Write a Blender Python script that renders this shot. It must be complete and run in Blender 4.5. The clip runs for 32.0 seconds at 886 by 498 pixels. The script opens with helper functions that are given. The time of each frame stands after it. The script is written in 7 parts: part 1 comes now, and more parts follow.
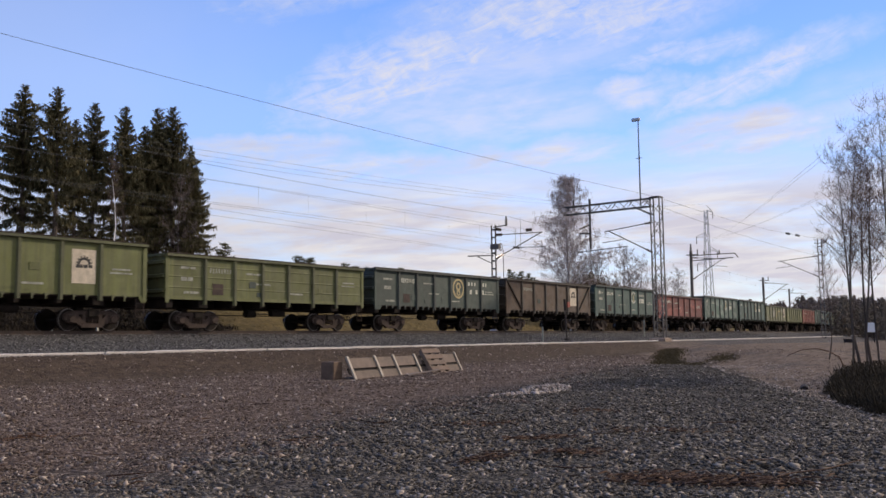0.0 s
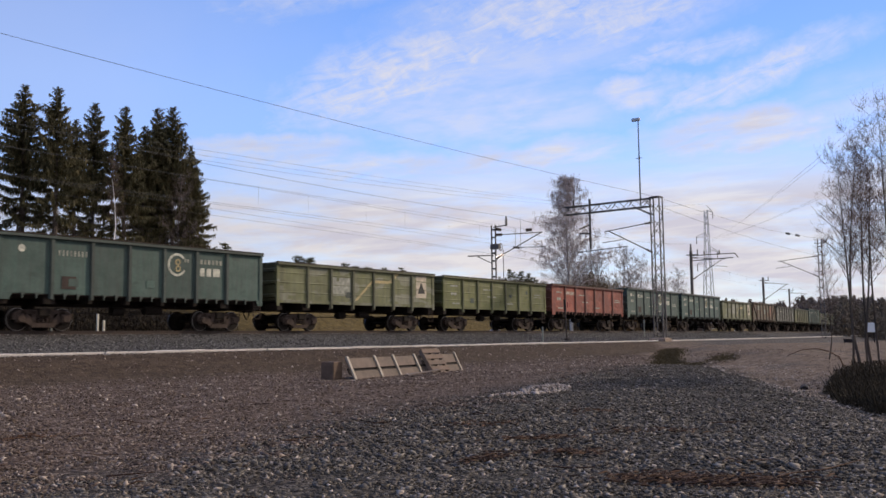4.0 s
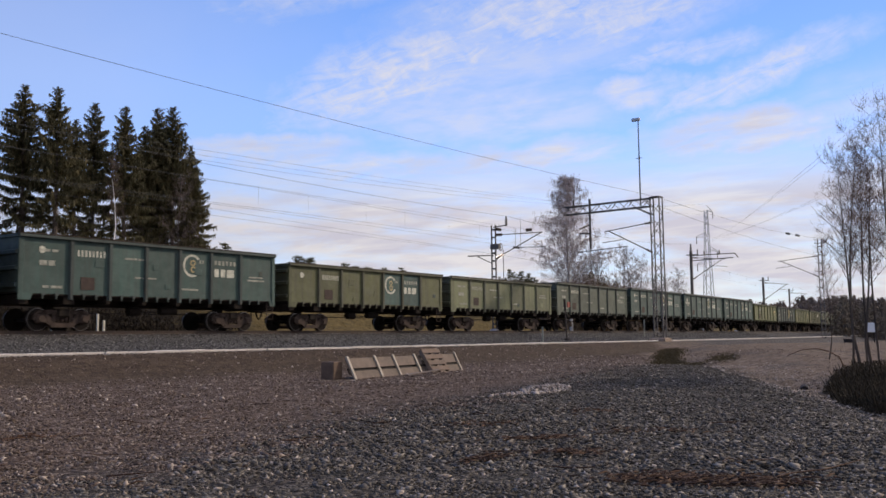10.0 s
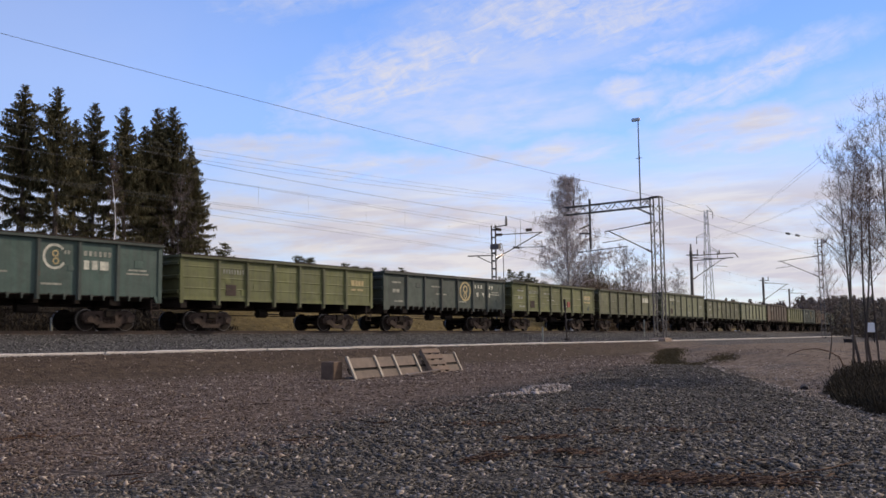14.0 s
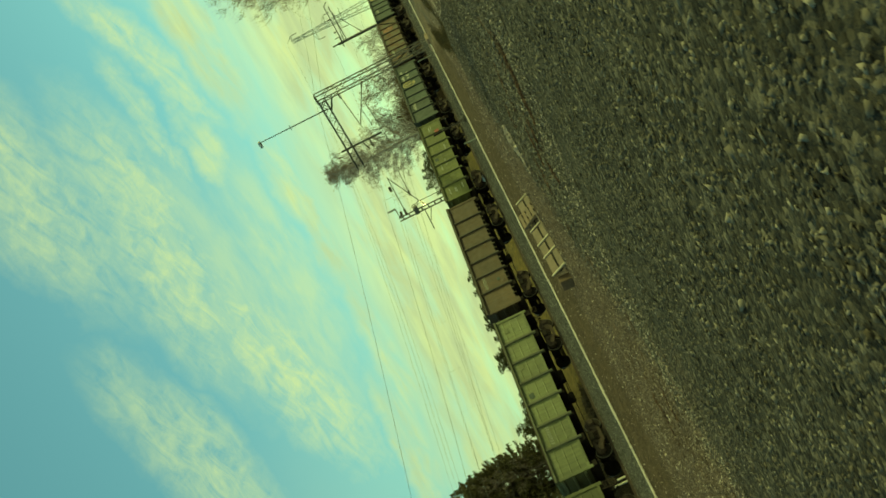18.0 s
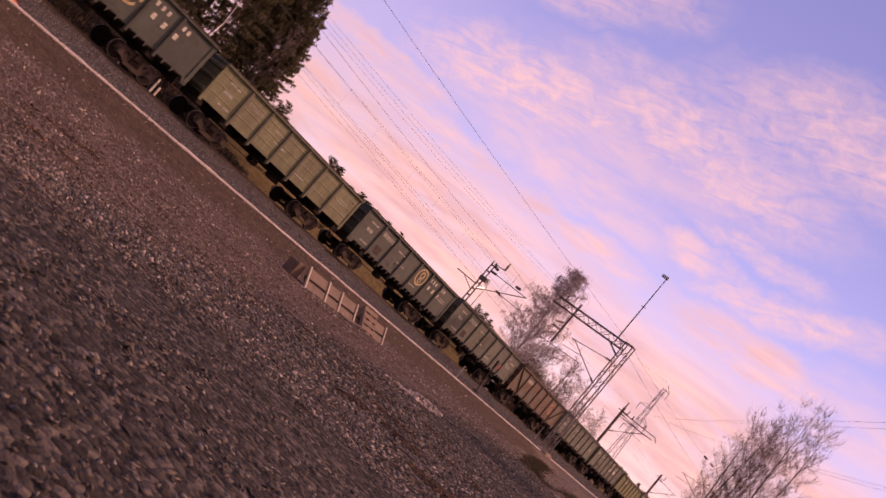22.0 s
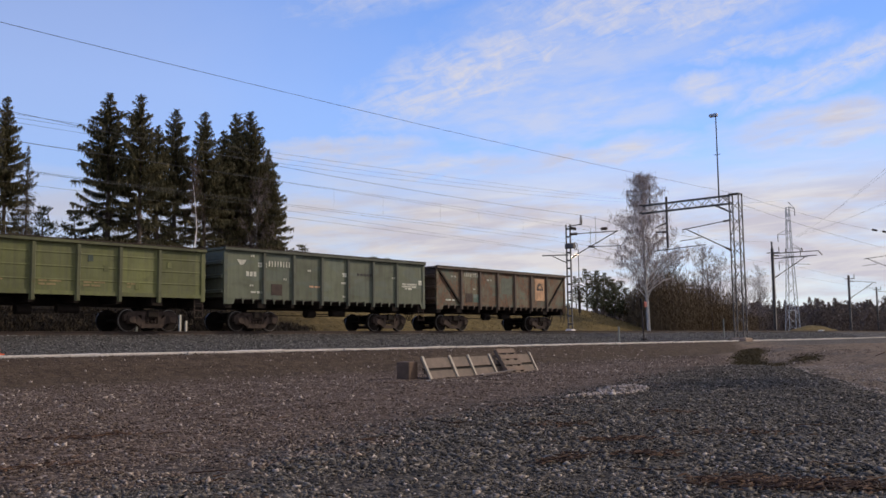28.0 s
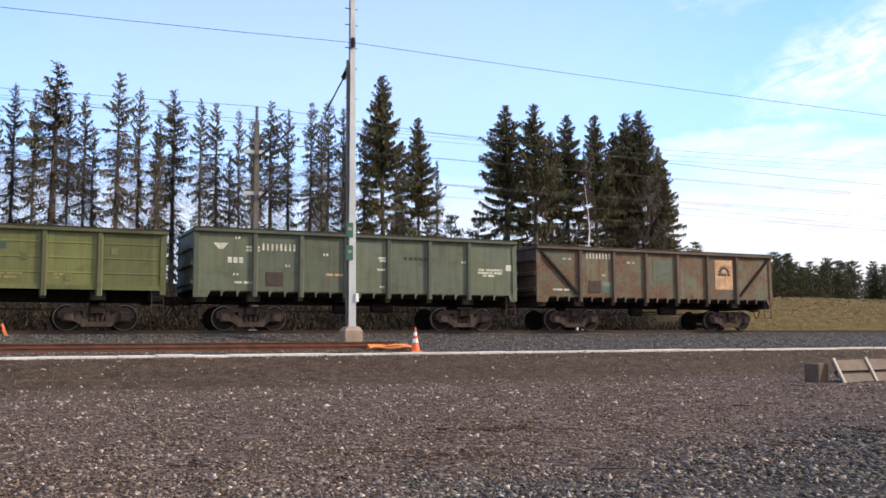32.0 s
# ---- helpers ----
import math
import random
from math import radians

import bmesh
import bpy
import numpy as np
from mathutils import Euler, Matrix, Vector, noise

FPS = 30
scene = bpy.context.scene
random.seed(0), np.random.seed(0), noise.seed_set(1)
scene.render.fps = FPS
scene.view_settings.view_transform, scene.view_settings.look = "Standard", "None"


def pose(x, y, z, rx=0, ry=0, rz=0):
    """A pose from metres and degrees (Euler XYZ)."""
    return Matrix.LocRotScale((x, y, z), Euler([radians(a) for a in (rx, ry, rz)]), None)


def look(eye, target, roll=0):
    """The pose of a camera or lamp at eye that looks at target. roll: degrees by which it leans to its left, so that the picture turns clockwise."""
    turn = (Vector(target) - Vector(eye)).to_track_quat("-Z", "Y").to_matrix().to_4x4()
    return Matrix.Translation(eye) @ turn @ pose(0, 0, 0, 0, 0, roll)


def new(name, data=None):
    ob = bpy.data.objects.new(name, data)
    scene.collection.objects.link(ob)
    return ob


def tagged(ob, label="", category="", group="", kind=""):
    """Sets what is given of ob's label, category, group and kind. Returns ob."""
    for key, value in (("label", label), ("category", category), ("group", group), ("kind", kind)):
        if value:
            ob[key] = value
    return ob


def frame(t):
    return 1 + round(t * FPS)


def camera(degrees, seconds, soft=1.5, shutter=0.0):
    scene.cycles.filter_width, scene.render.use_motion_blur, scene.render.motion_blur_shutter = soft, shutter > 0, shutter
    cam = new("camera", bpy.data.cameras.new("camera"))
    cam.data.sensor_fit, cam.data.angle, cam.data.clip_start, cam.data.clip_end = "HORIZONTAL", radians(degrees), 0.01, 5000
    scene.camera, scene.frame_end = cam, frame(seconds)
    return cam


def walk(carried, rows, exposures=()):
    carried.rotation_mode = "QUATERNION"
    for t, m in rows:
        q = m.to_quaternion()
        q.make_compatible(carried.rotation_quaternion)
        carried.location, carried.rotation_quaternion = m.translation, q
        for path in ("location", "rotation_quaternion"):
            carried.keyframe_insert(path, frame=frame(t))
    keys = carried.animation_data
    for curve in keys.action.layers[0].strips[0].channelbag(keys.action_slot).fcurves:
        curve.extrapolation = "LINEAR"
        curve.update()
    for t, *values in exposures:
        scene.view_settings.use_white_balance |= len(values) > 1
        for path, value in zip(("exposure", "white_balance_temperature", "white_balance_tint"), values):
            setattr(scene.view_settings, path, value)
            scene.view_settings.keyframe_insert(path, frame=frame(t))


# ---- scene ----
SKY, SUN, BACK = 0.11, 3.3, 43.0
SKY_TONE, CLOUD, CLOUD_LOW = (1.0, 1.28, 1.95, 1), (7.1, 6.95, 7.4, 1), (5.5, 5.4, 6.5, 1)

# ---------------------------------------------------------------- camera
EYE = Vector((0.0, 0.0, -0.45))
LENS = 50.63


def view(heading, pitch, roll=0.0, back=0.0):
    """Pose of the camera: heading in degrees to the right of +y, drawn back level."""
    a, b = radians(heading), radians(pitch)
    ahead = Vector((math.sin(a) * math.cos(b), math.cos(a) * math.cos(b), math.sin(b)))
    eye = EYE - Vector((math.sin(a), math.cos(a), 0.0)) * back
    return look(eye, eye + ahead * 10.0, roll)


cam = camera(LENS, 32.0, soft=1.58, shutter=0.1)
REST = (53.728, 5.434, -0.64)
path = [(0.0, view(*REST)), (15.6, view(*REST)), (15.7, view(*REST))]
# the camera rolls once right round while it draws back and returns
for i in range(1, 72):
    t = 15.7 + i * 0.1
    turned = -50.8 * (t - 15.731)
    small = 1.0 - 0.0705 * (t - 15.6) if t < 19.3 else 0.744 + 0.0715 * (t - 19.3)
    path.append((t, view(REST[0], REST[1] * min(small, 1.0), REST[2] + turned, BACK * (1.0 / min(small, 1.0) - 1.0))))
path += [(22.9, view(REST[0], REST[1], REST[2] - 360.0)), (23.0, view(REST[0], REST[1], REST[2] - 360.0)),
         (26.4, view(REST[0], REST[1], REST[2] - 360.0)), (26.9, view(53.55, 5.434, -360.66)),
         (27.0, view(53.431, 5.435, -360.69)), (27.5, view(50.921, 5.465, -360.691)), (28.0, view(49.174, 5.49, -360.661)),
         (28.5, view(47.486, 5.501, -360.63)), (29.0, view(43.804, 5.536, -360.599)), (29.5, view(39.893, 5.579, -360.523)),
         (30.0, view(34.284, 5.633, -360.457)), (30.5, view(30.707, 5.659, -360.385)), (31.0, view(28.717, 5.635, -360.365)),
         (31.5, view(26.625, 5.642, -360.33)), (32.0, view(25.384, 5.652, -360.341))]
tints = [(0.0, 0.05, 6950, 10), (6.0, 0.0, 6950, 10), (15.7, 0.0, 6950, 10), (16.0, 0.0, 80000, 52), (16.5, -0.05, 90000, 19), (17.0, 0.0, 90000, -8),
         (17.5, 0.0, 90000, -38), (18.0, 0.0, 80000, -62), (18.5, -0.05, 16100, -59), (19.0, -0.1, 10000, -50), (19.5, -0.1, 7900, -29),
         (20.0, -0.05, 6900, -5), (20.5, -0.1, 7100, 31), (21.0, -0.1, 7800, 56), (21.5, -0.1, 8900, 70), (22.0, -0.05, 11100, 72),
         (22.5, -0.05, 16100, 64), (22.9, 0.06, 6950, 10), (25.0, 0.06, 6950, 10), (26.6, 0.0, 6950, 10), (27.5, -0.1, 6950, 10), (29.0, -0.04, 7000, 9), (30.5, 0.48, 7050, 6), (32.0, 0.74, 6950, 6)]
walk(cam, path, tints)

# ---------------------------------------------------------------- world, sun
SUN_AZ, SUN_EL = 112.0, 29.0   # degrees clockwise from +y, degrees up
world = bpy.data.worlds.new("sky")
scene.world = world
world.use_nodes = True
wt = world.node_tree
wt.nodes.clear()


def wn(kind, **kw):
    n = wt.nodes.new(kind)
    for k, v in kw.items():
        n.inputs[k].default_value = v
    return n


def wmath(op, a, b=None):
    n = wt.nodes.new("ShaderNodeMath")
    n.operation = op
    for i, v in enumerate((a, b)):
        if v is None:
            continue
        if isinstance(v, (int, float)):
            n.inputs[i].default_value = v
        else:
            wt.links.new(v, n.inputs[i])
    return n.outputs[0]


def wramp(src, stops):
    n = wt.nodes.new("ShaderNodeValToRGB")
    e = n.color_ramp.elements
    while len(e) < len(stops):
        e.new(0.5)
    for el, (p, v) in zip(e, stops):
        el.position, el.color = p, (v, v, v, 1)
    wt.links.new(src, n.inputs[0])
    return n.outputs[0]


sky = wt.nodes.new("ShaderNodeTexSky")
sky.sky_type = "NISHITA"
sky.sun_disc = False
sky.sun_elevation = radians(SUN_EL)
sky.sun_rotation = radians(SUN_AZ)
sky.air_density, sky.dust_density, sky.ozone_density = 1.0, 0.1, 1.5
coord = wt.nodes.new("ShaderNodeTexCoord")
sep = wt.nodes.new("ShaderNodeSeparateXYZ")
wt.links.new(coord.outputs["Generated"], sep.inputs[0])
# bearing and height in degrees, in which the clouds that the clip shows are laid out
bearing = wmath("MULTIPLY", wmath("ARCTAN2", sep.outputs[0], sep.outputs[1]), 57.2958)
height = wmath("MULTIPLY", wmath("ARCSINE", sep.outputs[2]), 57.2958)
dome = wt.nodes.new("ShaderNodeCombineXYZ")
wt.links.new(bearing, dome.inputs[0])
wt.links.new(height, dome.inputs[1])


def placed(src, at, turn, long, short):
    """Coordinates round a point of the dome, turned, in units of the two half lengths."""
    m = wt.nodes.new("ShaderNodeMapping")
    m.vector_type = "TEXTURE"
    m.inputs["Location"].default_value = (*at, 0)
    m.inputs["Rotation"].default_value = (0, 0, radians(turn))
    m.inputs["Scale"].default_value = (long, short, 1)
    wt.links.new(src, m.inputs[0])
    return m.outputs[0]


def dnoise(at, turn, long, short, detail, rough, distort=0.3):
    n = wn("ShaderNodeTexNoise", Scale=1.0, Detail=detail, Roughness=rough, Distortion=distort)
    wt.links.new(placed(dome.outputs[0], at, turn, long, short), n.inputs["Vector"])
    return n.outputs[0]


# the outlines of the clouds waver
waver = wn("ShaderNodeTexNoise", Scale=0.3, Detail=5, Roughness=0.6)
wt.links.new(dome.outputs[0], waver.inputs["Vector"])
shift = wt.nodes.new("ShaderNodeVectorMath")
shift.operation = "MULTIPLY_ADD"
wt.links.new(waver.outputs["Color"], shift.inputs[0])
shift.inputs[1].default_value = (5.0, 2.4, 0)
wt.links.new(dome.outputs[0], shift.inputs[2])


def cloud(az, el, long, short, turn, most):
    """A soft long patch of cloud."""
    d = wt.nodes.new("ShaderNodeVectorMath")
    d.operation = "LENGTH"
    wt.links.new(placed(shift.outputs[0], (az + 2.5, el + 1.2), turn, long, short), d.inputs[0])
    r = wramp(d.outputs["Value"], [(0.0, most), (0.45, most * 0.8), (1.0, 0.0)])
    return r


def most_of(*layers):
    top_ = layers[0]
    for layer in layers[1:]:
        top_ = wmath("MAXIMUM", top_, layer)
    return top_


wisps = wramp(wmath("ADD", wmath("MULTIPLY", dnoise((3, 7), 16, 2.6, 0.8, 7, 0.66, 0.8), 0.7), wmath("MULTIPLY", dnoise((5, 1), -35, 1.5, 0.9, 6, 0.6, 0.6), 0.3)), [(0.34, 0.1), (0.66, 0.95)])
soft = wramp(dnoise((31, 2), 6, 4.5, 1.2, 6, 0.6), [(0.3, 0.25), (0.62, 1.0)])
cirrus = wmath("MULTIPLY", wisps, most_of(
    cloud(51.2, 16.0, 11.0, 3.4, 17, 1.0), cloud(61.5, 19.3, 13.0, 3.6, 4, 0.9), cloud(72.5, 15.0, 8.5, 1.5, 17, 0.95), cloud(68.5, 16.6, 6.0, 0.9, 6, 0.75),
    cloud(48.0, 22.5, 12.0, 3.0, 20, 0.7), cloud(70.0, 25.0, 14.0, 4.0, 12, 0.8)))
veil = wmath("MULTIPLY", soft, most_of(cloud(56.0, 13.4, 12.0, 2.6, 2, 0.62), cloud(66.0, 14.4, 3.4, 1.3, 3, 0.9), cloud(57.0, 17.0, 14.0, 4.5, 10, 0.5), cloud(82.0, 12.0, 12.0, 4.0, 8, 0.6)))
bank = wmath("MULTIPLY", soft, most_of(cloud(43.0, 11.4, 9.0, 1.2, 1, 0.85), cloud(59.5, 11.0, 8.0, 1.3, 4, 0.95), cloud(72.3, 11.8, 8.5, 1.7, 3, 1.0), cloud(50.0, 10.0, 16.0, 1.8, 0, 0.8)))
# layered cloud low over the horizon, thinning towards the north
layers = wramp(dnoise((11, 5), 1, 7.0, 1.5, 6, 0.58), [(0.3, 0.5), (0.56, 0.97)])
layers = wmath("MULTIPLY", layers, wramp(wmath("DIVIDE", height, 30.0), [(0.26, 1.0), (0.4, 0.0)]))
north = wramp(wmath("DIVIDE", bearing, 90.0), [(0.26, 0.75), (0.46, 1.0)])
low = wmath("MULTIPLY", wmath("MAXIMUM", bank, layers), north)
cover = most_of(cirrus, veil, low, cloud(18.0, 15.0, 34.0, 16.0, 0, 0.26))
# a soft even cloud deck over the southern half
south = wramp(wmath("MULTIPLY", sep.outputs[1], -1.0), [(0.02, 0.0), (0.4, 0.75)])
cover = wmath("MAXIMUM", cover, south)
# the low cloud is greyer than the high ice cloud, but for bright rims
hue = wt.nodes.new("ShaderNodeMix")
hue.data_type = "RGBA"
rims = wmath("MULTIPLY", wramp(dnoise((2, 9), 3, 7.0, 1.0, 7, 0.62), [(0.42, 0.0), (0.62, 0.95)]), wramp(wmath("DIVIDE", bearing, 90.0), [(0.34, 0.25), (0.52, 1.0)]))
wt.links.new(wmath("MULTIPLY", low, wmath("SUBTRACT", 1.0, rims)), hue.inputs["Factor"])
hue.inputs[6].default_value, hue.inputs[7].default_value = CLOUD, CLOUD_LOW
mix = wt.nodes.new("ShaderNodeMix")
mix.data_type = "RGBA"
wt.links.new(cover, mix.inputs["Factor"])
tone = wt.nodes.new("ShaderNodeMix")
tone.data_type, tone.blend_type = "RGBA", "MULTIPLY"
tone.inputs["Factor"].default_value = 1.0
wt.links.new(sky.outputs[0], tone.inputs[6])
# the clear sky is evener from west to east than the model has it
even = wt.nodes.new("ShaderNodeVectorMath")
even.operation = "SCALE"
even.inputs[0].default_value = SKY_TONE[:3]
wt.links.new(wmath("SUBTRACT", 1.385, wmath("MULTIPLY", wmath("MAXIMUM", wmath("MINIMUM", bearing, 85.0), 36.0), 0.0076)), even.inputs["Scale"])
wt.links.new(even.outputs[0], tone.inputs[7])
wt.links.new(tone.outputs[2], mix.inputs[6])
wt.links.new(hue.outputs[2], mix.inputs[7])
bg = wn("ShaderNodeBackground", Strength=SKY)
wt.links.new(mix.outputs[2], bg.inputs[0])
# thinner light in the low haze towards the north
haze = wmath("MULTIPLY", wramp(wmath("DIVIDE", bearing, 90.0), [(0.4, 1.0), (0.64, 0.0)]), wramp(wmath("DIVIDE", height, 30.0), [(0.28, 1.0), (0.5, 0.0)]))
wt.links.new(wmath("SUBTRACT", SKY, wmath("MULTIPLY", haze, SKY * 0.1)), bg.inputs["Strength"])
out = wt.nodes.new("ShaderNodeOutputWorld")
wt.links.new(bg.outputs[0], out.inputs[0])

sun = new("sun", bpy.data.lights.new("sun", "SUN"))
sun.data.energy, sun.data.angle, sun.data.color = SUN, radians(3.0), (1.0, 0.87, 0.73)
a, b = radians(SUN_AZ), radians(SUN_EL)
sun.matrix_world = look((0, 0, 40), (-math.sin(a) * math.cos(b) * 40, -math.cos(a) * math.cos(b) * 40, 40 - math.sin(b) * 40))
scene.view_settings.exposure = 0.0

# ---------------------------------------------------------------- materials
def nodes_of(name):
    m = bpy.data.materials.new(name)
    m.use_nodes = True
    return m, m.node_tree, m.node_tree.nodes["Principled BSDF"]


def link(t, a, b):
    t.links.new(a, b)


def noise_node(t, vec, scale, detail=4, rough=0.55, distort=0.0):
    n = t.nodes.new("ShaderNodeTexNoise")
    n.inputs["Scale"].default_value, n.inputs["Detail"].default_value = scale, detail
    n.inputs["Roughness"].default_value, n.inputs["Distortion"].default_value = rough, distort
    if vec is not None:
        link(t, vec, n.inputs["Vector"])
    return n.outputs[0]


def ramp(t, src, stops):
    n = t.nodes.new("ShaderNodeValToRGB")
    e = n.color_ramp.elements
    while len(e) < len(stops):
        e.new(0.5)
    for el, (p, c) in zip(e, stops):
        el.position = p
        el.color = (c, c, c, 1) if isinstance(c, (int, float)) else (*c, 1)
    link(t, src, n.inputs[0])
    return n.outputs[0]


def blend(t, fac, a, b, mode="MIX"):
    n = t.nodes.new("ShaderNodeMix")
    n.data_type, n.blend_type = "RGBA", mode
    for s, v in ((n.inputs["Factor"], fac), (n.inputs[6], a), (n.inputs[7], b)):
        if isinstance(v, (int, float)):
            s.default_value = v
        elif isinstance(v, tuple):
            s.default_value = (*v, 1)
        else:
            link(t, v, s)
    return n.outputs[2]


def calc(t, op, a, b=0.0):
    n = t.nodes.new("ShaderNodeMath")
    n.operation = op
    for i, v in enumerate((a, b)):
        if isinstance(v, (int, float)):
            n.inputs[i].default_value = v
        else:
            link(t, v, n.inputs[i])
    return n.outputs[0]


def local(t, scale=(1, 1, 1), shift_by_random=0.0):
    """Object coordinates, scaled, and shifted from object to object."""
    c = t.nodes.new("ShaderNodeTexCoord")
    m = t.nodes.new("ShaderNodeMapping")
    m.inputs["Scale"].default_value = scale
    link(t, c.outputs["Object"], m.inputs[0])
    if shift_by_random:
        i = t.nodes.new("ShaderNodeObjectInfo")
        v = t.nodes.new("ShaderNodeVectorMath")
        v.operation = "SCALE"
        v.inputs[0].default_value = (shift_by_random, shift_by_random * 0.7, shift_by_random * 0.4)
        link(t, i.outputs["Random"], v.inputs["Scale"])
        link(t, v.outputs[0], m.inputs["Location"])
    return m.outputs[0]


def bump(t, bsdf, height, strength, distance):
    n = t.nodes.new("ShaderNodeBump")
    n.inputs["Strength"].default_value, n.inputs["Distance"].default_value = strength, distance
    link(t, height, n.inputs["Height"])
    link(t, n.outputs[0], bsdf.inputs["Normal"])


def plain(name, colour, rough=0.7, metal=0.0, vary=0.25, scale=3.0, grain=30.0, relief=0.003):
    """A surface of one colour with stains and grain."""
    m, t, p = nodes_of(name)
    v = local(t, shift_by_random=20.0)
    big, small = noise_node(t, v, scale, 5), noise_node(t, v, grain, 4)
    dark, light = tuple(c * (1 - vary) for c in colour), tuple(min(1, c * (1 + vary)) for c in colour)
    c = ramp(t, big, [(0.3, dark), (0.7, light)])
    c = blend(t, 0.5, c, ramp(t, small, [(0.25, 0.72), (0.75, 1.28)]), "MULTIPLY")
    link(t, c, p.inputs["Base Color"])
    link(t, ramp(t, big, [(0.3, max(0.05, rough - 0.1)), (0.7, min(1, rough + 0.1))]), p.inputs["Roughness"])
    p.inputs["Metallic"].default_value = metal
    if rough > 0.8:
        p.inputs["Specular IOR Level"].default_value = 0.2
    bump(t, p, small, 0.5, relief)
    return m


def paint(name, colour, rust=0.35, fade=0.3, patches=None, bloom=2.6, soft=0.08, rust_lo=(0.05, 0.022, 0.012), rust_hi=(0.22, 0.085, 0.035)):
    """Weathered wagon paint: faded fields, rust blooming through, soot streaks that run down."""
    m, t, p = nodes_of(name)
    v = local(t, shift_by_random=37.0)
    fields = noise_node(t, v, 0.55, 5, 0.6)
    spots = noise_node(t, v, bloom, 8, 0.68 if bloom > 1 else 0.56)
    streaks = noise_node(t, local(t, (5.0, 5.0, 0.35), 37.0), 1.3, 5, 0.6)
    fine = noise_node(t, v, 22.0, 3)
    c = ramp(t, fields, [(0.3, tuple(x * (1 - fade) for x in colour)), (0.68, tuple(min(1, x * (1 + fade)) for x in colour))])
    if patches:
        mask = ramp(t, noise_node(t, local(t, (0.55, 0.55, 1.5), 11.0), 1.1, 2, 0.4), [(0.54, 0.0), (0.57, 0.8)])
        c = blend(t, mask, c, patches)
    # each panel between the ribs has weathered a little differently
    sep_ = t.nodes.new("ShaderNodeSeparateXYZ")
    link(t, t.nodes.new("ShaderNodeTexCoord").outputs["Object"], sep_.inputs[0])
    odd = t.nodes.new("ShaderNodeTexWhiteNoise")
    odd.noise_dimensions = "1D"
    info = t.nodes.new("ShaderNodeObjectInfo")
    link(t, calc(t, "ADD", calc(t, "FLOOR", calc(t, "ADD", calc(t, "DIVIDE", sep_.outputs[0], 1.73), 0.5)), calc(t, "MULTIPLY", info.outputs["Random"], 91.0)), odd.inputs["W"])
    c = blend(t, 1.0, c, ramp(t, odd.outputs["Value"], [(0.0, 0.8), (1.0, 1.2)]), "MULTIPLY")
    smudge = ramp(t, noise_node(t, local(t, (0.8, 0.8, 1.6), 23.0), 1.4, 4, 0.6), [(0.6, 0.0), (0.72, 0.55)])
    c = blend(t, smudge, c, tuple(x * 0.5 for x in colour))
    c = blend(t, ramp(t, streaks, [(0.42, 0.0), (0.75, 0.42)]), c, (0.035, 0.03, 0.026))
    rusty = ramp(t, noise_node(t, v, 9.0, 5, 0.6), [(0.3, rust_lo), (0.7, rust_hi)])
    lo = 0.72 - 0.32 * rust
    mask = ramp(t, calc(t, "ADD", calc(t, "MULTIPLY", spots, 0.75), calc(t, "MULTIPLY", streaks, 0.25)), [(lo, 0.0), (lo + soft, min(1.0, 0.5 + rust * 0.6))])
    c = blend(t, mask, c, rusty)
    c = blend(t, 0.6, c, ramp(t, fine, [(0.3, 0.8), (0.7, 1.2)]), "MULTIPLY")
    link(t, c, p.inputs["Base Color"])
    link(t, ramp(t, spots, [(0.3, 0.5), (0.7, 0.85)]), p.inputs["Roughness"])
    dents = noise_node(t, local(t, (0.9, 0.9, 1.6), 51.0), 1.1, 3, 0.45)
    bump(t, p, calc(t, "ADD", calc(t, "MULTIPLY", spots, 0.12), dents), 0.5, 0.05)
    return m


MARK = plain("stencil_white", (0.5, 0.49, 0.4), 0.8, vary=0.4, scale=5)
MARK_DIM = plain("worn_stencil", (0.27, 0.27, 0.22), 0.8, vary=0.45, scale=5)
MARK_OCHRE = plain("ochre_stencil", (0.42, 0.33, 0.16), 0.8, vary=0.25, scale=5)
MARK_CREAM = plain("cream_panel", (0.52, 0.44, 0.33), 0.8, vary=0.25, scale=4)
MARK_WARM = plain("warm_panel", (0.5, 0.3, 0.18), 0.85, vary=0.3, scale=4)
MARK_RUST = plain("rusty_stencil", (0.26, 0.2, 0.1), 0.85, vary=0.3, scale=4)
MARK_DARK = plain("dark_plate", (0.035, 0.032, 0.03), 0.8)
MARK_BROWN = plain("brown_plate", (0.062, 0.045, 0.038), 0.85, vary=0.3)
IRON = plain("grimy_iron", (0.02, 0.015, 0.012), 0.95, vary=0.4, scale=4)
FRAME = plain("dusty_iron", (0.06, 0.043, 0.035), 0.95, vary=0.4, scale=3)
TREAD = plain("worn_steel", (0.17, 0.15, 0.135), 0.4, 0.8, vary=0.3)
RAILTOP = plain("rail_steel", (0.055, 0.036, 0.027), 0.6, 0.4, vary=0.3)
RUST = plain("rusty_rail", (0.12, 0.052, 0.036), 0.85, vary=0.35, scale=2)
CONCRETE = plain("concrete", (0.6, 0.54, 0.485), 0.9, vary=0.18, scale=1.5, grain=14)
SLEEPER = plain("concrete_sleeper", (0.06, 0.044, 0.035), 0.9, vary=0.25)
GALV = plain("galvanised_steel", (0.44, 0.45, 0.46), 0.55, 0.35, vary=0.14, scale=1.2)
MASTSTEEL = plain("weathered_mast_steel", (0.125, 0.112, 0.103), 0.7, 0.3, vary=0.3)
WIRE = plain("wire", (0.06, 0.06, 0.065), 0.6, 0.3)
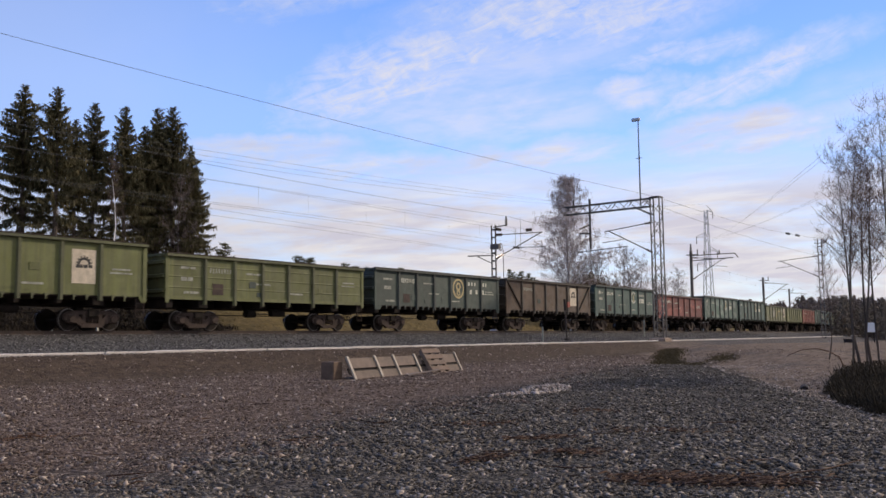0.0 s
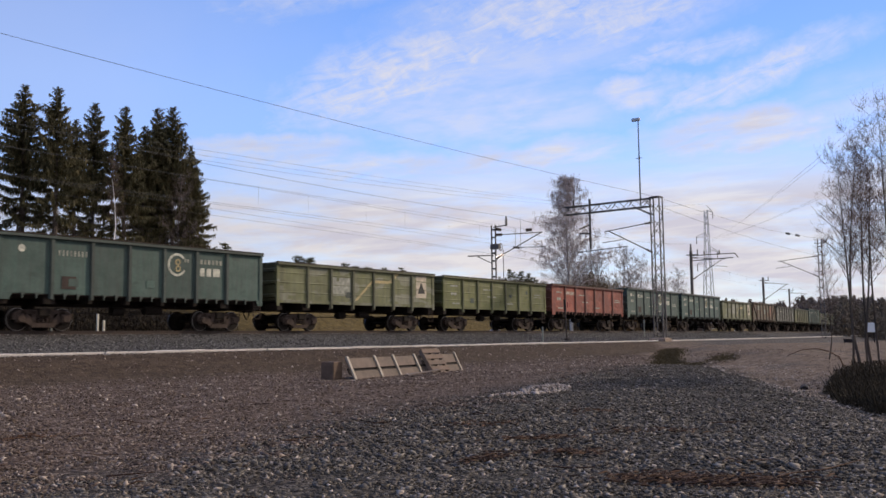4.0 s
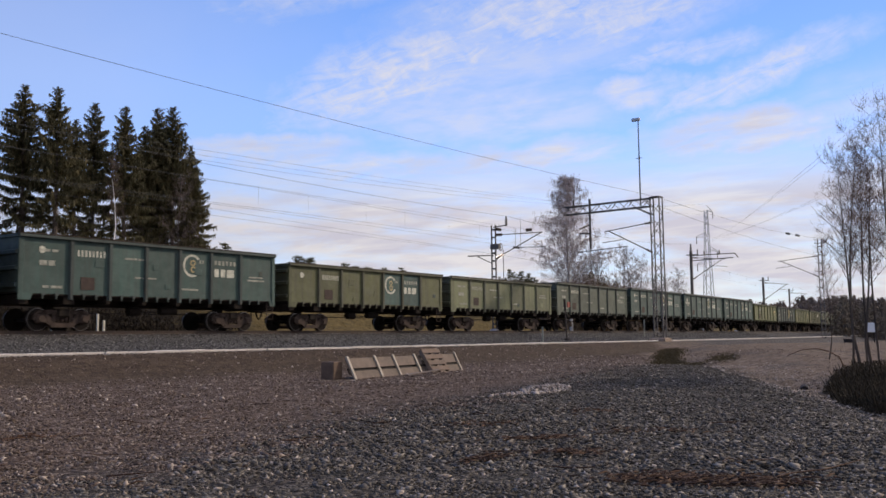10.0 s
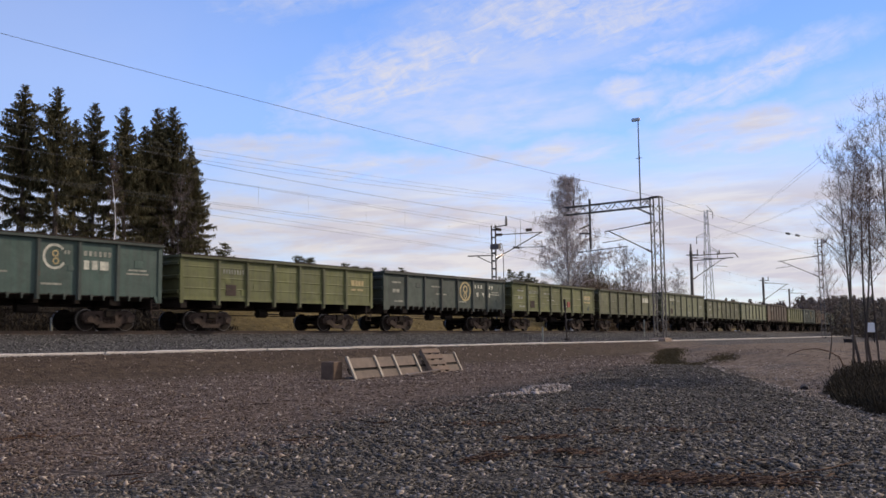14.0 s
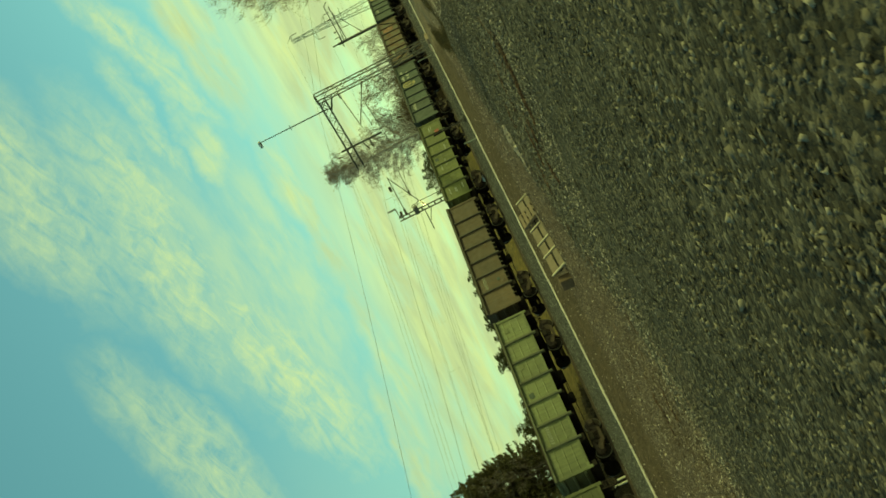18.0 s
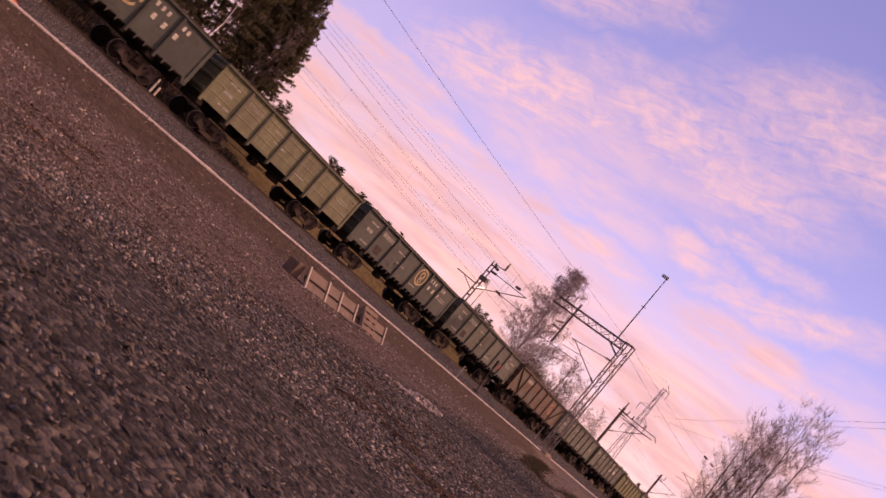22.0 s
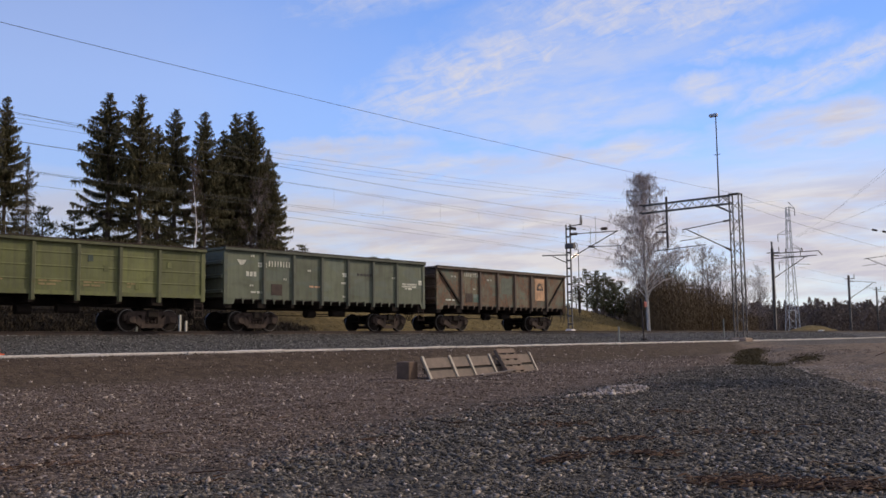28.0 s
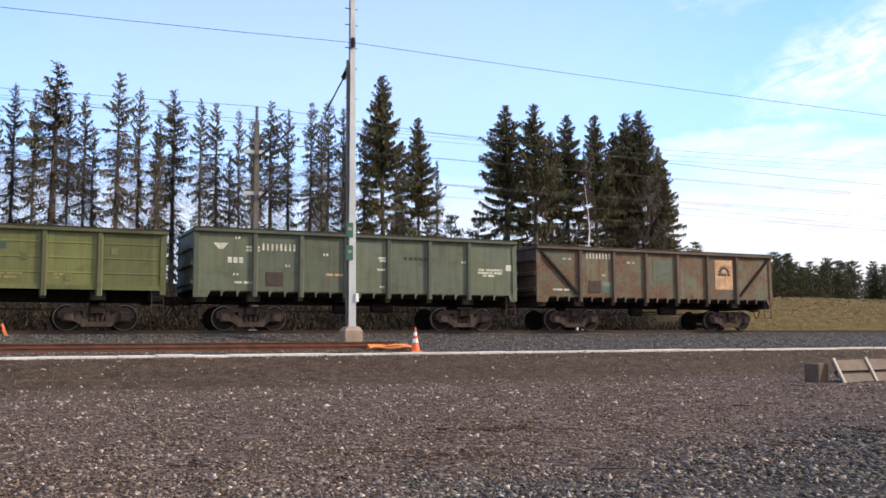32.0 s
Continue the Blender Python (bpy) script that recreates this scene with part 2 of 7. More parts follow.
CERAMIC = plain("brown_insulator", (0.05, 0.028, 0.02), 0.3)
WOOD = plain("weathered_board", (0.15, 0.115, 0.093), 0.85, vary=0.3, scale=2.0, grain=18)
DARKTIMBER = plain("dark_timber", (0.125, 0.085, 0.062), 0.9, vary=0.3)
BATTEN = plain("pale_batten", (0.42, 0.36, 0.29), 0.85, vary=0.25, scale=2.0, grain=18)
PALLET = plain("pallet_wood", (0.155, 0.11, 0.084), 0.85, vary=0.3, scale=2.0, grain=18)
ORANGE = plain("orange_plastic", (0.75, 0.13, 0.04), 0.5, vary=0.15)
CABLE = plain("orange_cable_pipe", (0.62, 0.2, 0.05), 0.6, vary=0.25)
OLDCONCRETE = plain("stained_concrete", (0.3, 0.225, 0.17), 0.9, vary=0.25, scale=2.0)
STAKEWHITE = plain("stake_white", (0.85, 0.78, 0.64), 0.7, vary=0.06)
REFLECT = plain("white_sleeve", (0.78, 0.78, 0.76), 0.4, vary=0.08)
SIGNGREEN = plain("green_sign", (0.018, 0.1, 0.068), 0.5, vary=0.15)
REDPLATE = plain("red_plate", (0.28, 0.05, 0.03), 0.6, vary=0.15)
GREYPOST = plain("grey_post", (0.075, 0.06, 0.052), 0.85, vary=0.2)
POSTDARK = plain("dark_post", (0.035, 0.028, 0.025), 0.9)
WHITE = plain("white_cabinet", (0.72, 0.72, 0.7), 0.6, vary=0.08)
BARK = plain("spruce_bark", (0.11, 0.085, 0.07), 0.95, vary=0.3, scale=2)
SLIMBARK = plain("sapling_bark", (0.075, 0.058, 0.047), 0.95, vary=0.3, scale=2)
GREYBARK = plain("grey_twigs", (0.15, 0.12, 0.11), 0.95, vary=0.3, scale=2)
PALEBARK = plain("white_birch_bark", (0.78, 0.74, 0.68), 0.8, vary=0.12, scale=3)
WHITEBARK = plain("birch_bark", (0.5, 0.46, 0.42), 0.85, vary=0.35, scale=4)


def foliage(name, a, b, c, mid=0.55):
    m, t, p = nodes_of(name)
    g = t.nodes.new("ShaderNodeNewGeometry")
    i = t.nodes.new("ShaderNodeObjectInfo")
    f = calc(t, "FRACT", calc(t, "ADD", g.outputs["Random Per Island"], calc(t, "MULTIPLY", i.outputs["Random"], 0.37)))
    link(t, ramp(t, f, [(0.0, a), (mid, b), (1.0, c)]), p.inputs["Base Color"])
    p.inputs["Roughness"].default_value = 0.9
    p.inputs["Specular IOR Level"].default_value = 0.2
    return m


NEEDLES = foliage("spruce_needles", (0.056, 0.053, 0.025), (0.122, 0.106, 0.054), (0.21, 0.168, 0.092))
PINENEEDLES = foliage("pine_needles", (0.05, 0.052, 0.026), (0.095, 0.092, 0.048), (0.155, 0.14, 0.078))
CURVEWOOD = foliage("wood_by_the_curve", (0.08201, 0.06561, 0.04374), (0.155, 0.1203, 0.08384), (0.2461, 0.1895, 0.1385))
NEEDLES_THIN = foliage("thin_spruce_needles", (0.066, 0.06, 0.035), (0.128, 0.108, 0.065), (0.215, 0.18, 0.118))
DEADTWIGS = foliage("dead_spruce_twigs", (0.1, 0.082, 0.072), (0.17, 0.142, 0.126), (0.27, 0.23, 0.21))
TWIGS = foliage("birch_twigs", (0.229, 0.174, 0.163), (0.343, 0.279, 0.261), (0.478, 0.399, 0.376))
SLIMTWIGS = foliage("sapling_twigs", (0.101, 0.066, 0.0543), (0.164, 0.11, 0.0941), (0.253, 0.176, 0.152))
RIM = plain("rubbed_rim", (0.06, 0.045, 0.036), 0.85, vary=0.35, scale=1.5)
SHRUB = foliage("shrub", (0.0911, 0.0637, 0.0382), (0.146, 0.103, 0.0616), (0.209, 0.154, 0.0932))
DARKWOOD = foliage("far_wood", (0.055, 0.054, 0.03), (0.1, 0.094, 0.054), (0.16, 0.14, 0.085))
GRASS = foliage("dry_grass", (0.0698, 0.0495, 0.0163), (0.117, 0.0842, 0.0287), (0.187, 0.133, 0.0494))
STONE = foliage("gravel_stones", (0.052, 0.043, 0.0355), (0.112, 0.095, 0.078), (0.232, 0.2, 0.166), 0.7)
TWIGBROWN = foliage("dead_wood", (0.0367, 0.0202, 0.0117), (0.0784, 0.0423, 0.0253), (0.136, 0.0756, 0.0439))
STONE_BROWN = foliage("brown_gravel_stones", (0.068, 0.047, 0.035), (0.142, 0.102, 0.078), (0.29, 0.23, 0.188), 0.7)
STONE_PALE = foliage("pale_stones", (0.26, 0.2, 0.155), (0.4, 0.325, 0.265), (0.52, 0.43, 0.36))
BALLAST = foliage("ballast_stones", (0.046, 0.043, 0.0395), (0.104, 0.098, 0.091), (0.26, 0.244, 0.226))
FARBROWN = foliage("far_leafless_wood", (0.12, 0.088, 0.07), (0.17, 0.128, 0.104), (0.23, 0.178, 0.146))
DARKBUSH = foliage("heather", (0.024, 0.0175, 0.0095), (0.044, 0.031, 0.017), (0.078, 0.054, 0.03))
GREYTWIGS = foliage("grey_twig_sprays", (0.14, 0.105, 0.0924), (0.224, 0.175, 0.157), (0.322, 0.259, 0.235))
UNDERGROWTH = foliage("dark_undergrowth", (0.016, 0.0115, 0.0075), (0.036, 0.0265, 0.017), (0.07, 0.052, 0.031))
DITCHGRASS = foliage("ditch_grass", (0.05, 0.036, 0.016), (0.09, 0.066, 0.03), (0.13, 0.098, 0.052))

# ---------------------------------------------------------------- shape of the place
TRACK_Y, CURVE, CURVE_X = 34.86, 0.000475, 20.0
KERB_Y, KERB_Z = 27.0, -0.775


def track_y(x):
    return TRACK_Y + CURVE * max(0.0, x - CURVE_X) ** 2


def track_turn(x):
    return math.degrees(math.atan(2 * CURVE * max(0.0, x - CURVE_X)))


def step(a, b, v):
    v = min(1.0, max(0.0, (v - a) / (b - a)))
    return v * v * (3 - 2 * v)


def mound(x, y):
    """Share of the sandy mound between the ditch and the trough."""
    u, w = (x - 49.0) * 0.94 + (y - 19.6) * 0.34, (y - 19.6) * 0.94 - (x - 49.0) * 0.34
    return math.exp(-(u / 8.0) ** 2 - (w / 2.2) ** 2)


def ground_z(x, y):
    """Height of the ground: gravel yard, bank up to the kerb, ballast bed, verge and grassy rise behind."""
    bend = track_y(x) - TRACK_Y
    v = y - bend
    yard = -1.72 + 0.23 * step(2.0, 16.0, v) + 0.05 * noise.noise((x * 0.25, y * 0.25, 3.0)) + 0.03 * noise.noise((x * 0.9, y * 0.9, 7.0))
    yard += 0.14 * step(-1.2, 1.5, 5.9 + 0.28 * x - v) * (1 - step(-1.6, 0.4, 0.52 * x - 4.6 - v))
    yard += 0.36 * step(0.8, 5.0, 0.52 * x - 4.6 - v) * (1 - step(70, 110, x))
    yard -= 0.3 * math.exp(-(((x - 39.0) * 0.35 - (v - 16.2)) / 1.5) ** 2 - ((x - 39.0) / 8.0) ** 2)
    yard += 0.28 * mound(x, y)
    # a rut runs down the bank to the drain
    yard -= 0.14 * math.exp(-((y - 6.2 - 0.62 * (x - 22.6)) / 0.35) ** 2) * step(20.5, 22.5, x) * (1 - step(27, 31, x))
    z = yard + (-0.87 - yard) * step(22.5, 26.6, v)
    z += (-0.72 + 0.87) * step(27.3, 28.5, v) + 0.3 * step(28.8, 32.0, v) + 0.245 * step(31.6, 33.0, v)
    z -= 0.45 * step(36.9, 39.0, v)
    rise = 3.6 * step(42.0, 56.0, v) * (1 - 0.85 * step(86, 104, x)) + 0.12 * noise.noise((x * 0.12, y * 0.12, 1.0)) * step(40, 46, v)
    z += rise + 1.6 * math.exp(-((x - 147.0) / 15.0) ** 2 - ((v - 43.8) / 2.8) ** 2)
    return z + 0.012 * noise.noise((x * 2.1, y * 2.1, 5.0)) * (v < 33)


def spread(fine, far):
    """Coordinates that lie close in the fine stretches and ever wider towards far."""
    c = sorted(set(round(v, 3) for v in fine))
    s = c[1] - c[0]
    lo, hi = [c[0]], [c[-1]]
    while lo[-1] > -far:
        s *= 1.25
        lo.append(lo[-1] - s)
    s = c[-1] - c[-2]
    while hi[-1] < far:
        s *= 1.25
        hi.append(hi[-1] + s)
    return lo[:0:-1] + c + hi[1:]


def ground():
    xs = spread(list(np.arange(-12, 60, 0.6)) + list(np.arange(60, 130, 1.5)), 3500)
    ys = spread(list(np.arange(-16, 60, 0.45)), 3500)
    verts = [(x, y, ground_z(x, y)) for y in ys for x in xs]
    w = len(xs)
    faces = [(j * w + i, j * w + i + 1, (j + 1) * w + i + 1, (j + 1) * w + i) for j in range(len(ys) - 1) for i in range(w - 1)]
    me = bpy.data.meshes.new("ground")
    me.from_pydata(verts, [], faces)
    me.polygons.foreach_set("use_smooth", [True] * len(faces))
    m, t, p = nodes_of("yard_ground")
    c = t.nodes.new("ShaderNodeTexCoord").outputs["Object"]
    s = t.nodes.new("ShaderNodeSeparateXYZ")
    link(t, c, s.inputs[0])
    x, y = s.outputs[0], s.outputs[1]
    wob = noise_node(t, c, 0.35, 5, 0.6)
    cells = t.nodes.new("ShaderNodeTexVoronoi")
    cells.inputs["Scale"].default_value = 17.0
    link(t, c, cells.inputs["Vector"])
    small = noise_node(t, c, 38.0, 4)
    mid = noise_node(t, c, 1.7, 6, 0.62)
    grey = ramp(t, cells.outputs["Color"], [(0.1, (0.02056, 0.01756, 0.01447)), (0.6, (0.05264, 0.0459, 0.0387)), (0.95, (0.1394, 0.1193, 0.09676))])
    brown = ramp(t, cells.outputs["Color"], [(0.1, (0.04492, 0.02883, 0.02032)), (0.6, (0.1127, 0.07806, 0.0576)), (0.97, (0.2657, 0.2054, 0.17))])
    sand = ramp(t, mid, [(0.28, (0.078, 0.0546, 0.0377)), (0.5, (0.1625, 0.117, 0.0832)), (0.72, (0.26, 0.195, 0.1456))])
    sand = blend(t, ramp(t, wob, [(0.52, 0.0), (0.64, 0.6)]), sand, (0.1, 0.086, 0.075))
    mud = ramp(t, mid, [(0.3, (0.042, 0.0285, 0.018)), (0.7, (0.098, 0.07, 0.046))])
    meadow = ramp(t, mid, [(0.25, (0.066, 0.05, 0.02)), (0.75, (0.185, 0.132, 0.052))])
    # brown earth and gravel, a tongue of grey crushed stone, mud under the kerb, a sandy track further off
    def edge(kx, k, ky, wobble, lo, hi):
        v = calc(t, "ADD", calc(t, "ADD", calc(t, "MULTIPLY", x, kx), k), calc(t, "MULTIPLY", y, ky))
        v = calc(t, "ADD", v, calc(t, "MULTIPLY", calc(t, "SUBTRACT", wob, 0.5), wobble))
        v = calc(t, "DIVIDE", calc(t, "SUBTRACT", v, lo), hi - lo)
        return ramp(t, v, [(0.0, 0.0), (1.0, 1.0)])
    col = blend(t, edge(0.28, 5.7, -1.0, 7.0, -1.6, 1.6), brown, grey)
    col = blend(t, calc(t, "MULTIPLY", edge(0.0, -19.5, 1.0, 6.0, 0.0, 3.0), 0.85), col, mud)
    col = blend(t, edge(0.52, -4.7, -1.0, 2.5, -0.2, 0.9), col, sand)
    col = blend(t, calc(t, "MULTIPLY", ramp(t, mid, [(0.55, 0.0), (0.66, 0.7)]), edge(0.52, -6.3, -1.0, 3.0, -0.2, 1.6)), col, brown)
    sandy = t.nodes.new("ShaderNodeAttribute")
    sandy.attribute_name = "sandy"
    col = blend(t, sandy.outputs["Fac"], col, sand)
    # stone bed of the line
    bed = t.nodes.new("ShaderNodeAttribute")
    bed.attribute_name = "bed"
    rock = ramp(t, cells.outputs["Color"], [(0.1, (0.036, 0.0335, 0.0315)), (0.6, (0.08, 0.075, 0.071)), (0.95, (0.18, 0.168, 0.158))])
    col = blend(t, bed.outputs["Fac"], col, rock)
    dust = t.nodes.new("ShaderNodeAttribute")
    dust.attribute_name = "dust"
    col = blend(t, calc(t, "MULTIPLY", dust.outputs["Fac"], 0.8), col, (0.045, 0.03, 0.022))
    back = t.nodes.new("ShaderNodeAttribute")
    back.attribute_name = "verge"
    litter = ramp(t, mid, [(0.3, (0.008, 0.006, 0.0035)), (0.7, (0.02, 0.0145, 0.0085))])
    # litter is ground by the spruces painted near-black with their shade; dry grass beyond
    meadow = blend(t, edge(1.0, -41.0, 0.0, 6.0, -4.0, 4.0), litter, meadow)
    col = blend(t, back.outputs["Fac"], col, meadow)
    col = blend(t, 0.7, col, ramp(t, small, [(0.25, 0.7), (0.75, 1.3)]), "MULTIPLY")
    clods = noise_node(t, c, 4.5, 6, 0.7)
    col = blend(t, 0.8, col, ramp(t, clods, [(0.34, 0.55), (0.66, 1.4)]), "MULTIPLY")
    link(t, col, p.inputs["Base Color"])
    p.inputs["Roughness"].default_value = 0.95
    p.inputs["Specular IOR Level"].default_value = 0.08
    h = calc(t, "ADD", calc(t, "MULTIPLY", cells.outputs["Distance"], -1.0), calc(t, "ADD", calc(t, "MULTIPLY", small, 0.5), calc(t, "MULTIPLY", clods, 2.5)))
    bump(t, p, h, 0.9, 0.03)
    me.materials.append(m)
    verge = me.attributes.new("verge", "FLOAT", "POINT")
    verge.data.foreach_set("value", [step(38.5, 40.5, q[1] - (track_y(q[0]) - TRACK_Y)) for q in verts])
    bed = me.attributes.new("bed", "FLOAT", "POINT")
    bed.data.foreach_set("value", [max(step(27.1, 27.5, q[1] - (track_y(q[0]) - TRACK_Y)), 0.8 * step(60, 72, q[0]) * step(19.5, 23.5, q[1] - (track_y(q[0]) - TRACK_Y))) for q in verts])
    sandy = me.attributes.new("sandy", "FLOAT", "POINT")
    sandy.data.foreach_set("value", [step(0.15, 0.5, mound(q[0], q[1])) if 25 < q[0] < 75 else 0.0 for q in verts])
    dust = me.attributes.new("dust", "FLOAT", "POINT")
    dust.data.foreach_set("value", [1 - step(1.6, 2.6, abs(q[1] - track_y(q[0]))) for q in verts])
    return tagged(new("ground", me), "brown and grey gravel yard with grassy verge behind the line", "ground", kind="structure")


ground()

# ---------------------------------------------------------------- building tools
def part(name, bm, material, parent=None, label="", m=None):
    """Link a bmesh (or a ready mesh) as one mesh object under a thing or a part."""
    me = bm
    if isinstance(bm, bmesh.types.BMesh):
        me = bpy.data.meshes.new(name)
        bm.to_mesh(me)
        bm.free()
        if material:
            me.materials.append(material)
    ob = new(name, me)
    ob.parent = parent
    if m is not None:
        ob.matrix_basis = m
    if label:
        ob["label"] = label
    return ob


def thing(name, label, category, m=None, group="", kind=""):
    ob = new(name)
    ob.empty_display_size = 0.2
    if m is not None:
        ob.matrix_basis = m
    return tagged(ob, label, category, group, kind)


def box(bm, x0, x1, y0, y1, z0, z1, bevel=0.0, m=None):
    g = bmesh.ops.create_cube(bm, size=1.0)["verts"]
    for v in g:
        v.co = Vector((x0 + (v.co.x + 0.5) * (x1 - x0), y0 + (v.co.y + 0.5) * (y1 - y0), z0 + (v.co.z + 0.5) * (z1 - z0)))
    if bevel:
        es = list({e for v in g for e in v.link_edges})
        r = bmesh.ops.bevel(bm, geom=es, offset=bevel, segments=1, affect="EDGES")
        g = list({v for f in r["faces"] for v in f.verts} | {v for v in g if v.is_valid})
    if m is not None:
        bmesh.ops.transform(bm, matrix=m, verts=g)
    return bm


def cyl(bm, p, q, r0, r1=None, n=10, caps=True):
    """A tapered round bar from p to q."""
    p, q = Vector(p), Vector(q)
    d = q - p
    m = Matrix.Translation((p + q) / 2) @ d.to_track_quat("Z", "Y").to_matrix().to_4x4()
    bmesh.ops.create_cone(bm, cap_ends=caps, segments=n, radius1=r0, radius2=r0 if r1 is None else r1, depth=d.length, matrix=m)
    return bm


def prism(bm, pts, axis, a, b):
    """A polygon given in two coordinates, drawn out along the third from a to b."""
    def place(u, v, w):
        return {"x": (w, u, v), "y": (u, w, v), "z": (u, v, w)}[axis]
    lo = [bm.verts.new(place(u, v, a)) for u, v in pts]
    hi = [bm.verts.new(place(u, v, b)) for u, v in pts]
    n = len(pts)
    fs = [bm.faces.new(lo), bm.faces.new(hi[::-1])]
    fs += [bm.faces.new((lo[i], hi[i], hi[(i + 1) % n], lo[(i + 1) % n])) for i in range(n)]
    bmesh.ops.recalc_face_normals(bm, faces=fs)
    return bm


def bar(bm, p, q, w, h=None):
    """A square bar from p to q."""
    p, q = Vector(p), Vector(q)
    d = q - p
    h = w if h is None else h
    m = Matrix.Translation(p) @ d.to_track_quat("X", "Z").to_matrix().to_4x4()
    return box(bm, 0, d.length, -w / 2, w / 2, -h / 2, h / 2, m=m)


B = bmesh.new

# ---------------------------------------------------------------- the line: rails, sleepers, kerb
def along(x):
    """Pose on the track's centre line at rail height."""
    return pose(x, track_y(x), 0.0, 0, 0, track_turn(x))


def rail_mesh(bm, offset, x0, x1, top=0.0, pitch=4.0):
    """A flat-bottomed rail swept along the line."""
    prof = [(-0.07, -0.172), (0.07, -0.172), (0.07, -0.16), (0.012, -0.14), (0.012, -0.05), (0.036, -0.035), (0.036, 0.0), (-0.036, 0.0), (-0.036, -0.035), (-0.012, -0.05), (-0.012, -0.14), (-0.07, -0.16)]
    n = max(1, int((x1 - x0) / pitch))
    last = None
    for i in range(n + 1):
        x = x0 + (x1 - x0) * i / n
        m = along(x)
        ring = [bm.verts.new(m @ Vector((0, offset + a, top + b))) for a, b in prof]
        if last:
            for k in range(len(prof)):
                bm.faces.new((last[k], ring[k], ring[(k + 1) % len(prof)], last[(k + 1) % len(prof)]))
        last = ring
    return bm


line = thing("railway_track", "rusty railway track on grey stone ballast with concrete sleepers", "track", kind="structure")
for side in (-0.797, 0.797):
    part("rail", rail_mesh(B(), side, -720, 690), RAILTOP, line)
sleeper = None
x = -14.0
while x < 150:
    if sleeper is None:
        bm = B()
        prism(bm, [(-0.15, -0.34), (0.15, -0.34), (0.11, -0.168), (-0.11, -0.168)], "y", -1.3, 1.3)
        sleeper = part("sleeper", bm, SLEEPER, line, m=along(x))
    else:
        part("sleeper", sleeper.data, None, line, m=along(x))
    x += 0.61

kerb = thing("cable_trough", "pale concrete cable trough of long slabs beside the line", "trough", kind="structure")
x = -40.0
slabs = []
rng = random.Random(5)
for L in (1.0,):
    for v in range(3):
        bm = B()
        prism(bm, [(-0.2, -0.01), (-0.2, -0.065), (-0.165, -0.07), (-0.165, -0.1), (-0.185, -0.105), (-0.185, -0.3), (0.185, -0.3), (0.185, -0.105), (0.2, -0.065), (0.2, -0.01), (0.185, 0.0), (-0.185, 0.0)], "x", 0.003, 0.997)
        slabs.append(bm)
slabs = [part("slab", b, CONCRETE, kerb) for b in slabs]
used = 0
while x < 230:
    ob = slabs[used] if used < 3 else part("slab", slabs[used % 3].data, None, kerb)
    bend = track_y(x) - TRACK_Y
    wave = 0.12 * math.sin(x * 0.21) + 0.05 * math.sin(x * 0.9)
    ob.matrix_basis = pose(x, KERB_Y + bend + wave, KERB_Z + rng.uniform(-0.012, 0.012), rng.uniform(-2.5, 2.5), rng.uniform(-0.6, 0.6), track_turn(x) + rng.uniform(-1.4, 1.4) + 1.5 * math.cos(x * 0.21))
    used += 1
    x += 1.0 / math.cos(radians(track_turn(x)))

# ---------------------------------------------------------------- the train
PITCH, HALF, WIDE, AXLE = 13.92, 6.5, 1.57, 0.44
RIBS = (-4.325, -2.595, -0.865, 0.865, 2.595, 4.325)
BOTTOM = 1.40


def bogie_side(bm, y0, y1):
    """Cast side frame of a two-axle bogie: top chord, jaws over the axle boxes, two windows and a spring pocket."""
    prism(bm, [(-1.0, 0.65), (1.0, 0.65), (0.8, 0.8), (-0.8, 0.8)], "y", y0, y1)
    prism(bm, [(-0.5, 0.13), (0.5, 0.13), (0.45, 0.3), (-0.45, 0.3)], "y", y0 - 0.02, y1 + 0.02)
    for s in (-1, 1):
        prism(bm, [(s * 1.22, 0.42), (s * 1.22, 0.64), (s * 1.0, 0.78), (s * 0.72, 0.78), (s * 0.68, 0.66), (s * 0.74, 0.42)], "y", y0, y1)
        prism(bm, [(s * 0.9, 0.44), (s * 0.7, 0.7), (s * 0.3, 0.36), (s * 0.44, 0.14)], "y", y0, y1)
        prism(bm, [(s * 0.42, 0.26), (s * 0.28, 0.26), (s * 0.3, 0.72), (s * 0.46, 0.72)], "y", y0, y1)
    box(bm, -0.27, 0.27, y0 - 0.03, y1 + 0.03, 0.52, 0.74, 0.02)
    return bm


def wheel_set(bm):
    """Axle along y with two flanged wheels."""
    cyl(bm, (0, -1.05, 0), (0, 1.05, 0), 0.075, n=8)
    for s in (-1, 1):
        cyl(bm, (0, s * 0.735, 0), (0, s * 0.865, 0), AXLE, AXLE - 0.005, 28)
        cyl(bm, (0, s * 0.71, 0), (0, s * 0.735, 0), AXLE + 0.028, AXLE + 0.025, 28)
        cyl(bm, (0, s * 0.865, 0), (0, s * 0.9, 0), 0.16, 0.12, 12)
    return bm


def tyre_rim(bm, s):
    """Worn bright edge of a wheel's tread."""
    for k in range(28):
        a0, a1 = math.tau * k / 28, math.tau * (k + 1) / 28
        q = [(math.cos(a) * r, s * y, math.sin(a) * r) for a, r, y in ((a0, AXLE, 0.87), (a1, AXLE, 0.87), (a1, AXLE - 0.022, 0.872), (a0, AXLE - 0.022, 0.872))]
        w = [(math.cos(a) * r, s * y, math.sin(a) * r) for a, r, y in ((a0, AXLE + 0.002, 0.80), (a1, AXLE + 0.002, 0.80), (a1, AXLE, 0.87), (a0, AXLE, 0.87))]
        for ring in (q, w):
            bm.faces.new([bm.verts.new(c) for c in ring])
    return bm


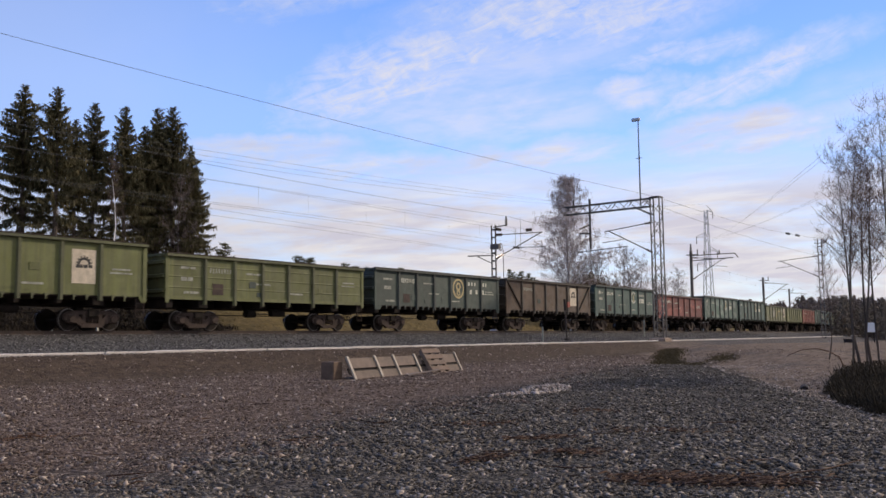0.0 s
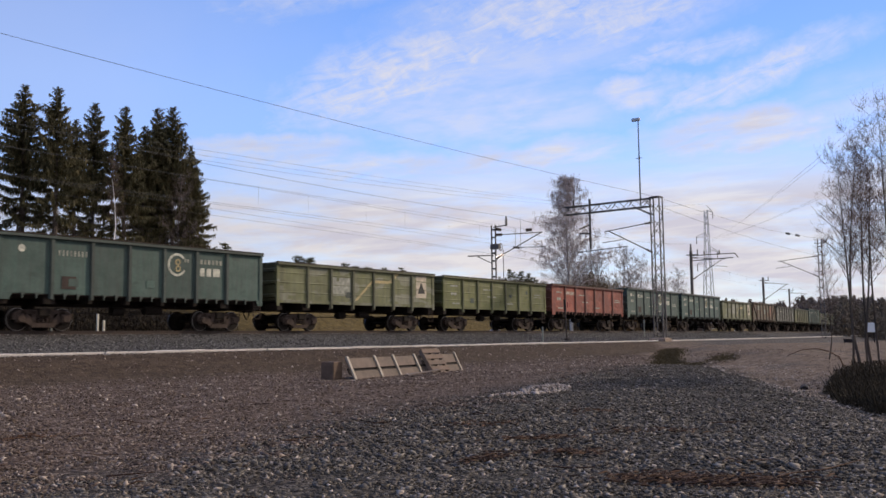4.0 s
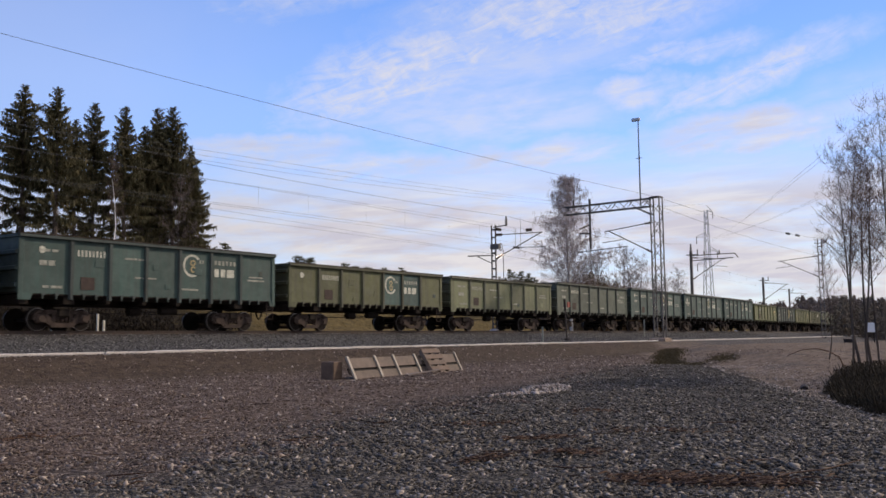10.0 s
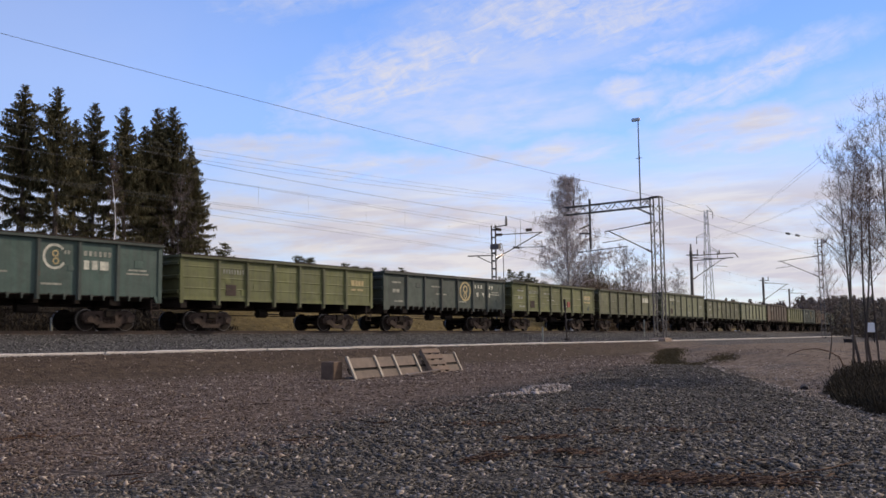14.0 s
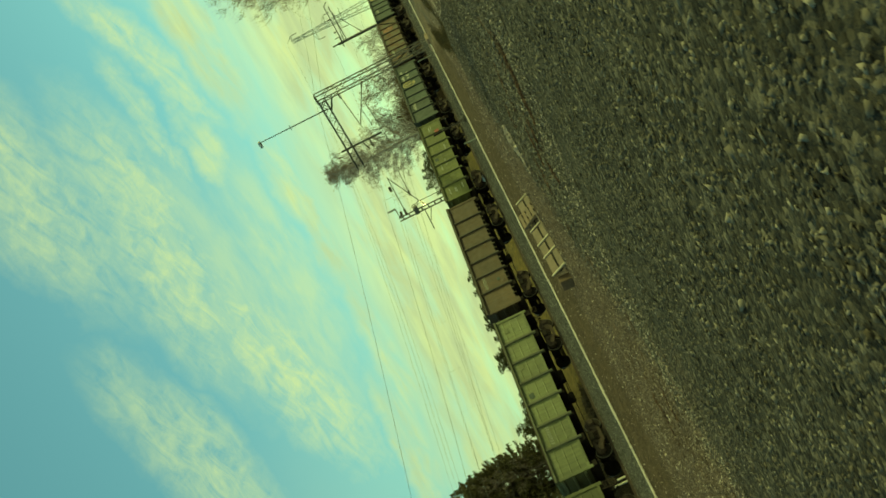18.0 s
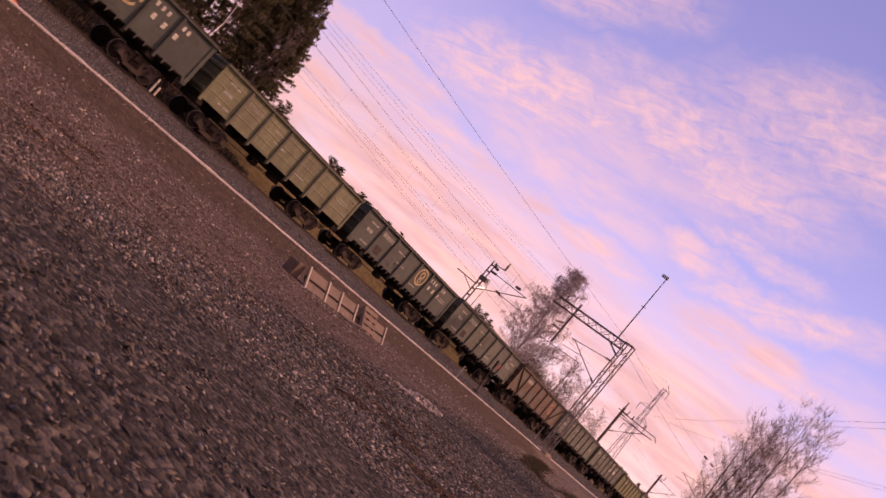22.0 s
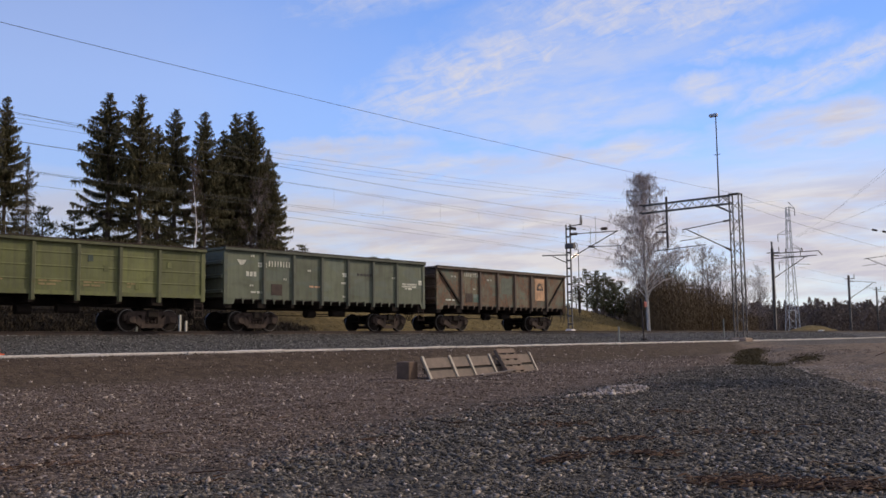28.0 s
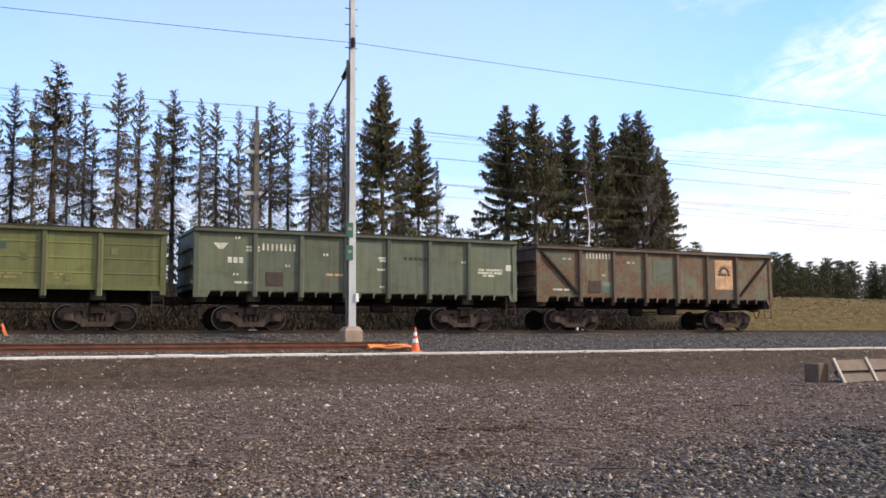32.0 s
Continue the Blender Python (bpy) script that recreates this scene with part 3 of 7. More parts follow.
def spring_set(bm, s):
    for dx in (-0.17, 0.0, 0.17):
        for k in range(5):
            z = 0.33 + k * 0.05
            cyl(bm, (dx, s * 1.02, z), (dx, s * 1.02, z + 0.03), 0.07, n=8)
    return bm


SHARED = {}


def shared(key, make, material):
    """One mesh for all alike parts."""
    if key not in SHARED:
        bm = make()
        me = bpy.data.meshes.new(key)
        bm.to_mesh(me)
        bm.free()
        me.materials.append(material)
        SHARED[key] = me
    return SHARED[key]


WHEELS = []


def add_bogie(root, x):
    b = part("bogie", shared("bogie_bolster", lambda: box(box(B(), -0.24, 0.24, -1.2, 1.2, 0.55, 0.85, 0.03), -0.16, 0.16, -0.2, 0.2, 0.85, 1.0), IRON), None, root, m=pose(x, 0, 0))
    for s in (-1, 1):
        part("side_frame", shared("side_frame%d" % s, lambda: bogie_side(B(), s * 1.0 - 0.08, s * 1.0 + 0.08), FRAME), None, b)
        part("spring_nest", shared("springs%d" % s, lambda: spring_set(B(), s), FRAME), None, b)["kind"] = "stuff"
        for dx in (-0.925, 0.925):
            part("axle_box", shared("axle_box%d" % s, lambda: cyl(box(B(), -0.19, 0.19, s * 1.02 - 0.12, s * 1.02 + 0.1, -0.15, 0.2, 0.04), (0, s * 1.1, 0.02), (0, s * 1.18, 0.02), 0.15, 0.13, 14), FRAME), None, b, m=pose(dx, 0, AXLE))
    for dx in (-0.925, 0.925):
        w = part("wheelset", shared("wheelset", lambda: wheel_set(B()), IRON), None, b, m=pose(dx, 0, AXLE))
        if "rimmed" not in SHARED:
            SHARED["rimmed"] = True
            bm = B()
            bm.from_mesh(w.data)
            tyre_rim(bm, -1), tyre_rim(bm, 1)
            bm.to_mesh(w.data)
            bm.free()
            w.data.materials.append(TREAD)
            for f in w.data.polygons[-112:]:
                f.material_index = 1
        WHEELS.append((w, dx))
    return b


def rib_mesh(h, drop):
    """Pressed hat-section upright on a wagon side, standing proud towards -y."""
    bm = B()
    prism(bm, [(-0.11, 0.0), (0.11, 0.0), (0.06, -0.085), (-0.06, -0.085)], "z", -drop, h)
    return bm


def chord_mesh():
    bm = B()
    prism(bm, [(0.02, -0.13), (-0.1, -0.13), (-0.12, -0.1), (-0.12, -0.01), (-0.09, 0.01), (0.02, 0.01)], "x", -HALF, HALF)
    return bm


def wall_mesh(h, swage):
    """Side sheet, on some wagons with pressed horizontal swages."""
    prof = [(0.05, h), (0.05, 0.0), (0.0, 0.0)]
    if swage:
        for k in range(1, 4):
            z = h * k / 4
            prof += [(0.0, z - 0.035), (-0.014, z - 0.015), (-0.014, z + 0.015), (0.0, z + 0.035)]
    return prism(B(), prof + [(0.0, h)], "x", -HALF, HALF)


def end_mesh(h):
    """End wall with three cross beams."""
    bm = B()
    box(bm, -0.03, 0.03, -WIDE, WIDE, 0.0, h)
    for z in (0.3, 0.95, 1.55):
        if z < h - 0.2:
            prism(bm, [(0.03, z - 0.1), (0.13, z - 0.06), (0.13, z + 0.06), (0.03, z + 0.1)], "y", -WIDE + 0.05, WIDE - 0.05)
    box(bm, -0.03, 0.1, -WIDE, WIDE, h - 0.12, h, 0.01)
    return bm


def hook_mesh():
    """Curved catch that holds a floor hatch, hanging from the lower edge of the side sheet."""
    bm = B()
    prism(bm, [(-0.1, 0.03), (0.1, 0.03), (0.075, -0.04), (0.02, -0.08), (0.0, -0.19), (-0.045, -0.2), (-0.05, -0.07)], "y", -0.055, -0.008)
    return bm


def hatch_mesh():
    """Sloping floor hatch under one bay of the side sheet."""
    return prism(B(), [(0.012, 0.02), (0.05, 0.02), (0.42, -0.16), (0.4, -0.2), (0.012, -0.05)], "x", -0.72, 0.72)


def coupler_mesh():
    bm = B()
    box(bm, 0.0, 0.36, -0.09, 0.09, -0.1, 0.1, 0.02)
    prism(bm, [(0.3, -0.2), (0.5, -0.22), (0.56, -0.05), (0.44, 0.02), (0.56, 0.16), (0.46, 0.22), (0.3, 0.16)], "z", -0.15, 0.16)
    return bm


def brake_mesh():
    bm = B()
    cyl(bm, (-1.0, -0.55, 0.82), (-0.45, -0.55, 0.82), 0.19, n=14)
    cyl(bm, (0.5, -0.7, 0.86), (1.35, -0.7, 0.86), 0.17, n=14)
    bar(bm, (-3.2, -0.5, 0.72), (3.2, -0.5, 0.72), 0.04)
    bar(bm, (-0.45, -0.55, 0.82), (0.6, -0.55, 0.8), 0.05)
    return bm


def steps_mesh():
    bm = B()
    for dx in (-0.2, 0.2):
        bar(bm, (dx, 0, 1.3), (dx, 0, 0.55), 0.03)
    for z in (0.56, 0.86, 1.14):
        bar(bm, (-0.2, 0, z), (0.2, 0, z), 0.03)
    return bm


def hose_mesh():
    bm = B()
    pts = [Vector((0.05 + 0.42 * t, -0.32, 0.98 - 1.6 * t * (1 - t))) for t in [i / 7 for i in range(8)]]
    for p, q in zip(pts, pts[1:]):
        cyl(bm, p, q, 0.025, n=6)
    return bm


def stencil(words, height, gap=0.03):
    """A line of worn writing as plain bars: (x, width) pairs."""
    bm = B()
    for x, w in words:
        box(bm, x, x + w - gap, -0.006, 0.0, 0, height)
    return bm


def ring_mesh(r0, r1, a0=0.0, a1=360.0, n=40):
    bm = B()
    for k in range(n):
        u, v = radians(a0 + (a1 - a0) * k / n), radians(a0 + (a1 - a0) * (k + 1) / n)
        prism(bm, [(r0 * math.cos(u), r0 * math.sin(u)), (r1 * math.cos(u), r1 * math.sin(u)), (r1 * math.cos(v), r1 * math.sin(v)), (r0 * math.cos(v), r0 * math.sin(v))], "y", -0.006, 0.0)
    return bm


def gear_mesh():
    """Half wheel with teeth over a bar, as on the pale square panels."""
    bm = ring_mesh(0.19, 0.28, 0, 180, 14)
    for k in range(7):
        a = radians(15 + 25 * k)
        prism(bm, [(0.28 * math.cos(a - 0.12), 0.28 * math.sin(a - 0.12)), (0.36 * math.cos(a - 0.1), 0.36 * math.sin(a - 0.1)), (0.36 * math.cos(a + 0.1), 0.36 * math.sin(a + 0.1)), (0.28 * math.cos(a + 0.12), 0.28 * math.sin(a + 0.12))], "y", -0.006, 0.0)
    for x, w in ((-0.36, 0.14), (-0.2, 0.14), (-0.02, 0.16), (0.2, 0.16)):
        box(bm, x, x + w, -0.006, 0.0, -0.13, 0.0)
    return bm


MARK_PINK = paint("peeling_orange_panel", (0.34, 0.15, 0.085), 0.84, 0.3, None, 2.4, 0.03)
PALETEAL = plain("pale_teal_patch", (0.24, 0.29, 0.25), 0.8, vary=0.2)
DIGITS = [(0.165 * i, 0.1) for i in range(8)]
PAINTS = {
    "olive": paint("olive_paint", (0.114, 0.122, 0.036), 0.12, 0.14),
    "moss": paint("moss_paint", (0.086, 0.089, 0.034), 0.25, 0.2),
    "pale": paint("pale_olive_paint", (0.14, 0.15, 0.075), 0.25, 0.18),
    "teal": paint("teal_paint", (0.045, 0.082, 0.067), 0.16, 0.18),
    "sea": paint("patched_sea_green_paint", (0.064, 0.11, 0.084), 0.15, 0.2, (0.15, 0.185, 0.155)),
    "blue": paint("blue_green_paint", (0.038, 0.078, 0.066), 0.15, 0.18),
    "dark": paint("dark_green_paint", (0.037, 0.055, 0.042), 0.25, 0.2),
    "greygreen": paint("grey_green_paint", (0.077, 0.092, 0.064), 0.22, 0.16),
    "red": paint("red_paint", (0.15, 0.027, 0.019), 0.2, 0.25, (0.25, 0.06, 0.043)),
    "orange": paint("orange_red_paint", (0.25, 0.05, 0.027), 0.15, 0.2, (0.36, 0.085, 0.05)),
    "brown": paint("brown_paint", (0.082, 0.048, 0.026), 0.35, 0.25),
    "sage": paint("sage_green_paint", (0.1, 0.114, 0.07), 0.32, 0.2, (0.1, 0.122, 0.09), 2.0, 0.1),
    "rusty": paint("rust_eaten_green_paint", (0.088, 0.072, 0.038), 0.86, 0.3, (0.07, 0.088, 0.055), 1.3, 0.12, (0.04, 0.021, 0.011), (0.165, 0.07, 0.029)),
    "grey": paint("grey_paint", (0.078, 0.077, 0.063), 0.4, 0.28, (0.15, 0.155, 0.13)),
    "camo": paint("patched_olive_paint", (0.125, 0.13, 0.055), 0.25, 0.2, (0.2, 0.2, 0.14)),
}
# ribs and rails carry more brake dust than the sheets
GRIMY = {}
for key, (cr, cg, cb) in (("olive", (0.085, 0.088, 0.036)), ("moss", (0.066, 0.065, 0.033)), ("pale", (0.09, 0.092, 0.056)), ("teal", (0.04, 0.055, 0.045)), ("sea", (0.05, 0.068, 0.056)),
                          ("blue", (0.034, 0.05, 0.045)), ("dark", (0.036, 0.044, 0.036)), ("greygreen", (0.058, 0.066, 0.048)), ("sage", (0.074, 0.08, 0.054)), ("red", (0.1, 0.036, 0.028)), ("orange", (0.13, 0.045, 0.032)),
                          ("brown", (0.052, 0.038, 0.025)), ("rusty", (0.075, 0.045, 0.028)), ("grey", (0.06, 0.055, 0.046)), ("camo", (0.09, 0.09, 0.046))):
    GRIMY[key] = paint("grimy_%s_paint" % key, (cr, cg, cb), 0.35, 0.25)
WORDS = {"olive": "olive green", "moss": "dull moss green", "pale": "pale olive", "teal": "teal", "sea": "patched sea green", "blue": "blue green",
         "dark": "dark green", "greygreen": "grey green", "sage": "sage green", "red": "patched dark red", "orange": "orange red", "brown": "brown", "rusty": "rust-eaten brown and green",
         "grey": "worn grey", "camo": "patched olive"}


def wagon(colour, top, hatches, braces, marks):
    """An open four-axle gondola wagon, rail height at z 0, its middle at x 0."""
    p, grimy = PAINTS[colour], GRIMY[colour]
    h = top - BOTTOM
    root = thing("gondola_wagon", "open %s steel gondola wagon with grimy bogies" % WORDS[colour], "wagon", group="wagons of the train")
    for s in (-1, 1):
        turn = pose(0, s * WIDE, BOTTOM, 0, 0, 0 if s < 0 else 180)
        side = part("side_wall", shared("wall %s %.2f %d" % (colour, top, hatches), lambda: wall_mesh(h, not hatches), p), None, root, m=turn)
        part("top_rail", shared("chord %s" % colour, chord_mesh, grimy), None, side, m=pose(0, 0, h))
        part("top_lip", shared("lip", lambda: box(B(), -HALF - 0.01, HALF + 0.01, -0.13, 0.03, 0.012, 0.045), RIM), None, side, m=pose(0, 0, h))
        for x in RIBS:
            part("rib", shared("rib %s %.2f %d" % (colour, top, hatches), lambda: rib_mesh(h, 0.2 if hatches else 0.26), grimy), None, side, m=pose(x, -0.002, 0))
        for e in (-1, 1):
            part("corner_post", shared("post %s %.2f" % (colour, top), lambda: box(B(), -0.1, 0.1, -0.035, 0.0, -0.2, h, 0.01), p), None, side, m=pose(e * (HALF - 0.1), -0.001, 0))
        if hatches:
            for x0 in ((-5.19, -3.46, -1.73, 0.0, 1.73, 3.46, 5.19) if s < 0 else ()):
                part("floor_hatch", shared("hatch", hatch_mesh, IRON), None, side, m=pose(x0, 0, 0))
            for x0 in (RIBS if s < 0 else ()):
                for dx in (-1.16, -0.6):
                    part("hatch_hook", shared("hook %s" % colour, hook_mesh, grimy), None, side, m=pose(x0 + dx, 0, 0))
            for dx in ((0.57, 1.13) if s < 0 else ()):
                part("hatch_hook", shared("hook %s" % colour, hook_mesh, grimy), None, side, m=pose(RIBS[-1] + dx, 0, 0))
            for e, w in ((-1, 0.62), (1, 0.4)):
                part("gusset", shared("gusset %s %d" % (colour, e), lambda: prism(B(), [(e * HALF, 0.02), (e * (HALF - w), 0.02), (e * (HALF - w + 0.12), -0.24), (e * HALF, -0.24)], "y", -0.025, 0.0), p), None, side)
        else:
            part("side_sill", shared("sill %s" % colour, lambda: box(B(), -HALF + 0.02, HALF - 0.02, -0.03, 0.0, -0.05, 0.1), p), None, side)
        if braces:
            for e in (-1, 1):
                part("brace", shared("brace %s %.2f %d" % (colour, top, e), lambda: prism(B(), [(e * 4.5, 0.1), (e * 4.36, 0.1), (e * (HALF - 0.22), h - 0.14), (e * (HALF - 0.08), h - 0.14)], "y", -0.07, 0.0), IRON), None, side)
    for e in (-1, 1):
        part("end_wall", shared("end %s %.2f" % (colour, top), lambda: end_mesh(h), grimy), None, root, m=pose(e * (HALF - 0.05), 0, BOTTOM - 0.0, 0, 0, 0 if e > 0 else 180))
        part("coupler", shared("coupler", coupler_mesh, IRON), None, root, m=pose(e * 6.4, 0, 1.05, 0, 0, 0 if e > 0 else 180))
        part("brake_hose", shared("hose", hose_mesh, IRON), None, root, m=pose(e * 6.42, 0, 0, 0, 0, 0 if e > 0 else 180))
        part("step", shared("step", steps_mesh, FRAME), None, root, m=pose(e * 6.25, -e * 1.5, 0))
        add_bogie(root, e * 4.325)
    part("floor", shared("wagon_floor", lambda: box(B(), -HALF, HALF, -1.5, 1.5, 1.4, 1.46), IRON), None, root)
    part("centre_sill", shared("centre_sill", lambda: box(B(), -6.4, 6.4, -0.28, 0.28, 0.98, 1.34, 0.02), IRON), None, root)
    for e in (-1, 1):
        part("end_sill", shared("end_sill", lambda: box(B(), -0.18, 0.18, -1.5, 1.5, 0.98, 1.37, 0.02), IRON), None, root, m=pose(e * 6.2, 0, 0))
        part("bolster_beam", shared("bolster_beam", lambda: box(B(), -0.25, 0.25, -1.45, 1.45, 1.02, 1.38), IRON), None, root, m=pose(e * 4.325, 0, 0))
    for x in RIBS[1:-1]:
        part("cross_beam", shared("cross_beam", lambda: box(B(), -0.1, 0.1, -1.5, 1.5, 1.06, 1.38), IRON), None, root, m=pose(x, 0, 0))
    part("brake_gear", shared("brake_gear", brake_mesh, IRON), None, root)
    face = -WIDE - 0.004

    def put(name, key, make, material, x, z, label=""):
        ob = part(name, shared(key, make, material), None, root, label, pose(x, face, z))
        if name == "stencil":
            ob["kind"] = "stuff"

    for mark in marks.split():
        if mark == "number":
            put("stencil", "number", lambda: stencil(DIGITS, 0.25), MARK, -4.05, top - 0.72)
        elif mark == "dimnumber":
            put("stencil", "dimnumber", lambda: stencil(DIGITS, 0.22), MARK_DIM, -4.05, top - 0.74)
        elif mark == "endnumber":
            put("stencil", "number", lambda: stencil(DIGITS, 0.25), MARK, -6.0, top - 0.98)
        elif mark == "plate":
            put("dark_plate", "dark_plate", lambda: box(B(), 0, 0.62, -0.01, 0, 0, 0.5), MARK_BROWN, -3.9, BOTTOM + 0.2)
        elif mark == "ringmark":
            put("ring_mark", "ring", lambda: ring_mesh(0.4, 0.5, 40, 330), MARK, 1.55, top - 0.78, "pale ring mark")
            put("stencil", "letters", lambda: stencil([(0, 0.3), (0.36, 0.32), (0.72, 0.46)], 0.36, 0.06), MARK, 2.8, top - 1.22)
            put("disc_mark", "disc", lambda: ring_mesh(0.0, 0.14, n=16), MARK, -5.55, top - 0.55, "small white disc")
            put("stencil", "letters_small", lambda: stencil([(0, 0.18), (0.22, 0.18), (0.44, 0.18), (0.66, 0.18), (0.88, 0.18), (1.1, 0.18)], 0.2, 0.05), MARK_DIM, 2.8, top - 0.68)
            put("ring_mark", "ring_inner", lambda: ring_mesh(0.08, 0.14, n=16), MARK_OCHRE, 1.58, top - 0.66)
            put("ring_mark", "ring_inner", lambda: ring_mesh(0.08, 0.14, n=16), MARK_OCHRE, 1.6, top - 0.95)
            put("stencil", "letters_inner", lambda: stencil([(0, 0.1), (0.14, 0.12)], 0.15), MARK_DIM, 1.95, top - 0.66)
        elif mark == "bigring":
            put("ring_mark", "bigring", lambda: ring_mesh(0.5, 0.62), MARK_OCHRE, 1.75, top - 0.85, "ochre ring mark")
            put("ring_mark", "bigring_in", lambda: ring_mesh(0.14, 0.25), MARK_OCHRE, 1.75, top - 0.72)
            put("ring_mark", "bigring_low", lambda: ring_mesh(0.1, 0.19), MARK_OCHRE, 1.75, top - 1.12)
            put("stencil", "bigletters", lambda: stencil([(0, 0.2), (0.35, 0.2), (0.7, 0.2), (1.05, 0.2), (1.75, 0.2), (2.05, 0.2), (2.35, 0.2)], 0.22, 0.05), MARK, 2.5, top - 0.62)
            put("stencil", "bigletters_low", lambda: stencil([(0, 0.08), (0.45, 0.25), (1.1, 0.25), (1.7, 0.4)], 0.27, 0.04), MARK, 2.6, top - 1.15)
        elif mark == "smallring":
            put("ring_mark", "smallring", lambda: ring_mesh(0.24, 0.3, 40, 330), MARK_DIM, 4.75, top - 0.8)
            put("stencil", "smallletters", lambda: stencil([(0, 0.2), (0.24, 0.2), (0.48, 0.2), (0.72, 0.2)], 0.14), MARK_DIM, 5.1, top - 0.85)
        elif mark == "panel":
            put("panel", "panel", lambda: box(B(), 0, 1.05, -0.004, 0, 0, 1.35), MARK_CREAM, 3.05, BOTTOM + 0.45, "cream panel with dark gear mark")
            part("gear_mark", shared("gear", gear_mesh, MARK_DARK), None, root, "", pose(3.58, face - 0.004, BOTTOM + 1.2))["kind"] = "stuff"
        elif mark == "warmpanel":
            put("panel", "warmpanel", lambda: box(B(), 0, 1.05, -0.004, 0, 0, 1.35), MARK_WARM, 3.05, BOTTOM + 0.45, "faded orange panel with dark gear mark")
            part("gear_mark", shared("gear", gear_mesh, MARK_DARK), None, root, "", pose(3.58, face - 0.004, BOTTOM + 1.2))["kind"] = "stuff"
        elif mark == "oldpanel":
            put("panel", "oldpanel", lambda: box(B(), 0, 1.05, -0.004, 0, 0, 1.2), MARK_PINK, 3.05, BOTTOM + 0.55, "faded orange panel")
        elif mark == "tealpatch":
            put("primer_patch", "tealpatch", lambda: box(B(), 0, 0.55, -0.004, 0, 0, 0.24), PALETEAL, -0.13, BOTTOM + 0.78, "pale teal primer patch")
            put("primer_patch", "tealpatch", lambda: box(B(), 0, 0.55, -0.004, 0, 0, 0.24), PALETEAL, -0.12, BOTTOM + 1.06, "pale teal primer patch")
        elif mark == "numberpatch":
            put("primer_patch", "numberpatch", lambda: box(B(), 0, 1.5, -0.004, 0, 0, 0.42), MARK_DIM, -4.2, top - 0.82, "pale worn primer patch")
            part("stencil", shared("darknumber", lambda: stencil(DIGITS, 0.2), MARK_DARK), None, root, "", pose(-4.05, face - 0.004, top - 0.72))["kind"] = "stuff"
        elif mark == "greenset":
            put("triangle_mark", "down_triangle", lambda: prism(B(), [(-0.26, 0.12), (0.26, 0.12), (0.08, -0.1), (-0.08, -0.1)], "y", -0.006, 0), MARK, -5.55, top - 0.62, "pale triangular mark")
            put("box_mark", "box_mark", lambda: stencil([(0, 0.2), (0.2, 0.2), (0.4, 0.2)], 0.2, 0.05), MARK, -5.3, top - 1.2, "pale boxed mark")
            put("square_mark", "square_mark", lambda: box(B(), 0, 0.26, -0.006, 0, 0, 0.24), MARK, 6.0, top - 1.2, "small white square")
            put("dark_mark", "dark_mark", lambda: stencil([(0, 0.16), (0.2, 0.2), (0.42, 0.2), (0.64, 0.2), (0.86, 0.2), (1.08, 0.18)], 0.12), MARK_DARK, 1.5, top - 0.9, "row of dark painted marks")
            for key, x, z, lines_ in (("short", -5.05, top - 0.34, ((0, 0.1), (0.12, 0.1))), ("two", -4.65, top - 0.66, ((0, 0.24), (0.28, 0.24))), ("two", -4.65, top - 0.78, ((0, 0.24), (0.28, 0.24))),
                                      ("twenty", -3.2, top - 1.3, ((0, 0.1), (0.13, 0.07))), ("short", -5.1, top - 1.65, ((0, 0.1), (0.12, 0.1))), ("row", -5.05, BOTTOM + 0.26, ((0, 0.3), (0.34, 0.22), (0.6, 0.24))),
                                      ("short", -1.75, top - 0.84, ((0, 0.1), (0.12, 0.1))), ("short", -0.95, top - 0.86, ((0, 0.1), (0.12, 0.1))), ("mid", 0.45, top - 0.9, ((0, 0.36),)), ("mid", 0.5, top - 1.0, ((0, 0.36),)),
                                      ("mid", 0.4, top - 1.34, ((0, 0.36),)), ("short", 0.5, BOTTOM + 0.2, ((0, 0.1), (0.12, 0.1))), ("short", 4.0, top - 0.95, ((0, 0.1), (0.12, 0.1))),
                                      ("long", 4.75, BOTTOM + 0.97, ((0, 0.3), (0.34, 0.8))), ("longer", 4.72, BOTTOM + 0.85, ((0, 0.7), (0.74, 0.4))), ("midlong", 4.95, BOTTOM + 0.74, ((0, 0.2), (0.24, 0.3)))):
                put("stencil", "green %s" % key, lambda: stencil(lines_, 0.085), MARK, x, z)
            put("stencil", "red row", lambda: stencil([(0, 0.3), (0.34, 0.6)], 0.08), MARK_WARM, -1.65, BOTTOM + 0.62)
        elif mark == "rustset":
            put("stencil", "number", lambda: stencil(DIGITS, 0.25), MARK, -4.0, top - 0.46)
            put("stencil", "green twenty", lambda: stencil(((0, 0.1), (0.13, 0.1)), 0.15), MARK, -3.2, top - 1.2)
            put("primer_patch", "rust_teal", lambda: box(B(), 0, 0.55, -0.004, 0, 0, 0.46), PAINTS["sea"], -3.2, BOTTOM + 0.2, "teal repainted patch")
            put("primer_patch", "rust_grey", lambda: box(B(), 0, 1.1, -0.004, 0, 0, 0.95), PAINTS["greygreen"], -0.5, top - 1.35, "grey green repainted patch")
            put("stencil", "rust low", lambda: stencil([(0, 0.5), (0.55, 0.3)], 0.08), MARK, -5.7, BOTTOM + 0.25)
            put("stencil", "rust high", lambda: stencil([(0, 0.22), (0.26, 0.2)], 0.09), MARK_DIM, -5.2, top - 0.55)
            put("stencil", "rust high", lambda: stencil([(0, 0.22), (0.26, 0.2)], 0.09), MARK_DIM, -1.9, top - 0.62)
        elif mark == "rightpanel":
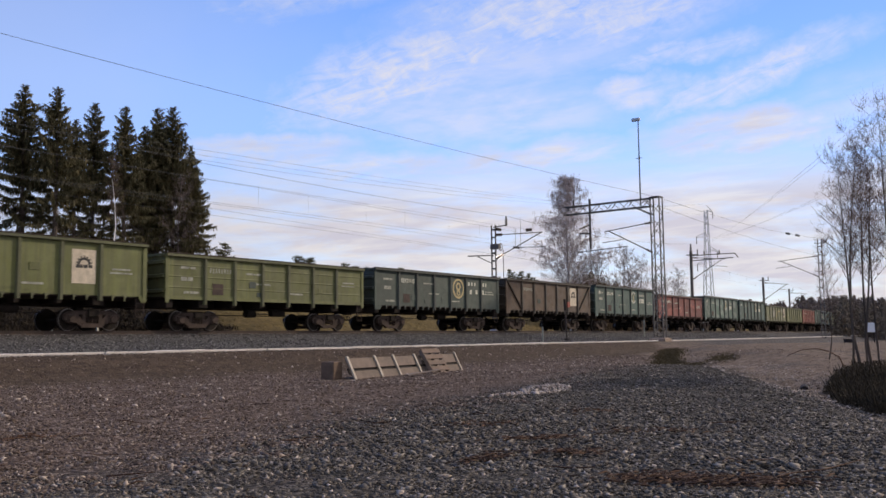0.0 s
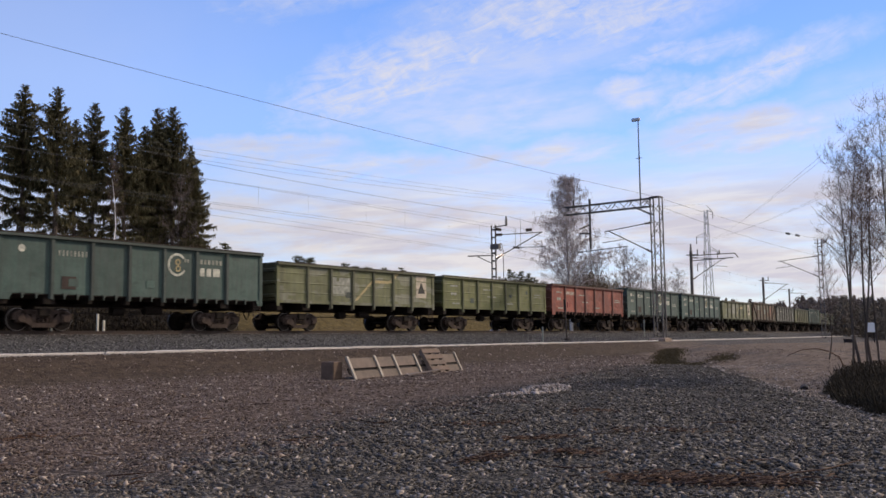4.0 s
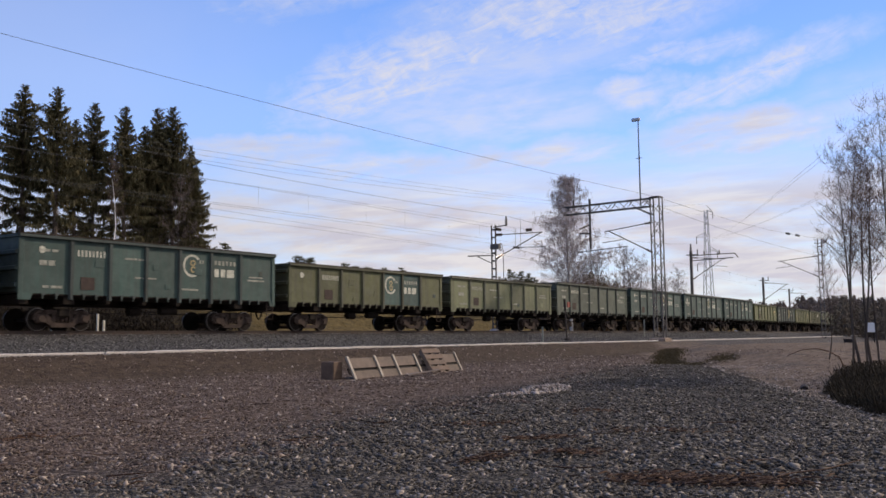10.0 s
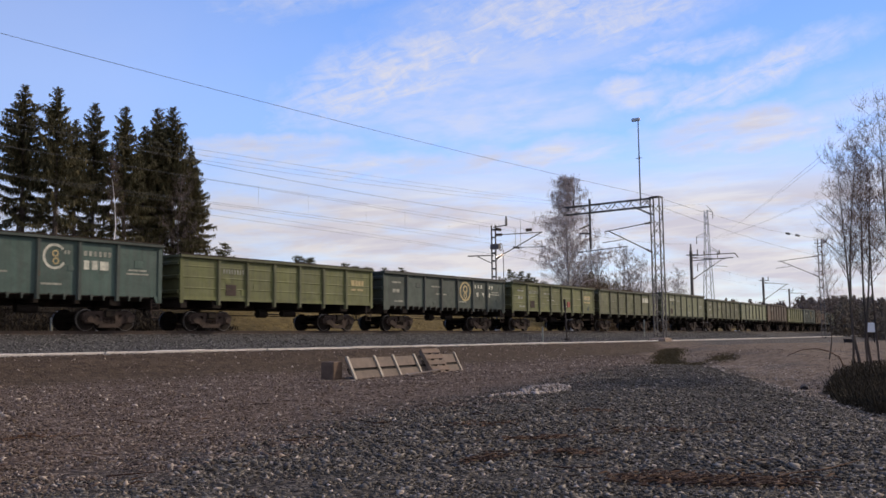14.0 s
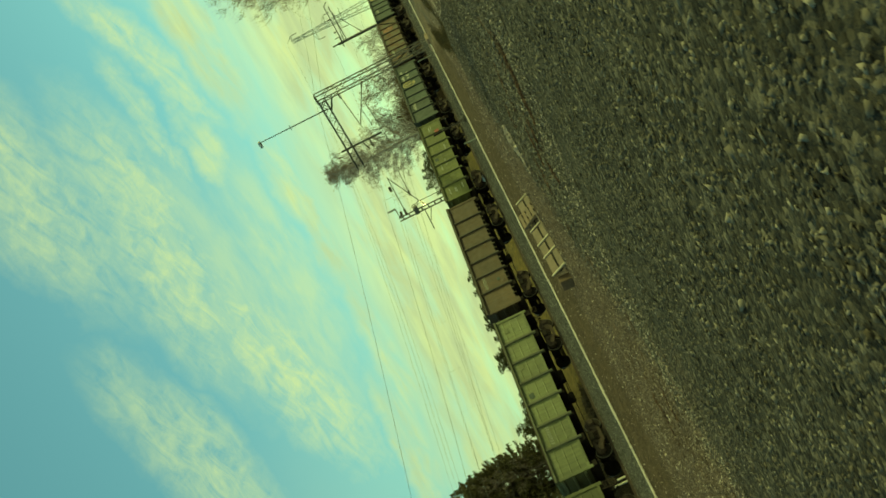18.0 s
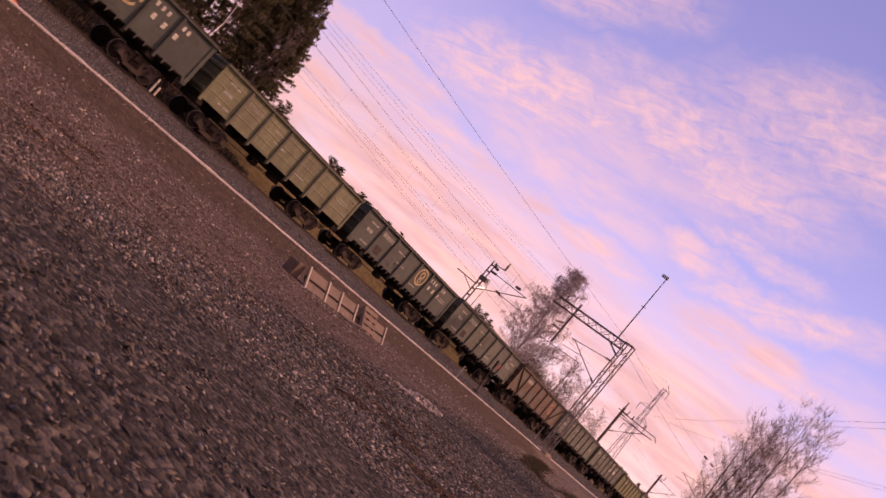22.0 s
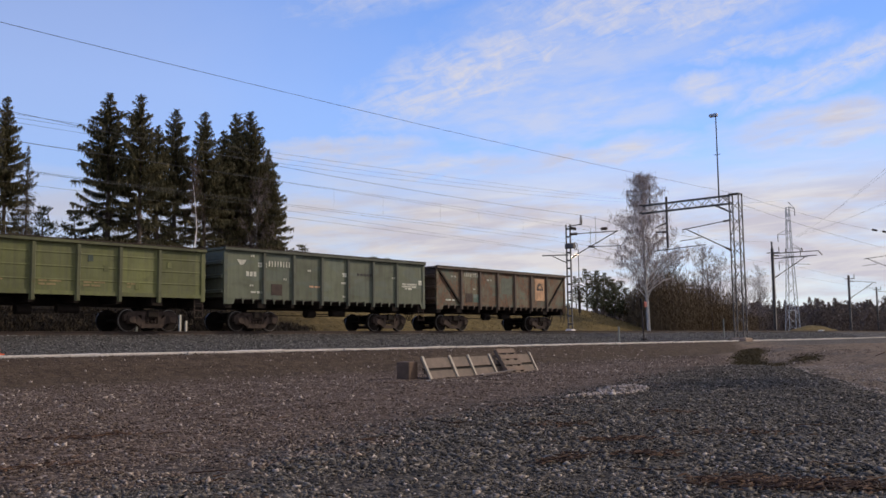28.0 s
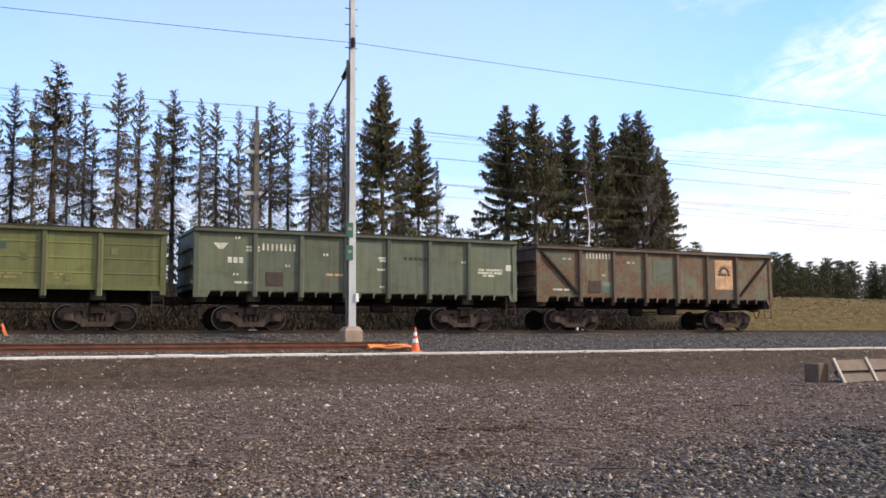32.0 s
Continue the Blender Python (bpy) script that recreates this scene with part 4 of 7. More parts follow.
            put("panel", "rightpanel", lambda: box(B(), 0, 1.0, -0.004, 0, 0, 1.3), MARK_CREAM, 4.75, BOTTOM + 0.45, "cream panel with dark triangle")
            part("triangle", shared("triangle", lambda: prism(B(), [(-0.35, -0.3), (0.35, -0.3), (0, 0.4)], "y", -0.006, 0), MARK_DARK), None, root, "", pose(5.25, face - 0.004, BOTTOM + 1.05))
        elif mark == "zigzag":
            put("zigzag_stripe", "zigzag", lambda: prism(prism(prism(B(), [(-1.3, 0.1), (-1.1, 0.1), (0.35, 1.25), (0.15, 1.25)], "y", -0.006, 0), [(0.15, 1.1), (1.6, 1.1), (1.6, 1.25), (0.35, 1.25)], "y", -0.006, 0), [(1.5, 1.15), (1.9, 1.15), (2.7, 1.85), (2.4, 1.85)], "y", -0.006, 0), MARK_OCHRE, 0.6, BOTTOM + 0.1, "cream zigzag stripe")
        elif mark == "tealpanel":
            put("repainted_panel", "tealpanel", lambda: box(B(), 0, 1.5, -0.004, 0, 0.04, 1.75), PAINTS["blue"], 0.98, BOTTOM, "blue green repainted panel")
            put("repainted_panel", "tealpanel", lambda: box(B(), 0, 1.5, -0.004, 0, 0.04, 1.75), PAINTS["blue"], 2.71, BOTTOM, "blue green repainted panel")
        elif mark == "ochrenumber":
            put("stencil", "ochrenumber", lambda: stencil(DIGITS, 0.22), MARK_OCHRE, -4.05, top - 0.74)
        elif mark == "lowstencil":
            for x, w in ((-2.4, 0.5), (-0.65, 0.9), (1.1, 0.9), (2.9, 0.4)):
                for k in range(2):
                    put("stencil", "low %.1f" % (w - 0.2 * k), lambda: stencil([(0, (w - 0.2 * k) * 0.4), ((w - 0.2 * k) * 0.45, (w - 0.2 * k) * 0.55)], 0.07), MARK_RUST, x, BOTTOM + 0.42 - 0.13 * k)
        elif mark == "sign":
            put("white_sign", "white_sign", lambda: stencil([(0, 0.55), (0.62, 1.0)], 0.42), MARK, 2.7, top - 0.85)
        elif mark == "orangesign":
            put("stencil", "orangesign", lambda: stencil([(0, 0.3), (0.34, 0.22), (0.58, 0.22), (0.82, 0.22)], 0.3), MARK_OCHRE, 4.75, top - 0.95)
            put("stencil", "orangesign_low", lambda: stencil([(0, 0.4), (0.5, 0.5)], 0.1), MARK_OCHRE, 4.75, top - 1.2)
        elif mark == "patch":
            put("primer_patch", "patch", lambda: box(B(), 0, 1.4, -0.004, 0, 0, 0.95), MARK_DIM, -2.45, top - 1.5, "light primer patch")
        elif mark == "data":
            put("stencil", "data1", lambda: stencil([(0, 0.5), (0.55, 0.3)], 0.1), MARK_DIM, -5.7, top - 0.62)
            put("stencil", "data2", lambda: stencil([(0, 0.34), (0.36, 0.3)], 0.2), MARK_DIM, -5.65, top - 1.15)
            put("stencil", "data3", lambda: stencil([(0, 0.6), (0.65, 0.35)], 0.08), MARK_DIM, -1.9, top - 0.72)
            put("stencil", "data4", lambda: stencil([(0, 0.35), (0.4, 0.7)], 0.07), MARK_DIM, -1.4, BOTTOM + 0.75)
            put("stencil", "data5", lambda: stencil([(0, 1.1)], 0.07), MARK_DIM, 4.75, BOTTOM + 0.9)
            put("stencil", "data6", lambda: stencil([(0, 0.9)], 0.07), MARK_DIM, 4.85, BOTTOM + 1.05)
            put("stencil", "data7", lambda: stencil([(0, 0.3), (0.34, 0.5)], 0.1), MARK_DIM, -5.5, BOTTOM + 0.22)
            put("stencil", "data8", lambda: stencil([(0, 0.9)], 0.08), MARK_DIM, 1.0, BOTTOM + 0.35)
    return root


TALL, LOW, OLD = 3.63, 3.32, 3.5
TRAIN = [  # colour, height, floor hatches, corner braces, markings
    ("olive", 3.6, 1, 0, "panel data"), ("olive", LOW, 0, 0, "dimnumber plate data"), ("dark", 3.45, 1, 0, "bigring number plate data"),
    ("brown", OLD, 1, 1, "panel dimnumber"), ("teal", TALL, 1, 0, "ringmark number plate data"), ("red", LOW, 1, 0, "number data"),
    ("sea", TALL, 1, 0, "ringmark dimnumber plate"), ("teal", TALL, 1, 0, "ringmark dimnumber plate"), ("camo", LOW, 0, 0, "zigzag rightpanel patch"),
    ("olive", LOW, 0, 0, "data"), ("orange", 3.4, 1, 0, "number data"), ("teal", TALL, 1, 0, "ringmark number plate data"),
    ("blue", TALL, 1, 0, "ringmark number plate data"), ("camo", LOW, 0, 0, "zigzag rightpanel patch"), ("rusty", OLD, 1, 1, "oldpanel tealpatch numberpatch"),
    ("grey", LOW, 0, 0, "number data"), ("moss", LOW, 0, 0, "dimnumber plate"), ("blue", TALL, 1, 0, "ringmark number plate data"),
    ("moss", LOW, 1, 0, "number plate tealpanel ringmark"), ("pale", LOW, 1, 0, "dimnumber plate data"), ("greygreen", 3.55, 1, 0, "number plate smallring data"),
    ("teal", TALL, 1, 0, "ringmark number plate data"), ("teal", TALL, 1, 0, "ringmark endnumber plate data"), ("teal", TALL, 1, 0, "ringmark dimnumber plate data"),
    ("olive", LOW, 0, 0, "dimnumber orangesign plate"), ("dark", 3.3, 1, 0, "bigring data"), ("olive", LOW, 0, 0, "dimnumber orangesign plate data"),
    ("moss", LOW, 0, 0, "sign"), ("pale", 3.55, 1, 0, "number plate data"), ("moss", LOW, 0, 0, "data"), ("pale", LOW, 0, 0, "dimnumber"),
    ("brown", 3.5, 1, 0, "dimnumber"), ("olive", LOW, 0, 0, "data"), ("dark", 3.45, 1, 0, "bigring number"), ("rusty", OLD, 1, 1, "oldpanel number"),
    ("dark", 3.45, 1, 0, "bigring number"), ("pale", LOW, 0, 0, "dimnumber data"), ("dark", 3.45, 1, 0, "bigring number plate data"),
    ("greygreen", 3.58, 1, 0, "number plate smallring data"), ("rusty", OLD, 1, 1, "number oldpanel"), ("greygreen", 3.55, 1, 0, "dimnumber plate data"),
    ("greygreen", 3.55, 1, 0, "ringmark dimnumber plate"), ("olive", LOW + 0.08, 0, 0, "ochrenumber lowstencil"), ("sage", 3.6, 1, 0, "number plate greenset"),
    ("rusty", OLD, 1, 1, "warmpanel plate rustset"),
]
WAGONS = [wagon(*spec) for spec in TRAIN]
# small welded repair plates and lock boxes on the side sheets
rng = random.Random(31)
for spec, w in zip(TRAIN[:-2], WAGONS):
    for _ in range(rng.randint(2, 5)):
        x = rng.choice(RIBS) + rng.uniform(0.3, 1.4)
        if abs(x) > 6.0 or (2.5 < x < 4.3 and "panel" in spec[4]):
            continue
        size = rng.choice((0, 1, 2))
        colour = rng.choice((spec[0], spec[0], "dark"))
        part("repair_plate", shared("plate %s %d" % (colour, size), lambda: box(B(), 0, (0.28, 0.42, 0.2)[size], -0.014, 0, 0, (0.2, 0.3, 0.24)[size], 0.004), PAINTS[colour]), None, w, m=pose(x, -WIDE - 0.003, BOTTOM + rng.uniform(0.12, 1.25)))
# place of the first wagon's middle along the line, second by second
RUN = [(0.0, 17.78), (1.0, -4.8), (2.0, -27.45), (3.0, -50.25), (5.5, -107.6), (6.5, -130.7), (7.5, -153.6), (8.5, -176.8), (9.5, -199.95),
       (10.5, -223.05), (11.5, -245.8), (12.5, -268.25), (13.5, -290.5), (15.5, -334.65), (23.0, -490.87), (24.0, -510.35), (24.5, -520.1),
       (26.5, -557.95), (26.6, -559.9), (26.7, -561.6), (26.8, -562.6), (27.0, -563.6), (27.5, -565.35), (28.0, -567.95), (29.0, -572.6), (30.0, -576.95),
       (30.8, -580.4), (32.0, -585.95)]


# ---------------------------------------------------------------- masts, portal, wires
def gz(x, y):
    return ground_z(x, y)


def wire(name, pts, r, parent=None, label="", material=None):
    """A round wire through points."""
    cu = bpy.data.curves.new(name, "CURVE")
    cu.dimensions, cu.bevel_depth, cu.bevel_resolution = "3D", r, 1
    s = cu.splines.new("POLY")
    s.points.add(len(pts) - 1)
    for q, p in zip(s.points, pts):
        q.co = (*p, 1)
    cu.materials.append(material or WIRE)
    ob = new(name, cu)
    ob.parent = parent
    if label:
        tagged(ob, label, "cable")
    return ob


def sagging(p, q, sag, n=14):
    p, q = Vector(p), Vector(q)
    return [p.lerp(q, i / n) - Vector((0, 0, sag * 4 * (i / n) * (1 - i / n))) for i in range(n + 1)]


def insulator(parent, p, q, r=0.1):
    """Ribbed ceramic insulator between two points."""
    p, q = Vector(p), Vector(q)
    bm = B()
    cyl(bm, p, q, r * 0.45, n=8)
    n = 5
    for i in range(n):
        c = p.lerp(q, (i + 0.5) / n)
        d = (q - p).normalized() * 0.02
        cyl(bm, c - d, c + d, r, r * 0.8, 10)
    return part("insulator", bm, CERAMIC, parent, "brown ribbed insulator")


def footing(parent, z0, z1, w=0.6, material=CONCRETE, label="pale concrete footing"):
    bm = B()
    prism(bm, [(-w / 2, -w / 2), (w / 2, -w / 2), (w / 2, w / 2), (-w / 2, w / 2)], "z", z0 - 0.5, z0 + (z1 - z0) * 0.75)
    t = w * 0.32
    lo = [bm.verts.new((sx * w / 2, sy * w / 2, z0 + (z1 - z0) * 0.75)) for sx, sy in ((-1, -1), (1, -1), (1, 1), (-1, 1))]
    hi = [bm.verts.new((sx * t, sy * t, z1)) for sx, sy in ((-1, -1), (1, -1), (1, 1), (-1, 1))]
    bm.faces.new(hi)
    for i in range(4):
        bm.faces.new((lo[i], lo[(i + 1) % 4], hi[(i + 1) % 4], hi[i]))
    return part("footing", bm, material, parent, label)


def h_pole(parent, z0, z1, w, material, taper=0.75):
    """Rolled H-section pole."""
    bm = B()
    for s in (-1, 1):
        prism(bm, [(-w / 2, s * w / 2), (w / 2, s * w / 2), (w / 2, s * w * 0.4), (-w / 2, s * w * 0.4)], "z", z0, z1)
    box(bm, -w * 0.06, w * 0.06, -w * 0.4, w * 0.4, z0, z1)
    for v in bm.verts:
        if v.co.z > z1 - 0.01:
            v.co.x *= taper
            v.co.y *= taper
    return part("pole", bm, material, parent)


def ladder_pole(parent, z0, z1, w, d, material, pitch=0.9):
    """Pole of two channels joined by battens."""
    for s in (-1, 1):
        part("channel", box(B(), -d / 4, d / 4, s * w / 2 - 0.04, s * w / 2 + 0.04, z0, z1), material, parent)
    z = z0 + 0.4
    while z < z1:
        for e in (-1, 1):
            part("batten", box(B(), -0.003, 0.003, -w / 2, w / 2, 0, 0.12), material, parent, m=pose(e * (d / 4 + 0.003), 0, z))
        z += pitch


def lattice(bm, p, q, w, d, leg=0.08, web=0.04, pitch=0.8, side=Vector((1, 0, 0))):
    """Four-legged lattice girder from p to q."""
    p, q = Vector(p), Vector(q)
    ax = (q - p).normalized()
    u = (side - ax * side.dot(ax)).normalized() * w / 2
    v = ax.cross(u).normalized() * d / 2
    cs = [u + v, u - v, -u - v, -u + v]
    for c in cs:
        bar(bm, p + c, q + c, leg)
    n = max(2, int((q - p).length / pitch))
    for i in range(n):
        a, b = p.lerp(q, i / n), p.lerp(q, (i + 1) / n)
        for k in range(4):
            c0, c1 = cs[k], cs[(k + 1) % 4]
            if (i + k) % 2:
                c0, c1 = c1, c0
            bar(bm, a + c0, b + c1, web)
    return bm


def cantilever(parent, x, y0, z0, reach, up=1.25):
    """Bracket arm of the overhead line: top tube, strut, steady arm, insulators; reaches along y."""
    s = 1 if reach > 0 else -1
    tip = Vector((x, y0 + reach, z0))
    a, b = Vector((x, y0, z0 + 0.35)), Vector((x, y0, z0 - up))
    insulator(parent, a, a.lerp(tip, 0.16))
    insulator(parent, b, b.lerp(tip, 0.14))
    part("top_tube", cyl(B(), a.lerp(tip, 0.16), tip + Vector((0, s * 0.25, -0.05)), 0.035, n=8), MASTSTEEL, parent)
    part("strut", cyl(B(), b.lerp(tip, 0.14), tip, 0.04, n=8), MASTSTEEL, parent)
    part("steady_arm", cyl(B(), tip + Vector((0, -s * 1.3, -0.75)), tip + Vector((0, s * 0.5, -0.9)), 0.025, n=8), MASTSTEEL, parent)
    part("dropper", cyl(B(), tip + Vector((0, -s * 1.0, -0.2)), tip + Vector((0, -s * 1.0, -0.8)), 0.015, n=6), MASTSTEEL, parent)


# near galvanised mast on a concrete footing
M1 = thing("overhead_line_mast", "tall galvanised steel mast on a concrete footing with two green signs", "mast", pose(11.14, 31.0, 0))
footing(M1, -0.5, 0.1, 0.64, OLDCONCRETE, "stained brown concrete footing")
h_pole(M1, 0.05, 13.6, 0.27, GALV, 0.6)
part("cable_duct", box(B(), -0.2, -0.135, -0.04, 0.04, -0.1, 9.6), MASTSTEEL, M1)
for z in (8.2, 9.3, 10.05, 10.9, 11.5, 12.1):
    part("step_iron", box(B(), -0.26, 0.2, -0.015, 0.015, z, z + 0.03), MASTSTEEL, M1)
insulator(M1, (-0.02, -0.16, 10.05), (-0.02, -0.16, 10.4), 0.1)
insulator(M1, (-0.12, 0.15, 9.3), (-0.16, 0.5, 9.05), 0.1)
part("arm", cyl(B(), (-0.14, 0.4, 9.12), (-0.2, 2.35, 8.25), 0.03, n=8), MASTSTEEL, M1)
part("hook", cyl(B(), (-0.2, 2.35, 8.25), (-0.22, 2.4, 7.95), 0.02, n=6), MASTSTEEL, M1)
for z in (3.5, 2.7):
    part("sign", box(B(), -0.26, 0.0, -0.2, -0.17, z - 0.3, z + 0.22, 0.01), SIGNGREEN, M1, "green sign")
    part("sign_bar", box(B(), -0.2, -0.06, -0.208, -0.202, z - 0.05, z + 0.05), MARK_DIM, M1)
part("box", box(B(), 0.1, 0.22, -0.18, -0.08, 0.95, 1.25, 0.01), WHITE, M1, "small white box")

# portal arm over the line with a lamp pole on it
PX, PY = 65.0, 28.0
portal = thing("overhead_line_portal", "dark lattice steel portal arm with a tall lamp pole", "portal", pose(PX, PY, 0))
footing(portal, -0.8, -0.6, 1.2, OLDCONCRETE, "stained brown concrete footing")
part("column", lattice(B(), (0, 0, -0.7), (0, 0, 9.2), 0.6, 0.7, 0.075, 0.036, 0.8), MASTSTEEL, portal)
part("cap_plate", box(B(), -0.36, 0.36, -0.4, 0.4, 9.78, 9.84), MASTSTEEL, portal)
for sx in (-0.3, 0.3):
    part("knee_brace", bar(B(), (sx, 0.35, 8.5), (sx, 1.7, 9.2), 0.08), MASTSTEEL, portal)
    part("knee_brace", bar(B(), (sx, 0.35, 9.15), (sx, 0.95, 9.75), 0.06), MASTSTEEL, portal)
    for sy in (-0.35, 0.35):
        part("cap_leg", bar(B(), (sx, sy, 9.15), (sx, sy, 9.8), 0.075), MASTSTEEL, portal)
part("beam", lattice(B(), (0, 0.3, 9.45), (0, 7.7, 9.4), 0.5, 0.6, 0.07, 0.034, 0.62), MASTSTEEL, portal)
part("lamp_pole", cyl(B(), (0, 1.25, 9.4), (0, 1.25, 15.8), 0.06, 0.04, 8), MASTSTEEL, portal)
part("lamp_bracket", cyl(B(), (0, 1.0, 12.9), (0, 1.5, 12.9), 0.025, n=6), MASTSTEEL, portal)
part("lamp_head", box(B(), -0.12, 0.12, 1.1, 1.75, 15.75, 16.0, 0.05), GALV, portal, "pale lamp head")
part("drop_post", cyl(B(), (0, 5.5, 10.2), (0, 5.5, 6.3), 0.09, n=8), MASTSTEEL, portal)
insulator(portal, (0, 5.5, 8.2), (0, 6.4, 7.9))
insulator(portal, (0, 5.5, 7.5), (0, 6.4, 7.55))
insulator(portal, (0, 6.9, 9.7), (0, 6.9, 10.2), 0.09)
cantilever(portal, 0, 0.4, 7.6, 3.6, 1.9)
part("steady_arm", cyl(B(), (0, 2.4, 6.3), (0, 6.6, 6.1), 0.03, n=8), MASTSTEEL, portal)

# masts on the far side of the line
b1 = thing("overhead_line_mast", "grey steel mast with two cross brackets behind the train", "mast", pose(9.71, 39.0, 0), "far-side masts")
footing(b1, -0.4, 0.1)
h_pole(b1, 0.0, 9.0, 0.24, MASTSTEEL)
insulator(b1, (0, 0, 9.0), (0, 0, 9.65), 0.09)
for z in (5.87, 7.65):
    part("bracket", box(B(), -0.55, 0.4, -0.06, 0.06, z - 0.07, z + 0.07), GALV, b1)
for z0, z1 in ((5.9, 7.0), (7.7, 8.3)):
    insulator(b1, (0.1, 0, z0 - 0.3), (0.45, -0.4, z0 + 0.1))
    part("strut", cyl(B(), (0.4, -0.35, z0), (0.9, -2.6, z1), 0.035, n=6), MASTSTEEL, b1)

b2 = thing("overhead_line_mast", "steel mast with bracket arm and tension wheel behind the line", "mast", pose(59.7, 39.0, 0), "far-side masts")
footing(b2, -0.3, 0.2)
ladder_pole(b2, 0.1, 8.1, 0.36, 0.2, MASTSTEEL, 0.6)
part("top_hook", bar(bar(B(), (0, 0, 7.95), (0.25, -1.0, 8.05), 0.07), (0.25, -1.0, 8.0), (0.25, -1.0, 8.75), 0.08), MASTSTEEL, b2)
part("outrigger", bar(bar(B(), (0.1, 0.1, 5.8), (-1.2, 1.6, 5.75), 0.08), (0.0, 0.1, 5.15), (-0.7, 1.0, 5.7), 0.06), MASTSTEEL, b2)
part("tension_wheel", ring_mesh(0.24, 0.31, n=18), MASTSTEEL, b2, m=pose(0.42, -0.35, 6.45))
for a in (0, 60, 120):
    part("spoke", box(B(), -0.28, 0.28, -0.012, 0.012, -0.02, 0.02), MASTSTEEL, b2, m=pose(0.42, -0.35, 6.45, 0, a, 0))
part("weight_rod", cyl(B(), (0.4, -0.6, 6.2), (0.4, -0.6, 1.2), 0.03, n=6), SLEEPER, b2)
part("weights", cyl(B(), (0.4, -0.6, 1.4), (0.4, -0.6, 3.0), 0.1, n=10), SLEEPER, b2, "stack of concrete weights")
part("top_tube", cyl(B(), (0, -0.75, 7.33), (0, -4.3, 7.26), 0.035, n=8), MASTSTEEL, b2)
insulator(b2, (0, -0.15, 7.34), (0, -0.8, 7.33), 0.12)
part("strut", cyl(B(), (0, -0.75, 5.78), (0, -4.2, 7.24), 0.04, n=8), MASTSTEEL, b2)
insulator(b2, (0, -0.2, 5.53), (0, -0.8, 5.8), 0.12)
part("steady_arm", cyl(B(), (0, -2.0, 6.27), (0, -4.45, 6.16), 0.025, n=8), MASTSTEEL, b2)
insulator(b2, (0, -1.75, 6.3), (0, -2.3, 6.22), 0.1)
part("dropper", cyl(B(), (0, -2.4, 6.3), (0, -2.42, 8.5), 0.012, n=6), MASTSTEEL, b2)
part("dropper", cyl(B(), (0, -1.95, 6.3), (0, -1.98, 7.7), 0.012, n=6), MASTSTEEL, b2)
insulator(b2, (0, -0.25, 7.8), (0, -0.7, 7.7), 0.13)
insulator(b2, (0, -2.9, 7.52), (0, -3.4, 7.5), 0.13)
part("tension_box", box(B(), -0.2, 0.12, -0.55, 0.22, 6.25, 6.65, 0.03), MASTSTEEL, b2, "tensioning box")
insulator(b2, (0.25, -1.0, 8.05), (0.25, -1.0, 8.55), 0.12)


def far_mast(x, y, top, reach, label, ladder=False, base=None):
    m = thing("overhead_line_mast", label, "mast", pose(x, y, 0), "far masts")
    z0 = gz(x, y) - 0.4 if base is None else base
    if ladder:
        ladder_pole(m, z0, top, 0.44, 0.2, MASTSTEEL, 1.0)
    else:
        h_pole(m, z0, top, 0.3, MASTSTEEL, 0.9)
    cantilever(m, 0.0, 0.2 if reach > 0 else -0.2, min(8.6, top - 1.2), reach, 2.2)
    part("cross_piece", bar(B(), (0, -0.9, top - 0.5), (0, 0.6, top - 0.5), 0.1), MASTSTEEL, m)
    insulator(m, (0, -0.8, top - 0.5), (0, -0.8, top + 0.1), 0.09)
    return m


b3 = far_mast(107.2, 42.0, 9.6, -3.6, "dark steel mast with double bracket arm")
part("double_arm", bar(bar(bar(B(), (0, 0, 9.0), (0.2, -5.2, 9.0), 0.1), (0, 0, 8.4), (0.2, -5.0, 8.5), 0.1), (0.2, -5.2, 9.0), (0.2, -5.6, 8.5), 0.1), MASTSTEEL, b3)
insulator(b3, (0.05, -1.6, 9.0), (0.05, -1.6, 9.45), 0.12)
insulator(b3, (0.1, -3.4, 9.0), (0.1, -3.4, 9.45), 0.12)
insulator(b3, (0, 0, 9.6), (0, 0, 10.4), 0.16)
far_mast(117.9, 30.0, 11.0, 4.6, "dark ladder-type steel mast with bracket arm", True)
far_mast(146.7, 46.0, 8.4, -3.4, "plain dark steel mast beside the line")
far_mast(209.0, 60.0, 9.4, -3.4, "small distant steel mast beside the line")

# power line pylon and its wires
PYL = (185.0, 69.0)
pylon = thing("pylon", "tall grey lattice power line pylon with short arms", "pylon", pose(PYL[0], PYL[1], 0))
bm = B()
for sx, sy in ((-1, -1), (1, -1), (1, 1), (-1, 1)):
    bar(bm, (sx * 1.1, sy * 1.1, -0.5), (sx * 0.46, sy * 0.46, 17), 0.11)
    bar(bm, (sx * 0.46, sy * 0.46, 17), (sx * 0.28, sy * 0.28, 25), 0.095)
for i in range(14):
    z0, z1 = i * 1.75, (i + 1) * 1.75

    def half(z):
        return 1.1 - 0.64 * min(z, 17) / 17 - max(0, z - 17) * 0.0225
    for k, (a, b) in enumerate((((-1, -1), (1, -1)), ((1, -1), (1, 1)), ((1, 1), (-1, 1)), ((-1, 1), (-1, -1)))):
        if i % 2:
            a, b = b, a
        bar(bm, (a[0] * half(z0), a[1] * half(z0), z0), (b[0] * half(z1), b[1] * half(z1), z1), 0.06)
part("tower", bm, GALV, pylon)
